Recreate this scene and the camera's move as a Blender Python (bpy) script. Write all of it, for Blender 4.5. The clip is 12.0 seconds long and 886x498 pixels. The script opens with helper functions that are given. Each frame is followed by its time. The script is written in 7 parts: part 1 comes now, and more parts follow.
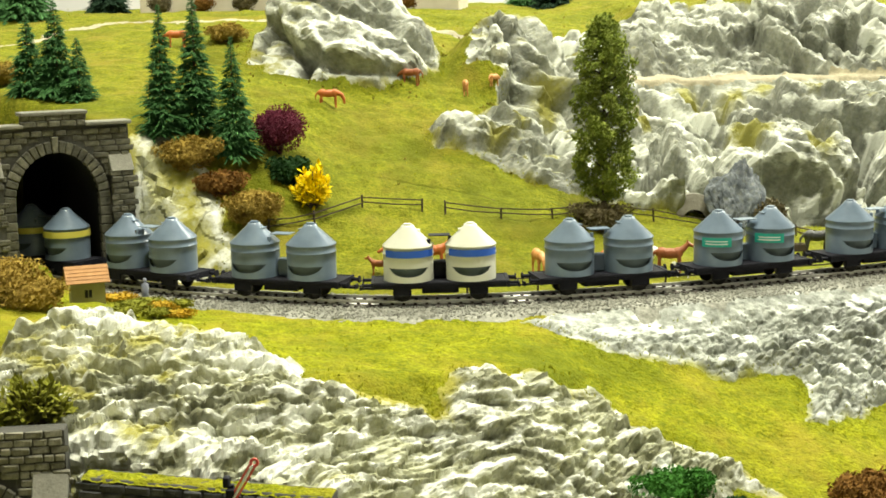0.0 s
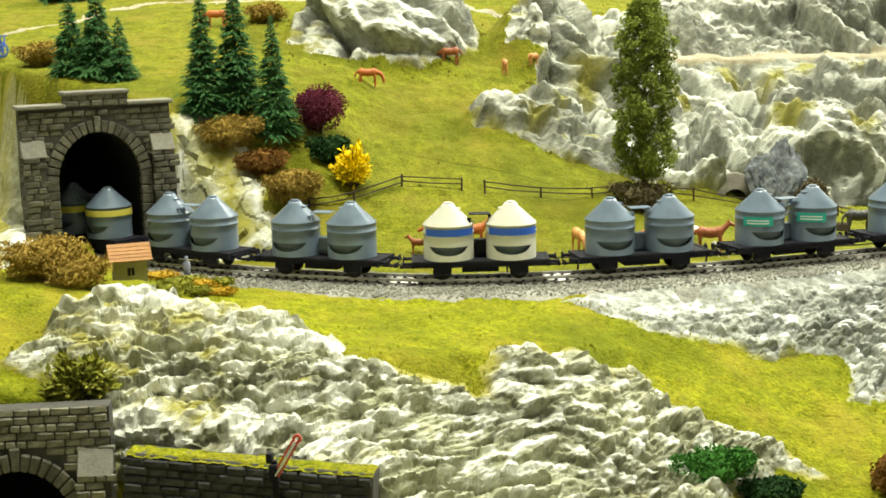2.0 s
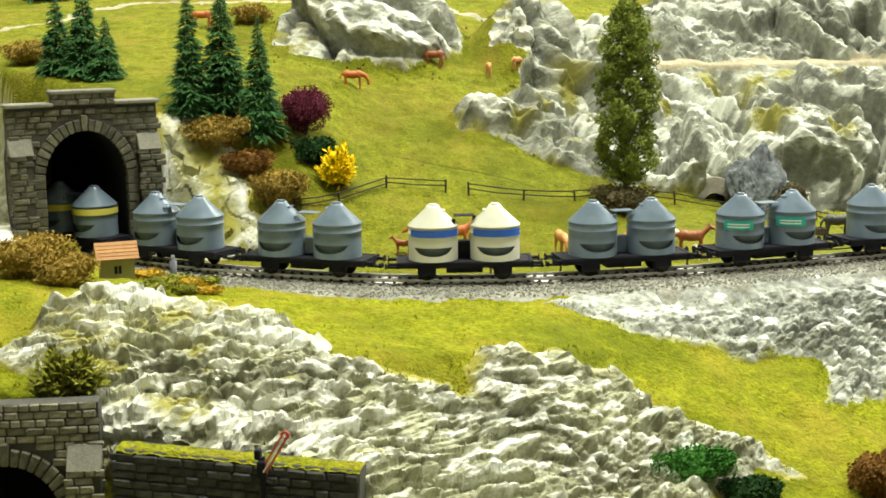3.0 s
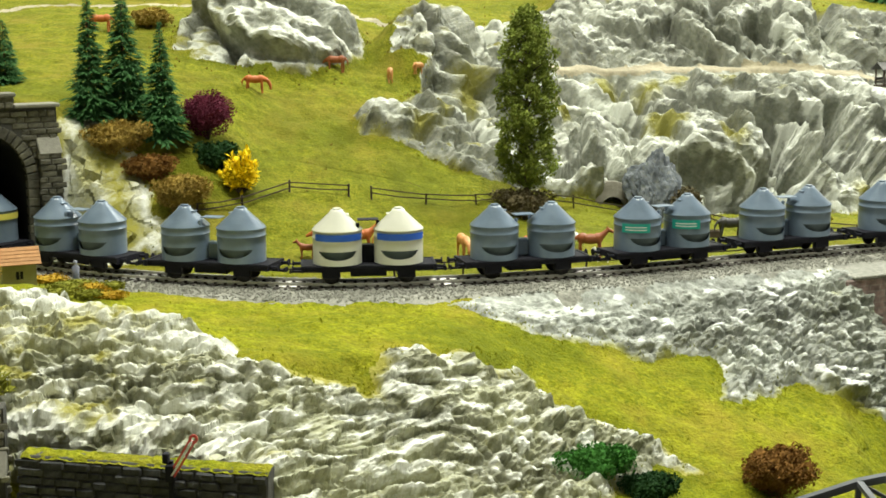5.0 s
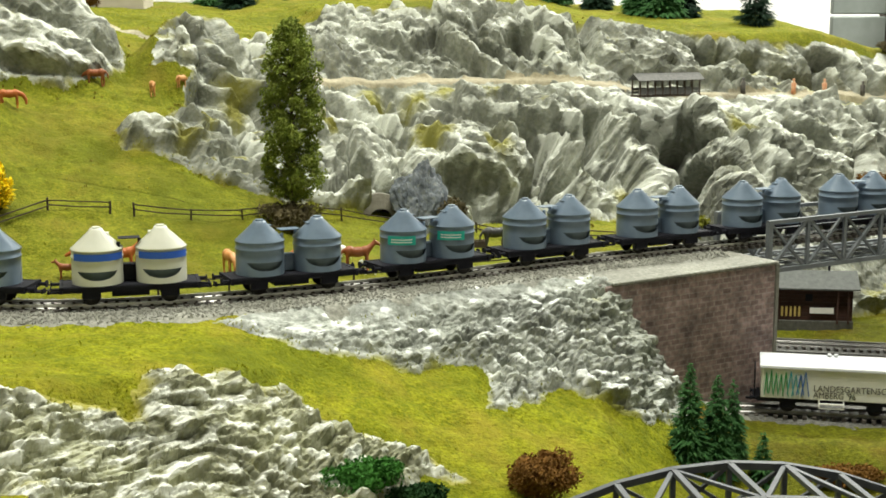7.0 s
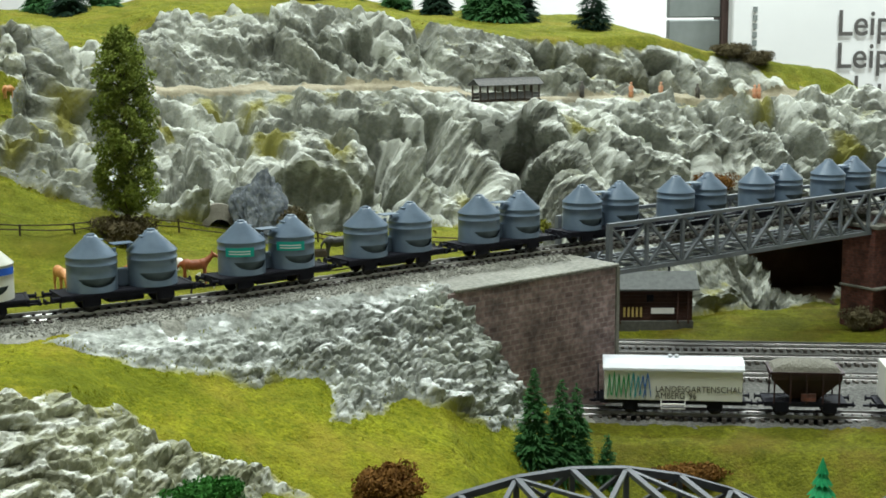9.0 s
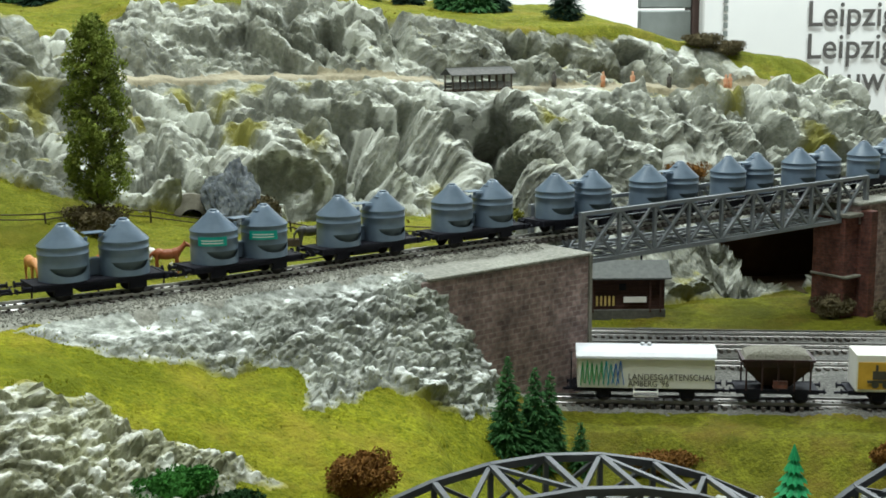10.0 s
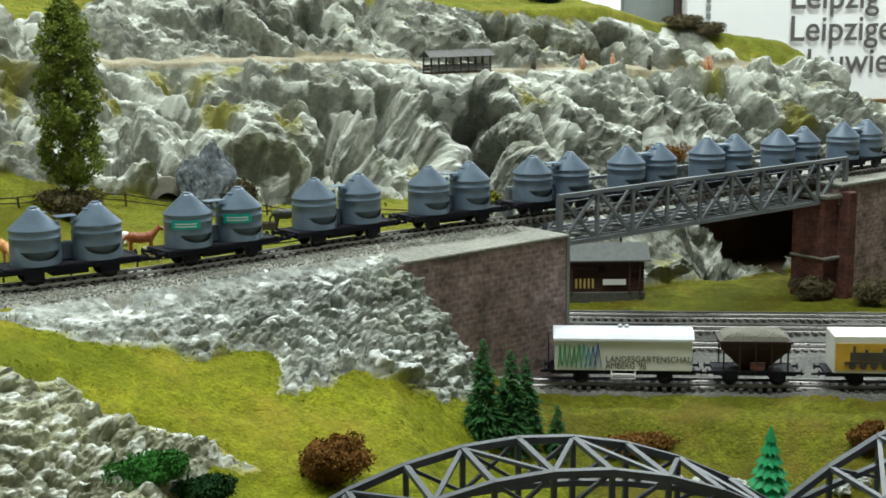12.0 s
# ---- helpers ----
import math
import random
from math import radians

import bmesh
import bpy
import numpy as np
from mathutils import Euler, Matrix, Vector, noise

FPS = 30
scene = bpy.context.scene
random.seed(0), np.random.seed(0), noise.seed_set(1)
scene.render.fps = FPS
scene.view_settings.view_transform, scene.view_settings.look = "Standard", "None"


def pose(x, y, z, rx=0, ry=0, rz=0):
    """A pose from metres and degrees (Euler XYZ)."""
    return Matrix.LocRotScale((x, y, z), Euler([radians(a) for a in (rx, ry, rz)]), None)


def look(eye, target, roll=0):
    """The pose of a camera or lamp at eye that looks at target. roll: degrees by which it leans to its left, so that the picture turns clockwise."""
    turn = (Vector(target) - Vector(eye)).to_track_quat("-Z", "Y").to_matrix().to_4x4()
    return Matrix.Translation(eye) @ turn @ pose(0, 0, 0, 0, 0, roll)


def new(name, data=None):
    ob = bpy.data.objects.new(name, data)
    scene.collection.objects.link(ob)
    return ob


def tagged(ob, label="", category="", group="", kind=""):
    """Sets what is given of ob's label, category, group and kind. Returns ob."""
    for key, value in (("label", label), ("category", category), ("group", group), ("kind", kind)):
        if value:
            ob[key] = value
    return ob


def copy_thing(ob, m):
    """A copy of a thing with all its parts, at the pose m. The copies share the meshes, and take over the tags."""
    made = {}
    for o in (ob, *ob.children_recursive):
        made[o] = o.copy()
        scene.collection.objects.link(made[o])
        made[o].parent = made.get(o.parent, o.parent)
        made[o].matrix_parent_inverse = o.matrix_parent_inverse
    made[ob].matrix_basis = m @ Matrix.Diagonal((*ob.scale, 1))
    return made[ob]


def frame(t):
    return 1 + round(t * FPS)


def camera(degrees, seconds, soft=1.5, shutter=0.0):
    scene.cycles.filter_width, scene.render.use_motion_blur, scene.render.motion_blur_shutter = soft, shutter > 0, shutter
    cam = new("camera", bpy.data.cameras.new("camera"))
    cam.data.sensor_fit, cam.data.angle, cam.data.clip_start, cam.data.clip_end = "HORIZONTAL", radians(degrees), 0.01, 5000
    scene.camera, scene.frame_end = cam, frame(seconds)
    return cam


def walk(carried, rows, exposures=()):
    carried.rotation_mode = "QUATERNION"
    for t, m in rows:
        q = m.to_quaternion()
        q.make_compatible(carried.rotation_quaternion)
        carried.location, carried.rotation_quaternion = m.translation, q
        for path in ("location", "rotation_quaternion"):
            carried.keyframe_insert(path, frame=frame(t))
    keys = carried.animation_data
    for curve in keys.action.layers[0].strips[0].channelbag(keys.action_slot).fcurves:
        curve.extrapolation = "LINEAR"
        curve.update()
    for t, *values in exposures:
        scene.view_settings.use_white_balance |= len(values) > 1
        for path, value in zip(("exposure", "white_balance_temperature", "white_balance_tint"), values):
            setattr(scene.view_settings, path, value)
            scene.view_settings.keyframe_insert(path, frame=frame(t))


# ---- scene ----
cam = camera(34.9, 12.0, soft=1.7)
PATH = [
    (0, 0.0055, 0.0247, 0.1840, 80.528, 1.118, 7.115),
    (0.5, 0.0041, 0.0233, 0.1825, 80.550, 1.508, 8.485),
    (1, 0.0037, 0.0205, 0.1837, 80.525, 1.488, 8.430),
    (1.5, 0.0031, 0.0215, 0.1833, 80.183, 1.621, 9.011),
    (2, 0.0026, 0.0234, 0.1826, 79.793, 1.271, 8.555),
    (2.5, 0.0005, 0.0190, 0.1828, 79.786, 0.887, 8.256),
    (4.5, -0.0018, 0.0020, 0.1854, 80.237, 0.430, 4.829),
    (5, -0.0031, 0.0014, 0.1857, 79.981, 0.220, 3.612),
    (5.5, 0.0009, 0.0013, 0.1869, 80.478, 0.245, 1.357),
    (6, -0.0000, -0.0000, 0.1870, 80.600, -0.000, -0.000),
    (6.5, 0.0021, -0.0019, 0.1901, 80.704, -0.330, -3.157),
    (7, 0.0066, 0.0031, 0.1892, 80.309, -0.011, -5.389),
    (7.5, 0.0133, 0.0087, 0.1905, 80.488, -0.086, -8.134),
    (9.5, 0.0151, 0.0144, 0.1893, 80.354, 0.372, -12.101),
    (10, 0.0142, 0.0141, 0.1880, 80.146, 0.251, -12.742),
    (10.5, 0.0129, 0.0085, 0.1881, 80.611, 0.062, -13.139),
    (11, 0.0144, 0.0073, 0.1880, 80.574, 0.177, -13.581),
    (11.5, 0.0185, 0.0110, 0.1879, 80.190, 0.240, -13.446),
    (12, 0.0228, 0.0169, 0.1858, 79.507, 0.371, -13.310),
]
walk(cam, [(t, pose(x, y, z, rx, ry, rz)) for t, x, y, z, rx, ry, rz in PATH],
     exposures=[(0.0, 0.53, 6900, 1), (2.5, 0.48, 6750, 1), (5.5, 0.18, 6400, 4), (6.7, 0.12, 6450, 5), (7.0, 0.07, 6400, 5), (7.5, -0.22, 6100, 1), (9.5, -0.26, 5700, 3), (12.0, -0.26, 5700, 3)])

# ---- light: a hall with unseen ceiling luminaires, one added for the board ----
world = bpy.data.worlds.new("hall_air")
scene.world = world
world.use_nodes = True
world.node_tree.nodes["Background"].inputs[0].default_value = (0.9, 0.95, 1.0, 1)
world.node_tree.nodes["Background"].inputs[1].default_value = 0.012


def ceiling_lamp(name, x, y, z, w, h, watts, color, aim):
    lamp = bpy.data.lights.new(name, "AREA")
    lamp.shape, lamp.size, lamp.size_y, lamp.energy, lamp.color = "RECTANGLE", w, h, watts, color
    ob = new(name, lamp)
    ob.matrix_world = look((x, y, z), aim)
    return ob


ceiling_lamp("unseen_hall_light", 0.25, 0.62, 2.35, 1.3, 0.3, 63, (1.0, 0.97, 0.86), (0.30, 1.1, 0))
ceiling_lamp("unseen_hall_light", -1.1, 1.0, 2.35, 1.2, 0.3, 22, (1.0, 0.95, 0.82), (-0.2, 1.1, 0))
# extra unseen lamp, added only to brighten the white destination board
ceiling_lamp("unseen_hall_light", 2.0, 2.92, 2.35, 1.6, 0.3, 220, (1.0, 0.98, 0.92), (2.1, 3.5, 0))
ceiling_lamp("unseen_hall_light", -0.6, 2.6, 2.35, 1.6, 0.3, 40, (1.0, 0.98, 0.92), (-0.4, 3.2, 0))


# ---- materials ----
def nodes_of(m):
    m.use_nodes = True
    return m.node_tree.nodes, m.node_tree.links, m.node_tree.nodes["Principled BSDF"]


def surface(name, stops, size, rough=0.8, bump=0.0, bump_size=None, metal=0.0, coarse=None, coarse_amount=0.35, per_object=0.0, coords="Object", spec=0.5, detail=6.0):
    """A grained material: colours along a noise of the given size (metres), a coarse tint, relief and a little change from piece to piece."""
    m = bpy.data.materials.new(name)
    n, l, bsdf = nodes_of(m)
    tc = n.new("ShaderNodeTexCoord")
    noise_a = n.new("ShaderNodeTexNoise")
    noise_a.inputs["Scale"].default_value, noise_a.inputs["Detail"].default_value, noise_a.inputs["Roughness"].default_value = 1 / size, detail, 0.65
    l.new(tc.outputs[coords], noise_a.inputs["Vector"])
    ramp = n.new("ShaderNodeValToRGB")
    el = ramp.color_ramp.elements
    lo, hi = 0.30, 0.70
    for i, c in enumerate(stops):
        p = lo + (hi - lo) * i / max(1, len(stops) - 1)
        e = el[i] if i < 2 else el.new(p)
        e.position, e.color = p, (*c, 1)
    l.new(noise_a.outputs["Fac"], ramp.inputs["Fac"])
    color = ramp.outputs["Color"]
    if coarse:
        noise_b = n.new("ShaderNodeTexNoise")
        noise_b.inputs["Scale"].default_value, noise_b.inputs["Detail"].default_value = 1 / coarse, 3
        l.new(tc.outputs[coords], noise_b.inputs["Vector"])
        span = n.new("ShaderNodeMapRange")
        span.inputs["From Min"].default_value, span.inputs["From Max"].default_value = 0.3, 0.7
        span.inputs["To Min"].default_value, span.inputs["To Max"].default_value = 1 - coarse_amount, 1 + coarse_amount * 0.6
        l.new(noise_b.outputs["Fac"], span.inputs["Value"])
        mix = n.new("ShaderNodeMix")
        mix.data_type, mix.blend_type = "RGBA", "MULTIPLY"
        mix.inputs["Factor"].default_value = 1
        l.new(color, mix.inputs[6])
        l.new(span.outputs["Result"], mix.inputs[7])
        color = mix.outputs[2]
    if per_object:
        info = n.new("ShaderNodeObjectInfo")
        span = n.new("ShaderNodeMapRange")
        span.inputs["To Min"].default_value, span.inputs["To Max"].default_value = 1 - per_object, 1 + per_object
        l.new(info.outputs["Random"], span.inputs["Value"])
        mix = n.new("ShaderNodeMix")
        mix.data_type, mix.blend_type = "RGBA", "MULTIPLY"
        mix.inputs["Factor"].default_value = 1
        l.new(color, mix.inputs[6])
        l.new(span.outputs["Result"], mix.inputs[7])
        color = mix.outputs[2]
    l.new(color, bsdf.inputs["Base Color"])
    bsdf.inputs["Roughness"].default_value, bsdf.inputs["Metallic"].default_value = rough, metal
    bsdf.inputs["Specular IOR Level"].default_value = spec
    if bump:
        noise_c = n.new("ShaderNodeTexNoise")
        noise_c.inputs["Scale"].default_value, noise_c.inputs["Detail"].default_value = 1 / (bump_size or size), 5
        l.new(tc.outputs[coords], noise_c.inputs["Vector"])
        b = n.new("ShaderNodeBump")
        b.inputs["Strength"].default_value, b.inputs["Distance"].default_value = 1.0, bump
        l.new(noise_c.outputs["Fac"], b.inputs["Height"])
        l.new(b.outputs["Normal"], bsdf.inputs["Normal"])
    return m


def rock_material(name, dark, mid, pale, white, moss, dry_bias, slant):
    """Carved plaster rock: washed grey, white brushed over its ridges and painted as light on upturned faces, moss
    scatter in places.
    """
    m = bpy.data.materials.new(name)
    n, l, bsdf = nodes_of(m)
    tc = n.new("ShaderNodeTexCoord")

    def noise_at(size, detail=5, rough=0.6):
        a = n.new("ShaderNodeTexNoise")
        a.inputs["Scale"].default_value, a.inputs["Detail"].default_value, a.inputs["Roughness"].default_value = 1 / size, detail, rough
        l.new(tc.outputs["Object"], a.inputs["Vector"])
        return a.outputs["Fac"]

    def math_node(op, a, b, clamp=False):
        q = n.new("ShaderNodeMath")
        q.operation, q.use_clamp = op, clamp
        for i, v in enumerate((a, b)):
            if isinstance(v, float):
                q.inputs[i].default_value = v
            else:
                l.new(v, q.inputs[i])
        return q.outputs[0]

    def mixed(fac, a, b):
        q = n.new("ShaderNodeMix")
        q.data_type = "RGBA"
        l.new(fac, q.inputs["Factor"])
        for i, v in ((6, a), (7, b)):
            if isinstance(v, tuple):
                q.inputs[i].default_value = (*v, 1)
            else:
                l.new(v, q.inputs[i])
        return q.outputs[2]

    ramp = n.new("ShaderNodeValToRGB")
    el = ramp.color_ramp.elements
    el[0].position, el[0].color = 0.34, (*dark, 1)
    el[1].position, el[1].color = 0.62, (*pale, 1)
    e = el.new(0.48)
    e.color = (*mid, 1)
    l.new(noise_at(0.0075, 7, 0.68), ramp.inputs["Fac"])
    # white amount from the mesh: brushed ridges plus painted light on upturned facets
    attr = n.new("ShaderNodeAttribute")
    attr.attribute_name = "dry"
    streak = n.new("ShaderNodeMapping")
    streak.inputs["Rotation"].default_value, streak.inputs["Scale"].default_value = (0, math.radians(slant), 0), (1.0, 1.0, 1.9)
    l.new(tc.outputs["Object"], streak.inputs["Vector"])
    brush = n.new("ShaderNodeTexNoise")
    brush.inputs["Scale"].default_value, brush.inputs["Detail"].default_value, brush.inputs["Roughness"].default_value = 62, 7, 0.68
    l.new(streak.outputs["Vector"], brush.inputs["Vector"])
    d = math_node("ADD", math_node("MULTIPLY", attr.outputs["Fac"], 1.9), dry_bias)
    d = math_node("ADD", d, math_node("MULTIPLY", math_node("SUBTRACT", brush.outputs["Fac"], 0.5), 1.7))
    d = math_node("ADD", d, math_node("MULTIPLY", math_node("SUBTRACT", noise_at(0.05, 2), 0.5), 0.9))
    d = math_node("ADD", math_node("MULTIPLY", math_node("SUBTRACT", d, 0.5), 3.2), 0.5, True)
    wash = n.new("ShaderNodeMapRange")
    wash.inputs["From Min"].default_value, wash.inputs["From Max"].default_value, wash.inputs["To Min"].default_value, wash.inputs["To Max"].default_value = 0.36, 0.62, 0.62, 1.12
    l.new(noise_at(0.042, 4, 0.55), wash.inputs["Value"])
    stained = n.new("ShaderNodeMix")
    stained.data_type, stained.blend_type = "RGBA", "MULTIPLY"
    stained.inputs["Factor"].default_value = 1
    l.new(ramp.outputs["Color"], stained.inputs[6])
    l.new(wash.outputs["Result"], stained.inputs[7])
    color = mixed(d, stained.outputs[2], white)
    att2 = n.new("ShaderNodeAttribute")
    att2.attribute_name = "moss"
    mo = math_node("ADD", att2.outputs["Fac"], math_node("MULTIPLY", math_node("SUBTRACT", noise_at(0.004, 6, 0.7), 0.5), 1.6), True)
    color = mixed(mo, color, moss)
    l.new(color, bsdf.inputs["Base Color"])
    bsdf.inputs["Roughness"].default_value = 0.75
    bsdf.inputs["Specular IOR Level"].default_value = 0.35
    b = n.new("ShaderNodeBump")
    b.inputs["Strength"].default_value, b.inputs["Distance"].default_value = 0.7, 0.0016
    relief = math_node("ADD", noise_at(0.007, 7, 0.62), math_node("MULTIPLY", noise_at(0.0022, 4, 0.6), 0.35))
    l.new(relief, b.inputs["Height"])
    l.new(b.outputs["Normal"], bsdf.inputs["Normal"])
    return m


M = {}


def turf(name, deep, mid, bright, straw, relief):
    """Flocked turf: fibre grain, clumps, and patches that turn deeper green or straw."""
    m = surface(name, [deep, mid, bright], 0.0028, 0.95, relief, 0.0019, coarse=0.010, coarse_amount=0.28, spec=0.1)
    n, l, bsdf = nodes_of(m)
    tc = n.new("ShaderNodeTexCoord")
    shown = bsdf.inputs["Base Color"].links[0].from_socket
    for size, lo, hi, tint, most in ((0.055, 0.47, 0.68, straw, 0.60), (0.085, 0.48, 0.66, deep, 0.72), (0.018, 0.52, 0.70, deep, 0.45)):
        q = n.new("ShaderNodeTexNoise")
        q.inputs["Scale"].default_value, q.inputs["Detail"].default_value, q.inputs["Roughness"].default_value = 1 / size, 5, 0.62
        shift = n.new("ShaderNodeMapping")
        shift.inputs["Location"].default_value = (size * 40, 0.3, 0)
        l.new(tc.outputs["Object"], shift.inputs["Vector"])
        l.new(shift.outputs["Vector"], q.inputs["Vector"])
        s = n.new("ShaderNodeMapRange")
        s.inputs["From Min"].default_value, s.inputs["From Max"].default_value, s.inputs["To Max"].default_value = lo, hi, most
        l.new(q.outputs["Fac"], s.inputs["Value"])
        x = n.new("ShaderNodeMix")
        x.data_type = "RGBA"
        l.new(s.outputs["Result"], x.inputs["Factor"])
        l.new(shown, x.inputs[6])
        x.inputs[7].default_value = (*tint, 1)
        shown = x.outputs[2]
    l.new(shown, bsdf.inputs["Base Color"])
    return m


M["grass"] = turf("turf_flock", (0.10, 0.12, 0.006), (0.215, 0.228, 0.010), (0.32, 0.322, 0.016), (0.29, 0.23, 0.03), 0.0020)
M["meadow"] = turf("meadow_flock", (0.09, 0.105, 0.008), (0.165, 0.175, 0.013), (0.24, 0.235, 0.022), (0.22, 0.17, 0.03), 0.0015)
M["tuft"] = surface("turf_fibre", [(0.15, 0.17, 0.008), (0.30, 0.31, 0.014), (0.36, 0.33, 0.03)], 0.006, 0.95, spec=0.1)
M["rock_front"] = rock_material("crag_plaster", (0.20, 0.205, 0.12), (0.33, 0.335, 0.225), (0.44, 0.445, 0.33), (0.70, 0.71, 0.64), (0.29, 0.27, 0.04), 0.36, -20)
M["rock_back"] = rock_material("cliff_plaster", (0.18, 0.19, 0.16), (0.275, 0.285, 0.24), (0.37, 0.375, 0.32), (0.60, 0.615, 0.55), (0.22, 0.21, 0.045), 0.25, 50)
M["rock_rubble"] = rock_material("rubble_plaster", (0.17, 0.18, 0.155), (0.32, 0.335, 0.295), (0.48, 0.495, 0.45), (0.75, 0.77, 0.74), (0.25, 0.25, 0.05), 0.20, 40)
M["ballast"] = surface("ballast_bed", [(0.16, 0.158, 0.13), (0.26, 0.257, 0.215), (0.38, 0.375, 0.32)], 0.0030, 0.9, 0.0006, 0.0018, coarse=0.06, coarse_amount=0.25)
M["bank"] = turf("bank_flock", (0.055, 0.06, 0.005), (0.125, 0.13, 0.009), (0.20, 0.20, 0.014), (0.15, 0.095, 0.02), 0.0020)
M["yard"] = surface("yard_gravel", [(0.035, 0.034, 0.03), (0.105, 0.103, 0.09), (0.22, 0.215, 0.195)], 0.0026, 0.9, 0.0012, 0.0018, coarse=0.06, coarse_amount=0.3)
M["ballast_grain"] = surface("ballast_grain", [(0.15, 0.148, 0.125), (0.26, 0.257, 0.22), (0.40, 0.395, 0.345)], 0.0035, 0.9)
M["sand"] = surface("sand_path", [(0.26, 0.23, 0.15), (0.40, 0.36, 0.25)], 0.004, 0.95, 0.0006, 0.002, coarse=0.05)
M["rail"] = surface("rail_steel", [(0.55, 0.54, 0.50), (0.70, 0.69, 0.65)], 0.01, 0.4, metal=0.45)
M["yard_rail"] = surface("yard_rail_steel", [(0.20, 0.195, 0.18), (0.38, 0.37, 0.35)], 0.03, 0.4, metal=0.5)
M["sleeper"] = surface("sleeper_plastic", [(0.045, 0.038, 0.03), (0.09, 0.078, 0.065)], 0.004, 0.8, per_object=0.25)
M["stone_dark"] = surface("portal_stone", [(0.060, 0.057, 0.040), (0.108, 0.103, 0.074), (0.155, 0.147, 0.108)], 0.004, 0.85, 0.0006, 0.0015, coarse=0.02, per_object=0.3)
M["stone_black"] = surface("wall_stone", [(0.022, 0.023, 0.026), (0.045, 0.046, 0.050), (0.075, 0.075, 0.078)], 0.004, 0.8, 0.0005, 0.0015, coarse=0.02, per_object=0.35)
M["stone_brown"] = surface("brown_portal_stone", [(0.13, 0.122, 0.088), (0.22, 0.208, 0.155), (0.31, 0.295, 0.225)], 0.004, 0.85, 0.0006, 0.0015, coarse=0.02, per_object=0.3)
M["mortar"] = surface("mortar", [(0.045, 0.044, 0.037), (0.075, 0.072, 0.06)], 0.003, 0.95, 0.0004, 0.001)
M["coping"] = surface("coping_stone", [(0.14, 0.135, 0.105), (0.22, 0.212, 0.172)], 0.004, 0.8, 0.0004, 0.0015, per_object=0.15)
# near-black: the shade inside tunnels and culvert is put into this colour
M["tunnel"] = surface("mouth_shade_black", [(0.002, 0.002, 0.005), (0.004, 0.004, 0.010)], 0.01, 0.95)
M["bridge"] = surface("bridge_grey", [(0.14, 0.155, 0.165), (0.19, 0.205, 0.215)], 0.012, 0.5, 0.0001, 0.001, coarse=0.05, coarse_amount=0.2)
M["arch_grey"] = surface("arch_bridge_grey", [(0.055, 0.061, 0.068), (0.085, 0.091, 0.099)], 0.012, 0.5, coarse=0.05, coarse_amount=0.2)
M["silo"] = surface("silo_grey", [(0.135, 0.185, 0.25), (0.185, 0.24, 0.315)], 0.02, 0.28, coarse=0.02, coarse_amount=0.12, per_object=0.06)
M["hopper"] = surface("hopper_grey", [(0.06, 0.085, 0.10), (0.09, 0.12, 0.14)], 0.01, 0.6)
M["silo_white"] = surface("silo_cream", [(0.66, 0.66, 0.56), (0.74, 0.74, 0.64)], 0.02, 0.35)
M["blue"] = surface("blue_band", [(0.02, 0.10, 0.55), (0.03, 0.13, 0.62)], 0.02, 0.4)
M["yellow"] = surface("yellow_band", [(0.66, 0.60, 0.10), (0.72, 0.66, 0.14)], 0.02, 0.4)
M["green_band"] = surface("green_band", [(0.02, 0.35, 0.28), (0.03, 0.40, 0.32)], 0.02, 0.4)
M["black"] = surface("chassis_black", [(0.006, 0.006, 0.011), (0.014, 0.014, 0.021)], 0.006, 0.7, spec=0.2)
M["signal_red"] = surface("signal_red", [(0.55, 0.05, 0.04), (0.65, 0.08, 0.06)], 0.01, 0.5)
M["signal_white"] = surface("signal_white", [(0.72, 0.70, 0.66), (0.80, 0.78, 0.74)], 0.01, 0.5)
M["red"] = surface("wheel_red", [(0.42, 0.018, 0.02), (0.52, 0.03, 0.03)], 0.006, 0.45)
M["wheel"] = surface("wheel_steel", [(0.05, 0.048, 0.045), (0.10, 0.095, 0.09)], 0.004, 0.4, metal=0.6)


# ---- building helpers ----
def link_mesh(name, bm, material, smooth=False):
    me = bpy.data.meshes.new(name)
    bm.normal_update()
    if smooth:
        for f in bm.faces:
            f.smooth = True
    bm.to_mesh(me)
    bm.free()
    me.materials.append(material)
    return new(name, me)


def part(name, bm, material, parent, label="", smooth=False):
    """One mesh object under a thing or under a part of it."""
    ob = link_mesh(name, bm, material, smooth)
    ob.parent = parent
    if label:
        ob["label"] = label
    return ob


def thing(name, label, category, m=None, group="", kind=""):
    ob = new(name)
    ob.empty_display_size = 0.01
    if m is not None:
        ob.matrix_world = m
    return tagged(ob, label, category, group, kind)


def box(bm, x0, y0, z0, x1, y1, z1, m=None, bevel=0.0):
    vs = bmesh.ops.create_cube(bm, size=1)["verts"]
    t = Matrix.Translation(((x0 + x1) / 2, (y0 + y1) / 2, (z0 + z1) / 2)) @ Matrix.Diagonal((x1 - x0, y1 - y0, z1 - z0, 1))
    bmesh.ops.transform(bm, matrix=(m @ t) if m is not None else t, verts=vs)
    if bevel:
        es = list({e for v in vs for e in v.link_edges})
        bmesh.ops.bevel(bm, geom=es, offset=bevel, segments=1, affect="EDGES")
    return vs


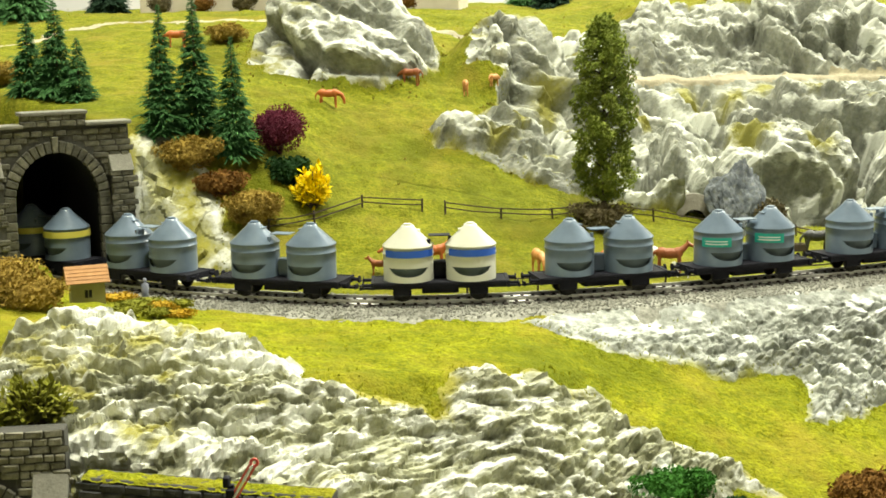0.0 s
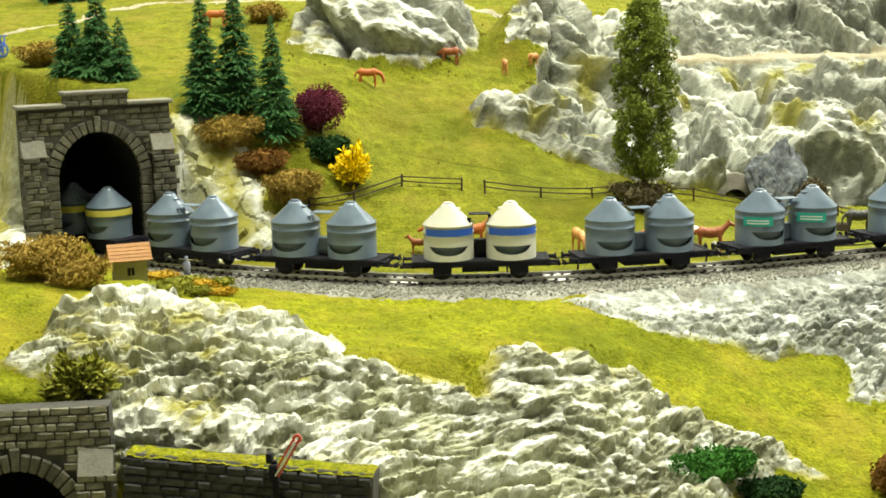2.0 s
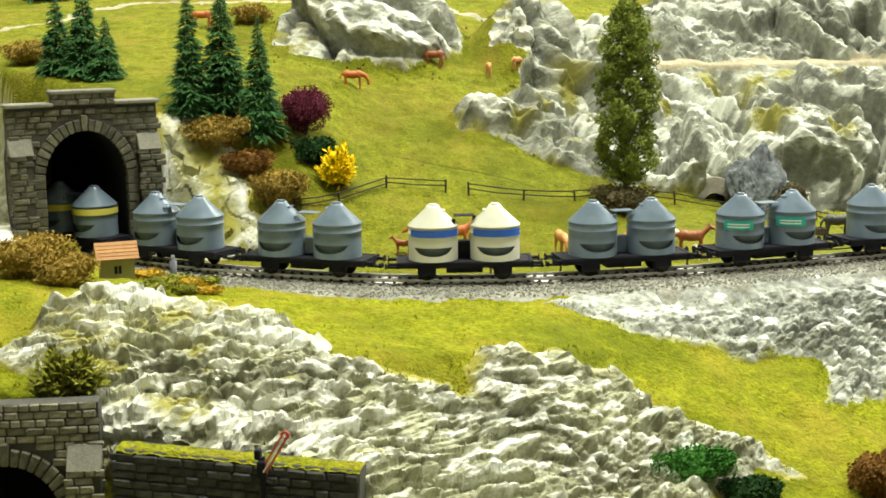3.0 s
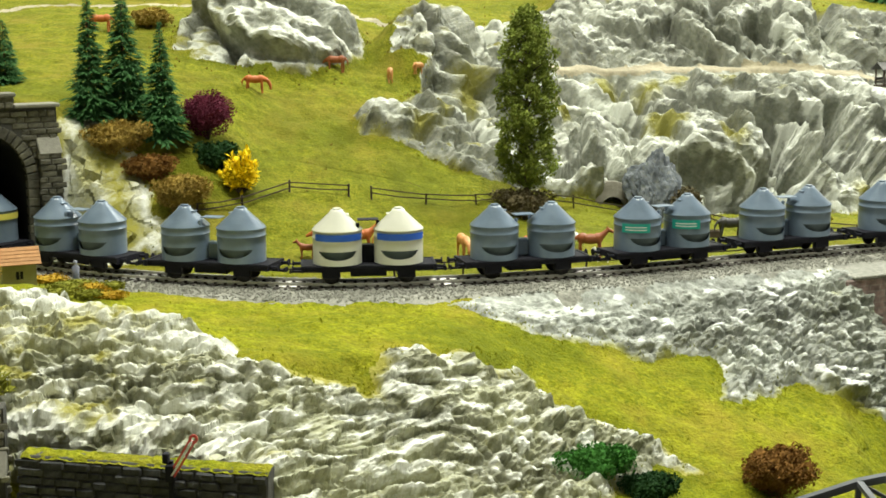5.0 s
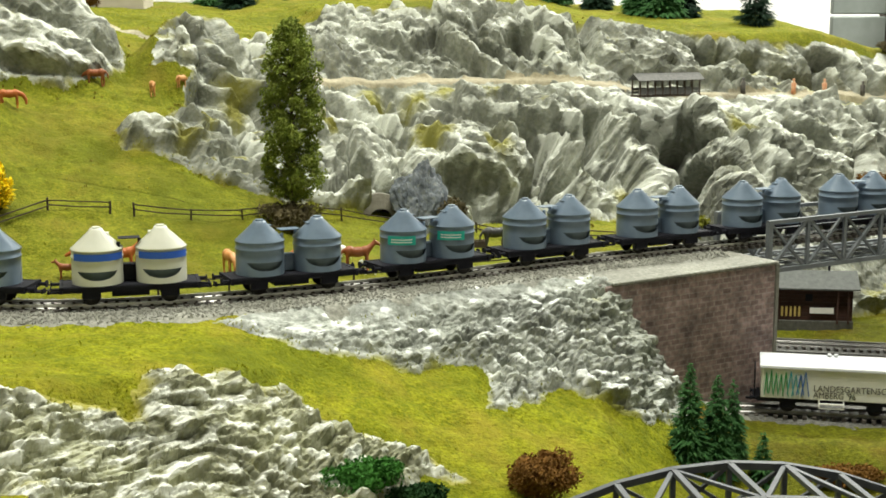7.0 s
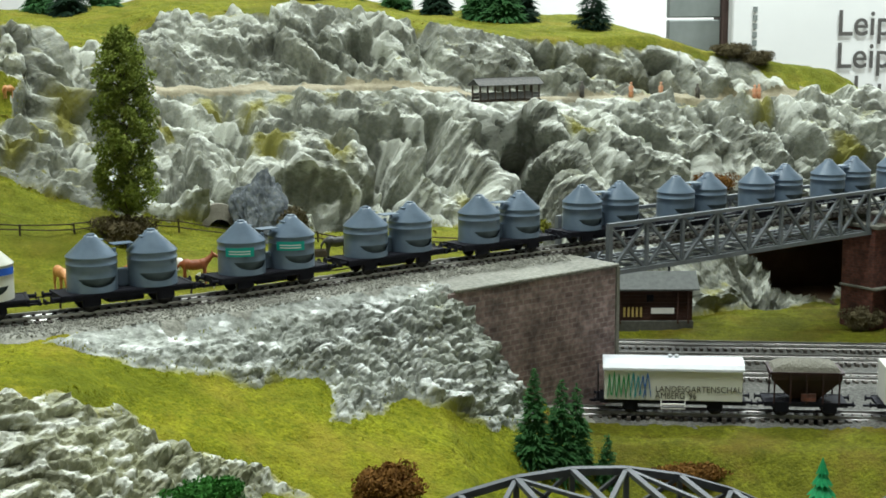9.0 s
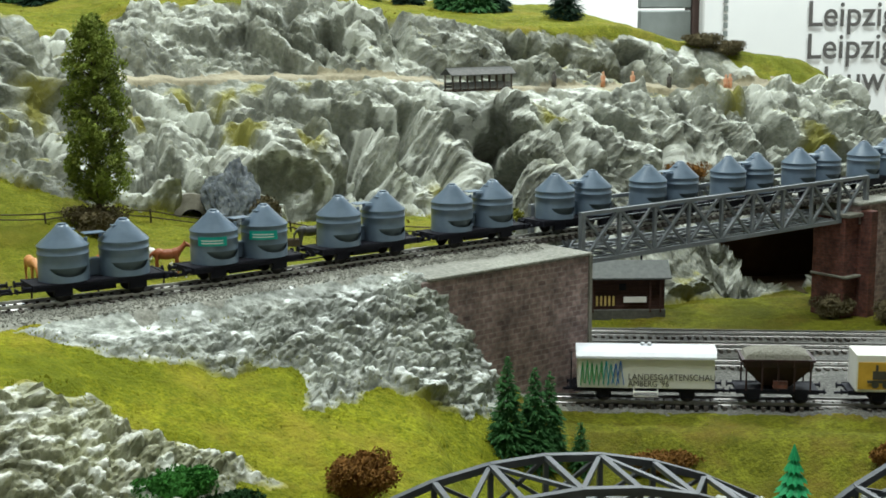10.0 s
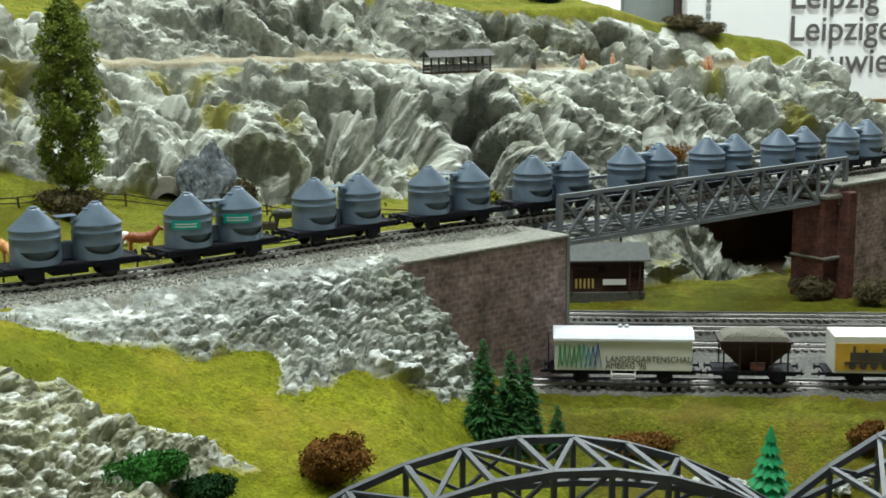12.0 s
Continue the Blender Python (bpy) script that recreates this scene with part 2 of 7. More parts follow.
def bar(bm, a, b, w, h=None):
    """A square bar from a to b."""
    a, b = Vector(a), Vector(b)
    d = b - a
    up = Vector((0, 0, 1)) if abs(d.normalized().z) < 0.95 else Vector((0, 1, 0))
    s = d.cross(up).normalized()
    u = s.cross(d).normalized()
    h = h or w
    vs = [bm.verts.new(p + s * (i * w / 2) + u * (j * h / 2)) for p in (a, b) for i, j in ((-1, -1), (1, -1), (1, 1), (-1, 1))]
    for q in ((0, 1, 2, 3), (7, 6, 5, 4), (0, 4, 5, 1), (1, 5, 6, 2), (2, 6, 7, 3), (3, 7, 4, 0)):
        bm.faces.new([vs[i] for i in q])


def rod(bm, a, b, r0, r1=None, n=8):
    a, b = Vector(a), Vector(b)
    r1 = r0 if r1 is None else r1
    q = (b - a).to_track_quat("Z", "Y")
    rings = []
    for p, r in ((a, r0), (b, r1)):
        rings.append([bm.verts.new(p + q @ Vector((r * math.cos(2 * math.pi * k / n), r * math.sin(2 * math.pi * k / n), 0))) for k in range(n)])
    for k in range(n):
        bm.faces.new((rings[0][k], rings[0][(k + 1) % n], rings[1][(k + 1) % n], rings[1][k]))
    bm.faces.new(rings[0][::-1])
    bm.faces.new(rings[1])


def lathe(bm, outline, n=28, m=None, gap=None):
    """A turned body from (radius, height) pairs about z; gap leaves out some steps of the turn."""
    rings = []
    for r, z in outline:
        ring = []
        for k in range(n):
            p = Vector((r * math.cos(2 * math.pi * k / n), r * math.sin(2 * math.pi * k / n), z))
            ring.append(bm.verts.new(m @ p if m is not None else p))
        rings.append(ring)
    for a, b in zip(rings, rings[1:]):
        for k in range(n):
            if gap and gap(k):
                continue
            bm.faces.new((a[k], a[(k + 1) % n], b[(k + 1) % n], b[k]))


def blob(bm, c, r, seed, squash=0.8, level=2, rough=0.25):
    vs = bmesh.ops.create_icosphere(bm, subdivisions=level, radius=1)["verts"]
    for v in vs:
        k = 1 + rough * noise.noise(v.co * 2.3 + Vector((seed * 3.1, seed, 0)))
        v.co = Vector((v.co.x * r * k, v.co.y * r * k, v.co.z * r * k * squash)) + Vector(c)


# ---- terrain plan ----
TRACK_X = np.array([-0.80, -0.60, -0.45, -0.355, -0.304, -0.218, -0.139, -0.066, 0.046, 0.186, 0.337, 0.428, 0.712, 1.00, 1.40])
TRACK_Y = np.array([1.26, 1.135, 1.035, 0.981, 0.957, 0.933, 0.924, 0.937, 0.976, 1.048, 1.117, 1.156, 1.297, 1.44, 1.64])


def smooth_line(xs, ys, x):
    """A monotone-ish cubic through the stations."""
    m = np.gradient(ys, xs)
    x = np.clip(x, xs[0], xs[-1])
    i = np.clip(np.searchsorted(xs, x) - 1, 0, len(xs) - 2)
    h = xs[i + 1] - xs[i]
    t = (x - xs[i]) / h
    return ((2 * t**3 - 3 * t**2 + 1) * ys[i] + (t**3 - 2 * t**2 + t) * h * m[i]
            + (-2 * t**3 + 3 * t**2) * ys[i + 1] + (t**3 - t**2) * h * m[i + 1])


def track_y(x):
    return smooth_line(TRACK_X, TRACK_Y, x)


# cross-sections in front of the track: station x, then (y, z) from the layout's edge to the ballast
FRONT = [
    (-0.62, [(0.45, -0.12), (0.632, -0.11), (0.648, -0.006), (0.67, 0.0), (0.72, 0.008), (0.80, 0.018), (0.92, 0.02)]),
    (-0.45, [(0.45, -0.12), (0.632, -0.11), (0.648, -0.006), (0.67, -0.002), (0.72, 0.006), (0.80, 0.018), (0.90, 0.018)]),
    (-0.33, [(0.45, -0.12), (0.645, -0.12), (0.660, -0.008), (0.68, -0.004), (0.71, 0.004), (0.76, 0.016), (0.90, 0.004)]),
    (-0.25, [(0.45, -0.12), (0.650, -0.12), (0.664, -0.030), (0.69, -0.018), (0.715, -0.002), (0.745, 0.009), (0.86, 0.0)]),
    (-0.16, [(0.45, -0.12), (0.640, -0.12), (0.655, -0.037), (0.68, -0.030), (0.71, -0.014), (0.735, -0.003), (0.86, -0.006)]),
    (-0.07, [(0.45, -0.13), (0.56, -0.11), (0.63, -0.08), (0.68, -0.066), (0.73, -0.042), (0.768, -0.012), (0.87, -0.008)]),
    (0.02, [(0.45, -0.14), (0.60, -0.115), (0.70, -0.09), (0.76, -0.068), (0.81, -0.046), (0.86, -0.032), (0.92, -0.012)]),
    (0.10, [(0.45, -0.15), (0.60, -0.125), (0.72, -0.10), (0.81, -0.074), (0.86, -0.058), (0.91, -0.044), (0.955, -0.010)]),
    (0.19, [(0.45, -0.16), (0.60, -0.14), (0.74, -0.112), (0.82, -0.09), (0.88, -0.07), (0.92, -0.052), (1.00, -0.010)]),
    (0.214, [(0.45, -0.18), (0.60, -0.162), (0.76, -0.132), (0.84, -0.108), (0.90, -0.078), (0.945, -0.042), (0.982, -0.0045)]),
    (0.285, [(0.45, -0.19), (0.60, -0.178), (0.76, -0.160), (0.86, -0.140), (0.91, -0.120), (0.955, -0.106), (1.00, -0.102)]),
    (0.33, [(0.45, -0.20), (0.60, -0.19), (0.76, -0.175), (0.865, -0.158), (0.915, -0.136), (0.950, -0.119), (1.02, -0.118)]),
    (0.60, [(0.45, -0.20), (0.55, -0.19), (0.68, -0.175), (0.785, -0.158), (0.835, -0.136), (0.868, -0.119), (1.02, -0.118)]),
    (0.95, [(0.45, -0.20), (0.47, -0.19), (0.60, -0.175), (0.68, -0.158), (0.73, -0.136), (0.762, -0.119), (1.02, -0.118)]),
]
# and behind it, from the ballast back to the far edge
BACK = [
    (-0.62, [(0.96, 0.02), (0.99, 0.102), (1.06, 0.114), (1.20, 0.138), (1.35, 0.162), (1.60, 0.19), (2.0, 0.20), (2.3, 0.2)]),
    (-0.47, [(0.96, 0.012), (0.985, 0.102), (1.06, 0.114), (1.20, 0.138), (1.35, 0.162), (1.60, 0.19), (2.0, 0.20), (2.3, 0.2)]),
    (-0.375, [(1.005, 0.0), (1.03, 0.104), (1.10, 0.118), (1.22, 0.138), (1.35, 0.162), (1.60, 0.19), (2.0, 0.20), (2.3, 0.2)]),
    (-0.325, [(0.995, 0.0), (1.03, 0.05), (1.065, 0.095), (1.20, 0.128), (1.35, 0.160), (1.60, 0.19), (2.0, 0.20), (2.3, 0.2)]),
    (-0.27, [(0.985, 0.0), (1.03, 0.035), (1.08, 0.075), (1.20, 0.118), (1.35, 0.158), (1.60, 0.19), (2.0, 0.20), (2.3, 0.2)]),
    (-0.21, [(0.965, -0.002), (1.02, 0.012), (1.08, 0.042), (1.20, 0.097), (1.32, 0.142), (1.50, 0.182), (2.0, 0.20), (2.3, 0.2)]),
    (-0.14, [(0.96, -0.003), (1.03, 0.014), (1.09, 0.036), (1.20, 0.086), (1.32, 0.136), (1.50, 0.180), (2.0, 0.20), (2.3, 0.2)]),
    (-0.05, [(0.975, -0.003), (1.06, 0.010), (1.11, 0.026), (1.20, 0.058), (1.33, 0.108), (1.45, 0.150), (1.8, 0.20), (2.3, 0.2)]),
    (0.03, [(1.00, -0.003), (1.10, 0.004), (1.19, 0.014), (1.26, 0.045), (1.41, 0.100), (1.48, 0.120), (1.60, 0.185), (2.3, 0.27)]),
    (0.12, [(1.04, -0.003), (1.14, -0.001), (1.23, 0.003), (1.29, 0.045), (1.43, 0.101), (1.50, 0.121), (1.60, 0.185), (2.3, 0.27)]),
    (0.25, [(1.10, -0.003), (1.16, -0.003), (1.27, -0.002), (1.32, 0.045), (1.43, 0.102), (1.50, 0.120), (1.56, 0.182), (2.3, 0.26)]),
    (0.325, [(1.13, -0.003), (1.18, -0.003), (1.28, -0.006), (1.33, 0.03), (1.44, 0.096), (1.51, 0.114), (1.57, 0.165), (2.3, 0.25)]),
    (0.36, [(1.04, -0.118), (1.20, -0.118), (1.30, -0.118), (1.34, 0.0), (1.46, 0.092), (1.53, 0.108), (1.58, 0.158), (2.3, 0.24)]),
    (0.60, [(1.04, -0.118), (1.20, -0.118), (1.37, -0.116), (1.41, 0.0), (1.51, 0.078), (1.58, 0.094), (1.64, 0.162), (2.3, 0.22)]),
    (0.70, [(1.04, -0.118), (1.20, -0.118), (1.39, -0.116), (1.43, 0.0), (1.52, 0.074), (1.60, 0.084), (1.66, 0.140), (2.3, 0.14)]),
    (0.84, [(1.04, -0.118), (1.20, -0.118), (1.42, -0.116), (1.46, 0.0), (1.54, 0.062), (1.61, 0.084), (1.66, 0.119), (2.3, 0.11)]),
    (0.876, [(1.04, -0.118), (1.20, -0.118), (1.425, -0.116), (1.465, -0.003), (1.545, 0.052), (1.61, 0.080), (1.66, 0.104), (2.3, 0.10)]),
    (0.894, [(1.04, -0.118), (1.20, -0.118), (1.43, -0.116), (1.47, -0.01), (1.55, 0.03), (1.61, 0.040), (1.66, 0.046), (2.3, 0.04)]),
    (1.10, [(1.04, -0.118), (1.20, -0.118), (1.46, -0.116), (1.52, -0.05), (1.58, -0.02), (1.66, -0.015), (1.72, -0.01), (2.3, -0.01)]),
]


def sections(table, x, y):
    """Height from a table of cross-sections, blended from station to station."""
    xs = np.array([s for s, _ in table])
    x = np.clip(x, xs[0], xs[-1] - 1e-6)
    out = np.zeros_like(x)
    for k in range(len(xs) - 1):
        pick = (x >= xs[k]) & (x < xs[k + 1])
        if not pick.any():
            continue
        t = (x[pick] - xs[k]) / (xs[k + 1] - xs[k])
        t = t * t * (3 - 2 * t) * 0.5 + t * 0.5
        a, b = np.array(table[k][1]), np.array(table[k + 1][1])
        py = a[:, 0][None] * (1 - t[:, None]) + b[:, 0][None] * t[:, None]
        pz = a[:, 1][None] * (1 - t[:, None]) + b[:, 1][None] * t[:, None]
        yy = y[pick]
        z = np.where(yy <= py[:, 0], pz[:, 0], pz[:, -1])
        for j in range(py.shape[1] - 1):
            w = (yy > py[:, j]) & (yy <= py[:, j + 1])
            s = (yy - py[:, j]) / np.maximum(py[:, j + 1] - py[:, j], 1e-6)
            z = np.where(w, pz[:, j] + s * (pz[:, j + 1] - pz[:, j]), z)
        out[pick] = z
    return out


def ground_height(x, y):
    """The layout's bare ground: front and back sections, joined by the track bed."""
    x, y = np.asarray(x, float), np.asarray(y, float)
    v = y - track_y(x)
    z = np.where(v < 0, sections(FRONT, x, y), sections(BACK, x, y))
    bed = np.where(x < 0.34, -0.0038, -0.118)
    half = np.where((x > 0.215), 0.03, 0.042)
    near = np.clip((np.abs(v + 0.004) - half) / 0.014, 0, 1)
    near = near * near * (3 - 2 * near)
    bed_here = (x > -0.395) | (v > -0.03) & (x > -0.62)
    return np.where(bed_here & (x < 0.34), bed * (1 - near) + z * near, z)


# ---- end of plan ----
# ---- noise for the relief ----
def hashed(i, j, seed):
    n = (i.astype(np.int64) * 374761393 + j.astype(np.int64) * 668265263 + seed * 1442695041) & 0xFFFFFFFF
    n = ((n ^ (n >> 13)) * 1274126177) & 0xFFFFFFFF
    n = ((n ^ (n >> 16)) * 2246822519) & 0xFFFFFFFF
    return ((n ^ (n >> 15)) & 0xFFFFFF) / float(0xFFFFFF)


def value_noise(x, y, seed):
    i, j = np.floor(x), np.floor(y)
    u, v = x - i, y - j
    u, v = u * u * u * (u * (u * 6 - 15) + 10), v * v * v * (v * (v * 6 - 15) + 10)
    a, b = hashed(i, j, seed), hashed(i + 1, j, seed)
    c, d = hashed(i, j + 1, seed), hashed(i + 1, j + 1, seed)
    return ((a * (1 - u) + b * u) * (1 - v) + (c * (1 - u) + d * u) * v) * 2 - 1


def fbm(x, y, octaves, seed):
    out, amp = 0, 1.0
    for k in range(octaves):
        out = out + amp * value_noise(x * 2**k + 17.3 * k, y * 2**k + 9.1 * k, seed + k)
        amp *= 0.5
    return out


def inside(poly, x, y):
    """Signed distance to a polygon's edge, positive within."""
    d, c = np.full(x.shape, 9.0), np.zeros(x.shape, bool)
    for (ax, ay), (bx, by) in zip(poly, poly[1:] + poly[:1]):
        ex, ey = bx - ax, by - ay
        t = np.clip(((x - ax) * ex + (y - ay) * ey) / (ex * ex + ey * ey), 0, 1)
        d = np.minimum(d, np.hypot(x - ax - t * ex, y - ay - t * ey))
        c ^= ((ay > y) != (by > y)) & (x < ex * (y - ay) / (ey if ey else 1e-9) + ax)
    return np.where(c, d, -d)


# outlines of the rock in plan
CRAG = [(-0.335, 0.685), (-0.335, 0.71), (-0.322, 0.735), (-0.313, 0.784), (-0.283, 0.805), (-0.238, 0.785), (-0.197, 0.768), (-0.159, 0.734), (-0.135, 0.732),
        (-0.111, 0.736), (-0.092, 0.745), (-0.079, 0.783), (-0.066, 0.785), (-0.058, 0.778), (-0.043, 0.797), (-0.015, 0.815), (0.001, 0.815), (0.017, 0.798), (0.048, 0.80),
        (0.07, 0.80), (0.092, 0.782), (0.05, 0.76), (0.03, 0.70), (0.0, 0.6), (-0.03, 0.52), (-0.105, 0.56), (-0.122, 0.640), (-0.16, 0.650), (-0.25, 0.661)]
RUBBLE = [(-0.055, 0.888), (-0.031, 0.90), (0.044, 0.928), (0.125, 0.968), (0.240, 1.025), (0.262, 1.015), (0.287, 0.985), (0.272, 0.940), (0.232, 0.905), (0.19, 0.885), (0.165, 0.894), (0.152, 0.882),
          (0.135, 0.862), (0.116, 0.858), (0.111, 0.913), (0.076, 0.892), (0.042, 0.88), (-0.033, 0.865)]
OUTCROP = [(-0.338, 1.285), (-0.30, 1.243), (-0.253, 1.243), (-0.21, 1.255), (-0.172, 1.278), (-0.160, 1.305), (-0.17, 1.345), (-0.20, 1.40), (-0.30, 1.42), (-0.325, 1.35)]
CLIFF = [(-0.12, 1.40), (-0.125, 1.345), (-0.135, 1.30), (-0.10, 1.29), (-0.115, 1.24), (-0.155, 1.20), (-0.145, 1.176), (-0.11, 1.174), (-0.072, 1.165), (-0.027, 1.158), (0.01, 1.195),
         (0.056, 1.205), (0.087, 1.226), (0.14, 1.225), (0.212, 1.235), (0.30, 1.26), (0.345, 1.26), (0.36, 1.295), (0.60, 1.355), (0.80, 1.40), (1.10, 1.44), (1.15, 1.70), (0.90, 1.62), (0.78, 1.625), (0.72, 1.655), (0.60, 1.63),
         (0.45, 1.60), (0.33, 1.62), (0.27, 1.63), (0.1, 1.64), (0.0, 1.60), (-0.05, 1.46)]
LEFT_ROCK = [(-0.66, 0.87), (-0.66, 1.235), (-0.565, 1.166), (-0.50, 1.116), (-0.462, 1.075), (-0.445, 1.02), (-0.432, 0.958), (-0.422, 0.90), (-0.41, 0.86), (-0.44, 0.845), (-0.50, 0.86)]
SIDE_ROCK = [(-0.365, 1.05), (-0.345, 1.075), (-0.30, 1.055), (-0.282, 1.02), (-0.265, 1.0), (-0.30, 0.985), (-0.36, 1.0)]
ROCKS = (("CRAG", CRAG), ("RUBBLE", RUBBLE), ("OUTCROP", OUTCROP), ("CLIFF", CLIFF), ("SIDE", SIDE_ROCK), ("LEFT", LEFT_ROCK))


def bump_at(x, y, cx, cy, rx, ry, h):
    d = ((x - cx) / rx) ** 2 + ((y - cy) / ry) ** 2
    return h * np.clip(1 - d, 0, 1) ** 1.2


def peak_at(x, y, cx, cy, rx, ry, h):
    d = np.sqrt(((x - cx) / rx) ** 2 + ((y - cy) / ry) ** 2)
    return h * np.clip(1 - d, 0, 1)


def bare_height(x, y):
    """Ground with the outcrops, without fine relief."""
    z = ground_height(x, y)
    z = z + peak_at(x, y, -0.245, 1.33, 0.095, 0.085, 0.078) + bump_at(x, y, -0.29, 1.33, 0.05, 0.07, 0.018)
    z = z + peak_at(x, y, -0.103, 1.335, 0.055, 0.060, 0.070) + bump_at(x, y, -0.02, 1.40, 0.07, 0.06, 0.018)
    z = z - bump_at(x, y, 0.385, 1.37, 0.048, 0.11, 0.115) - bump_at(x, y, 0.635, 1.415, 0.045, 0.06, 0.11)
    return z


def on_ground(x, y):
    return float(bare_height(np.array([x]), np.array([y]))[0])


def mesh_from(name, co, quads, material, attrs=None, smooth=True):
    used, inv = np.unique(quads, return_inverse=True)
    quads = inv.reshape(quads.shape)
    co = co[used]
    me = bpy.data.meshes.new(name)
    me.vertices.add(len(co))
    me.vertices.foreach_set("co", co.astype(np.float32).ravel())
    me.loops.add(quads.size)
    me.loops.foreach_set("vertex_index", quads.astype(np.int32).ravel())
    me.polygons.add(len(quads))
    me.polygons.foreach_set("loop_start", np.arange(0, quads.size, quads.shape[1], dtype=np.int32))
    me.update(calc_edges=True)
    me.polygons.foreach_set("use_smooth", np.full(len(quads), smooth))
    for key, values in (attrs or {}).items():
        a = me.attributes.new(key, "FLOAT", "POINT")
        a.data.foreach_set("value", values[used].astype(np.float32))
    me.materials.append(material)
    return new(name, me)


def smoothed(a, k):
    """A box blur along both axes."""
    for axis in (0, 1):
        p = np.concatenate([np.repeat(a.take([0], axis), k, axis), a, np.repeat(a.take([-1], axis), k, axis)], axis)
        c = np.cumsum(p, axis)
        n = a.shape[axis]
        a = (c.take(range(2 * k, 2 * k + n), axis) - np.concatenate([np.zeros_like(c.take([0], axis)), c], axis).take(range(0, n), axis)) / (2 * k + 1)
    return a


def chips(gx, up, degrees, sx, sy, seed, warp=0.3):
    """Broken plates: every cell is a tilted plane of its own. Returns height and a random value for each plate."""
    c, s = math.cos(math.radians(degrees)), math.sin(math.radians(degrees))
    w = warp * fbm(gx * 0.5 / sx, up * 0.5 / sx, 2, seed + 40)
    x, y = (gx * c + up * s) / sx + w, (-gx * s + up * c) / sy + 1.2 * w
    i, j = np.floor(x), np.floor(y)
    best, height, mark = np.full(x.shape, 9.0), np.zeros(x.shape), np.zeros(x.shape)
    for di in (-1, 0, 1):
        for dj in (-1, 0, 1):
            ci, cj = i + di, j + dj
            dx, dy = x - ci - hashed(ci, cj, seed), y - cj - hashed(ci, cj, seed + 1)
            turn = (hashed(ci, cj, seed + 6) - 0.5) * 1.6
            u, v = dx + turn * dy * sy / sx, dy
            d = np.maximum(np.abs(u), np.abs(v) * 1.1)
            h = hashed(ci, cj, seed + 2) + (hashed(ci, cj, seed + 3) - 0.5) * 1.1 * dx + (hashed(ci, cj, seed + 4) - 0.35) * 1.3 * dy
            nearer = d < best
            height, mark, best = np.where(nearer, h, height), np.where(nearer, hashed(ci, cj, seed + 5), mark), np.where(nearer, d, best)
    return height - 0.5, mark


def slabs(gx, up, degrees, sx, sy, seed, warp=0.4, lean=0.9):
    """Overlapping slabs with proud lower edges. Returns height, a random value for each slab, and the depth of the open joints between them."""
    c, s = math.cos(math.radians(degrees)), math.sin(math.radians(degrees))
    w = warp * fbm(gx * 0.5 / sx, up * 0.5 / sx, 3, seed + 40)
    x, y = (gx * c + up * s) / sx + w, (-gx * s + up * c) / sy + 1.2 * w
    i, j = np.floor(x), np.floor(y)
    first, second, height, mark = np.full(x.shape, 9.0), np.full(x.shape, 9.0), np.zeros(x.shape), np.zeros(x.shape)
    for di in (-1, 0, 1):
        for dj in (-1, 0, 1):
            ci, cj = i + di, j + dj
            dx, dy = x - ci - hashed(ci, cj, seed), y - cj - hashed(ci, cj, seed + 1)
            turn = (hashed(ci, cj, seed + 6) - 0.5) * 1.8
            u = dx + turn * dy * sy / sx
            d = 0.6 * np.maximum(np.abs(u), np.abs(dy)) + 0.5 * np.hypot(u, dy)
            h = hashed(ci, cj, seed + 2) + (hashed(ci, cj, seed + 3) - 0.5) * 1.2 * dx - (hashed(ci, cj, seed + 4) - 0.22) * 1.6 * lean * dy
            nearer = d < first
            second = np.where(nearer, first, np.minimum(second, d))
            height, mark, first = np.where(nearer, h, height), np.where(nearer, hashed(ci, cj, seed + 5), mark), np.where(nearer, d, first)
    return height - 0.5, mark, np.clip(1.15 - (second - first) / 0.15, 0, 1) * np.clip(value_noise(x * 0.9, y * 0.9, seed + 9) * 1.6 + 0.35, 0, 1)


def wedges(gx, up, degrees, sx, sy, seed, warp=0.3, bias=0.0):
    """Sharp-edged facets that meet without steps, longer than wide, along the given angle. Returns height and a random value for each facet."""
    c, s = math.cos(math.radians(degrees)), math.sin(math.radians(degrees))
    w = warp * fbm(gx * 0.5 / sx, up * 0.5 / sx, 2, seed + 40)
    x, y = (gx * c + up * s) / sx + w, (-gx * s + up * c) / sy + 1.2 * w
    i, j = np.floor(x), np.floor(y)
    best, mark = np.full(x.shape, -9.0), np.zeros(x.shape)
    for di in (-1, 0, 1):
        for dj in (-1, 0, 1):
            ci, cj = i + di, j + dj
            dx, dy = x - ci - hashed(ci, cj, seed), y - cj - hashed(ci, cj, seed + 1)
            dx = dx + (hashed(ci, cj, seed + 6) - 0.5) * 0.9 * dy
            h = 0.75 * hashed(ci, cj, seed + 2) + (hashed(ci, cj, seed + 3) - 0.5) * 1.5 * dx + (hashed(ci, cj, seed + 4) - 0.5 + bias) * 1.6 * dy
            h = h - np.maximum(np.abs(dx) * 1.15, np.abs(dy) * 1.2)
            higher = h > best
            mark, best = np.where(higher, hashed(ci, cj, seed + 5), mark), np.maximum(best, h)
    return best, mark


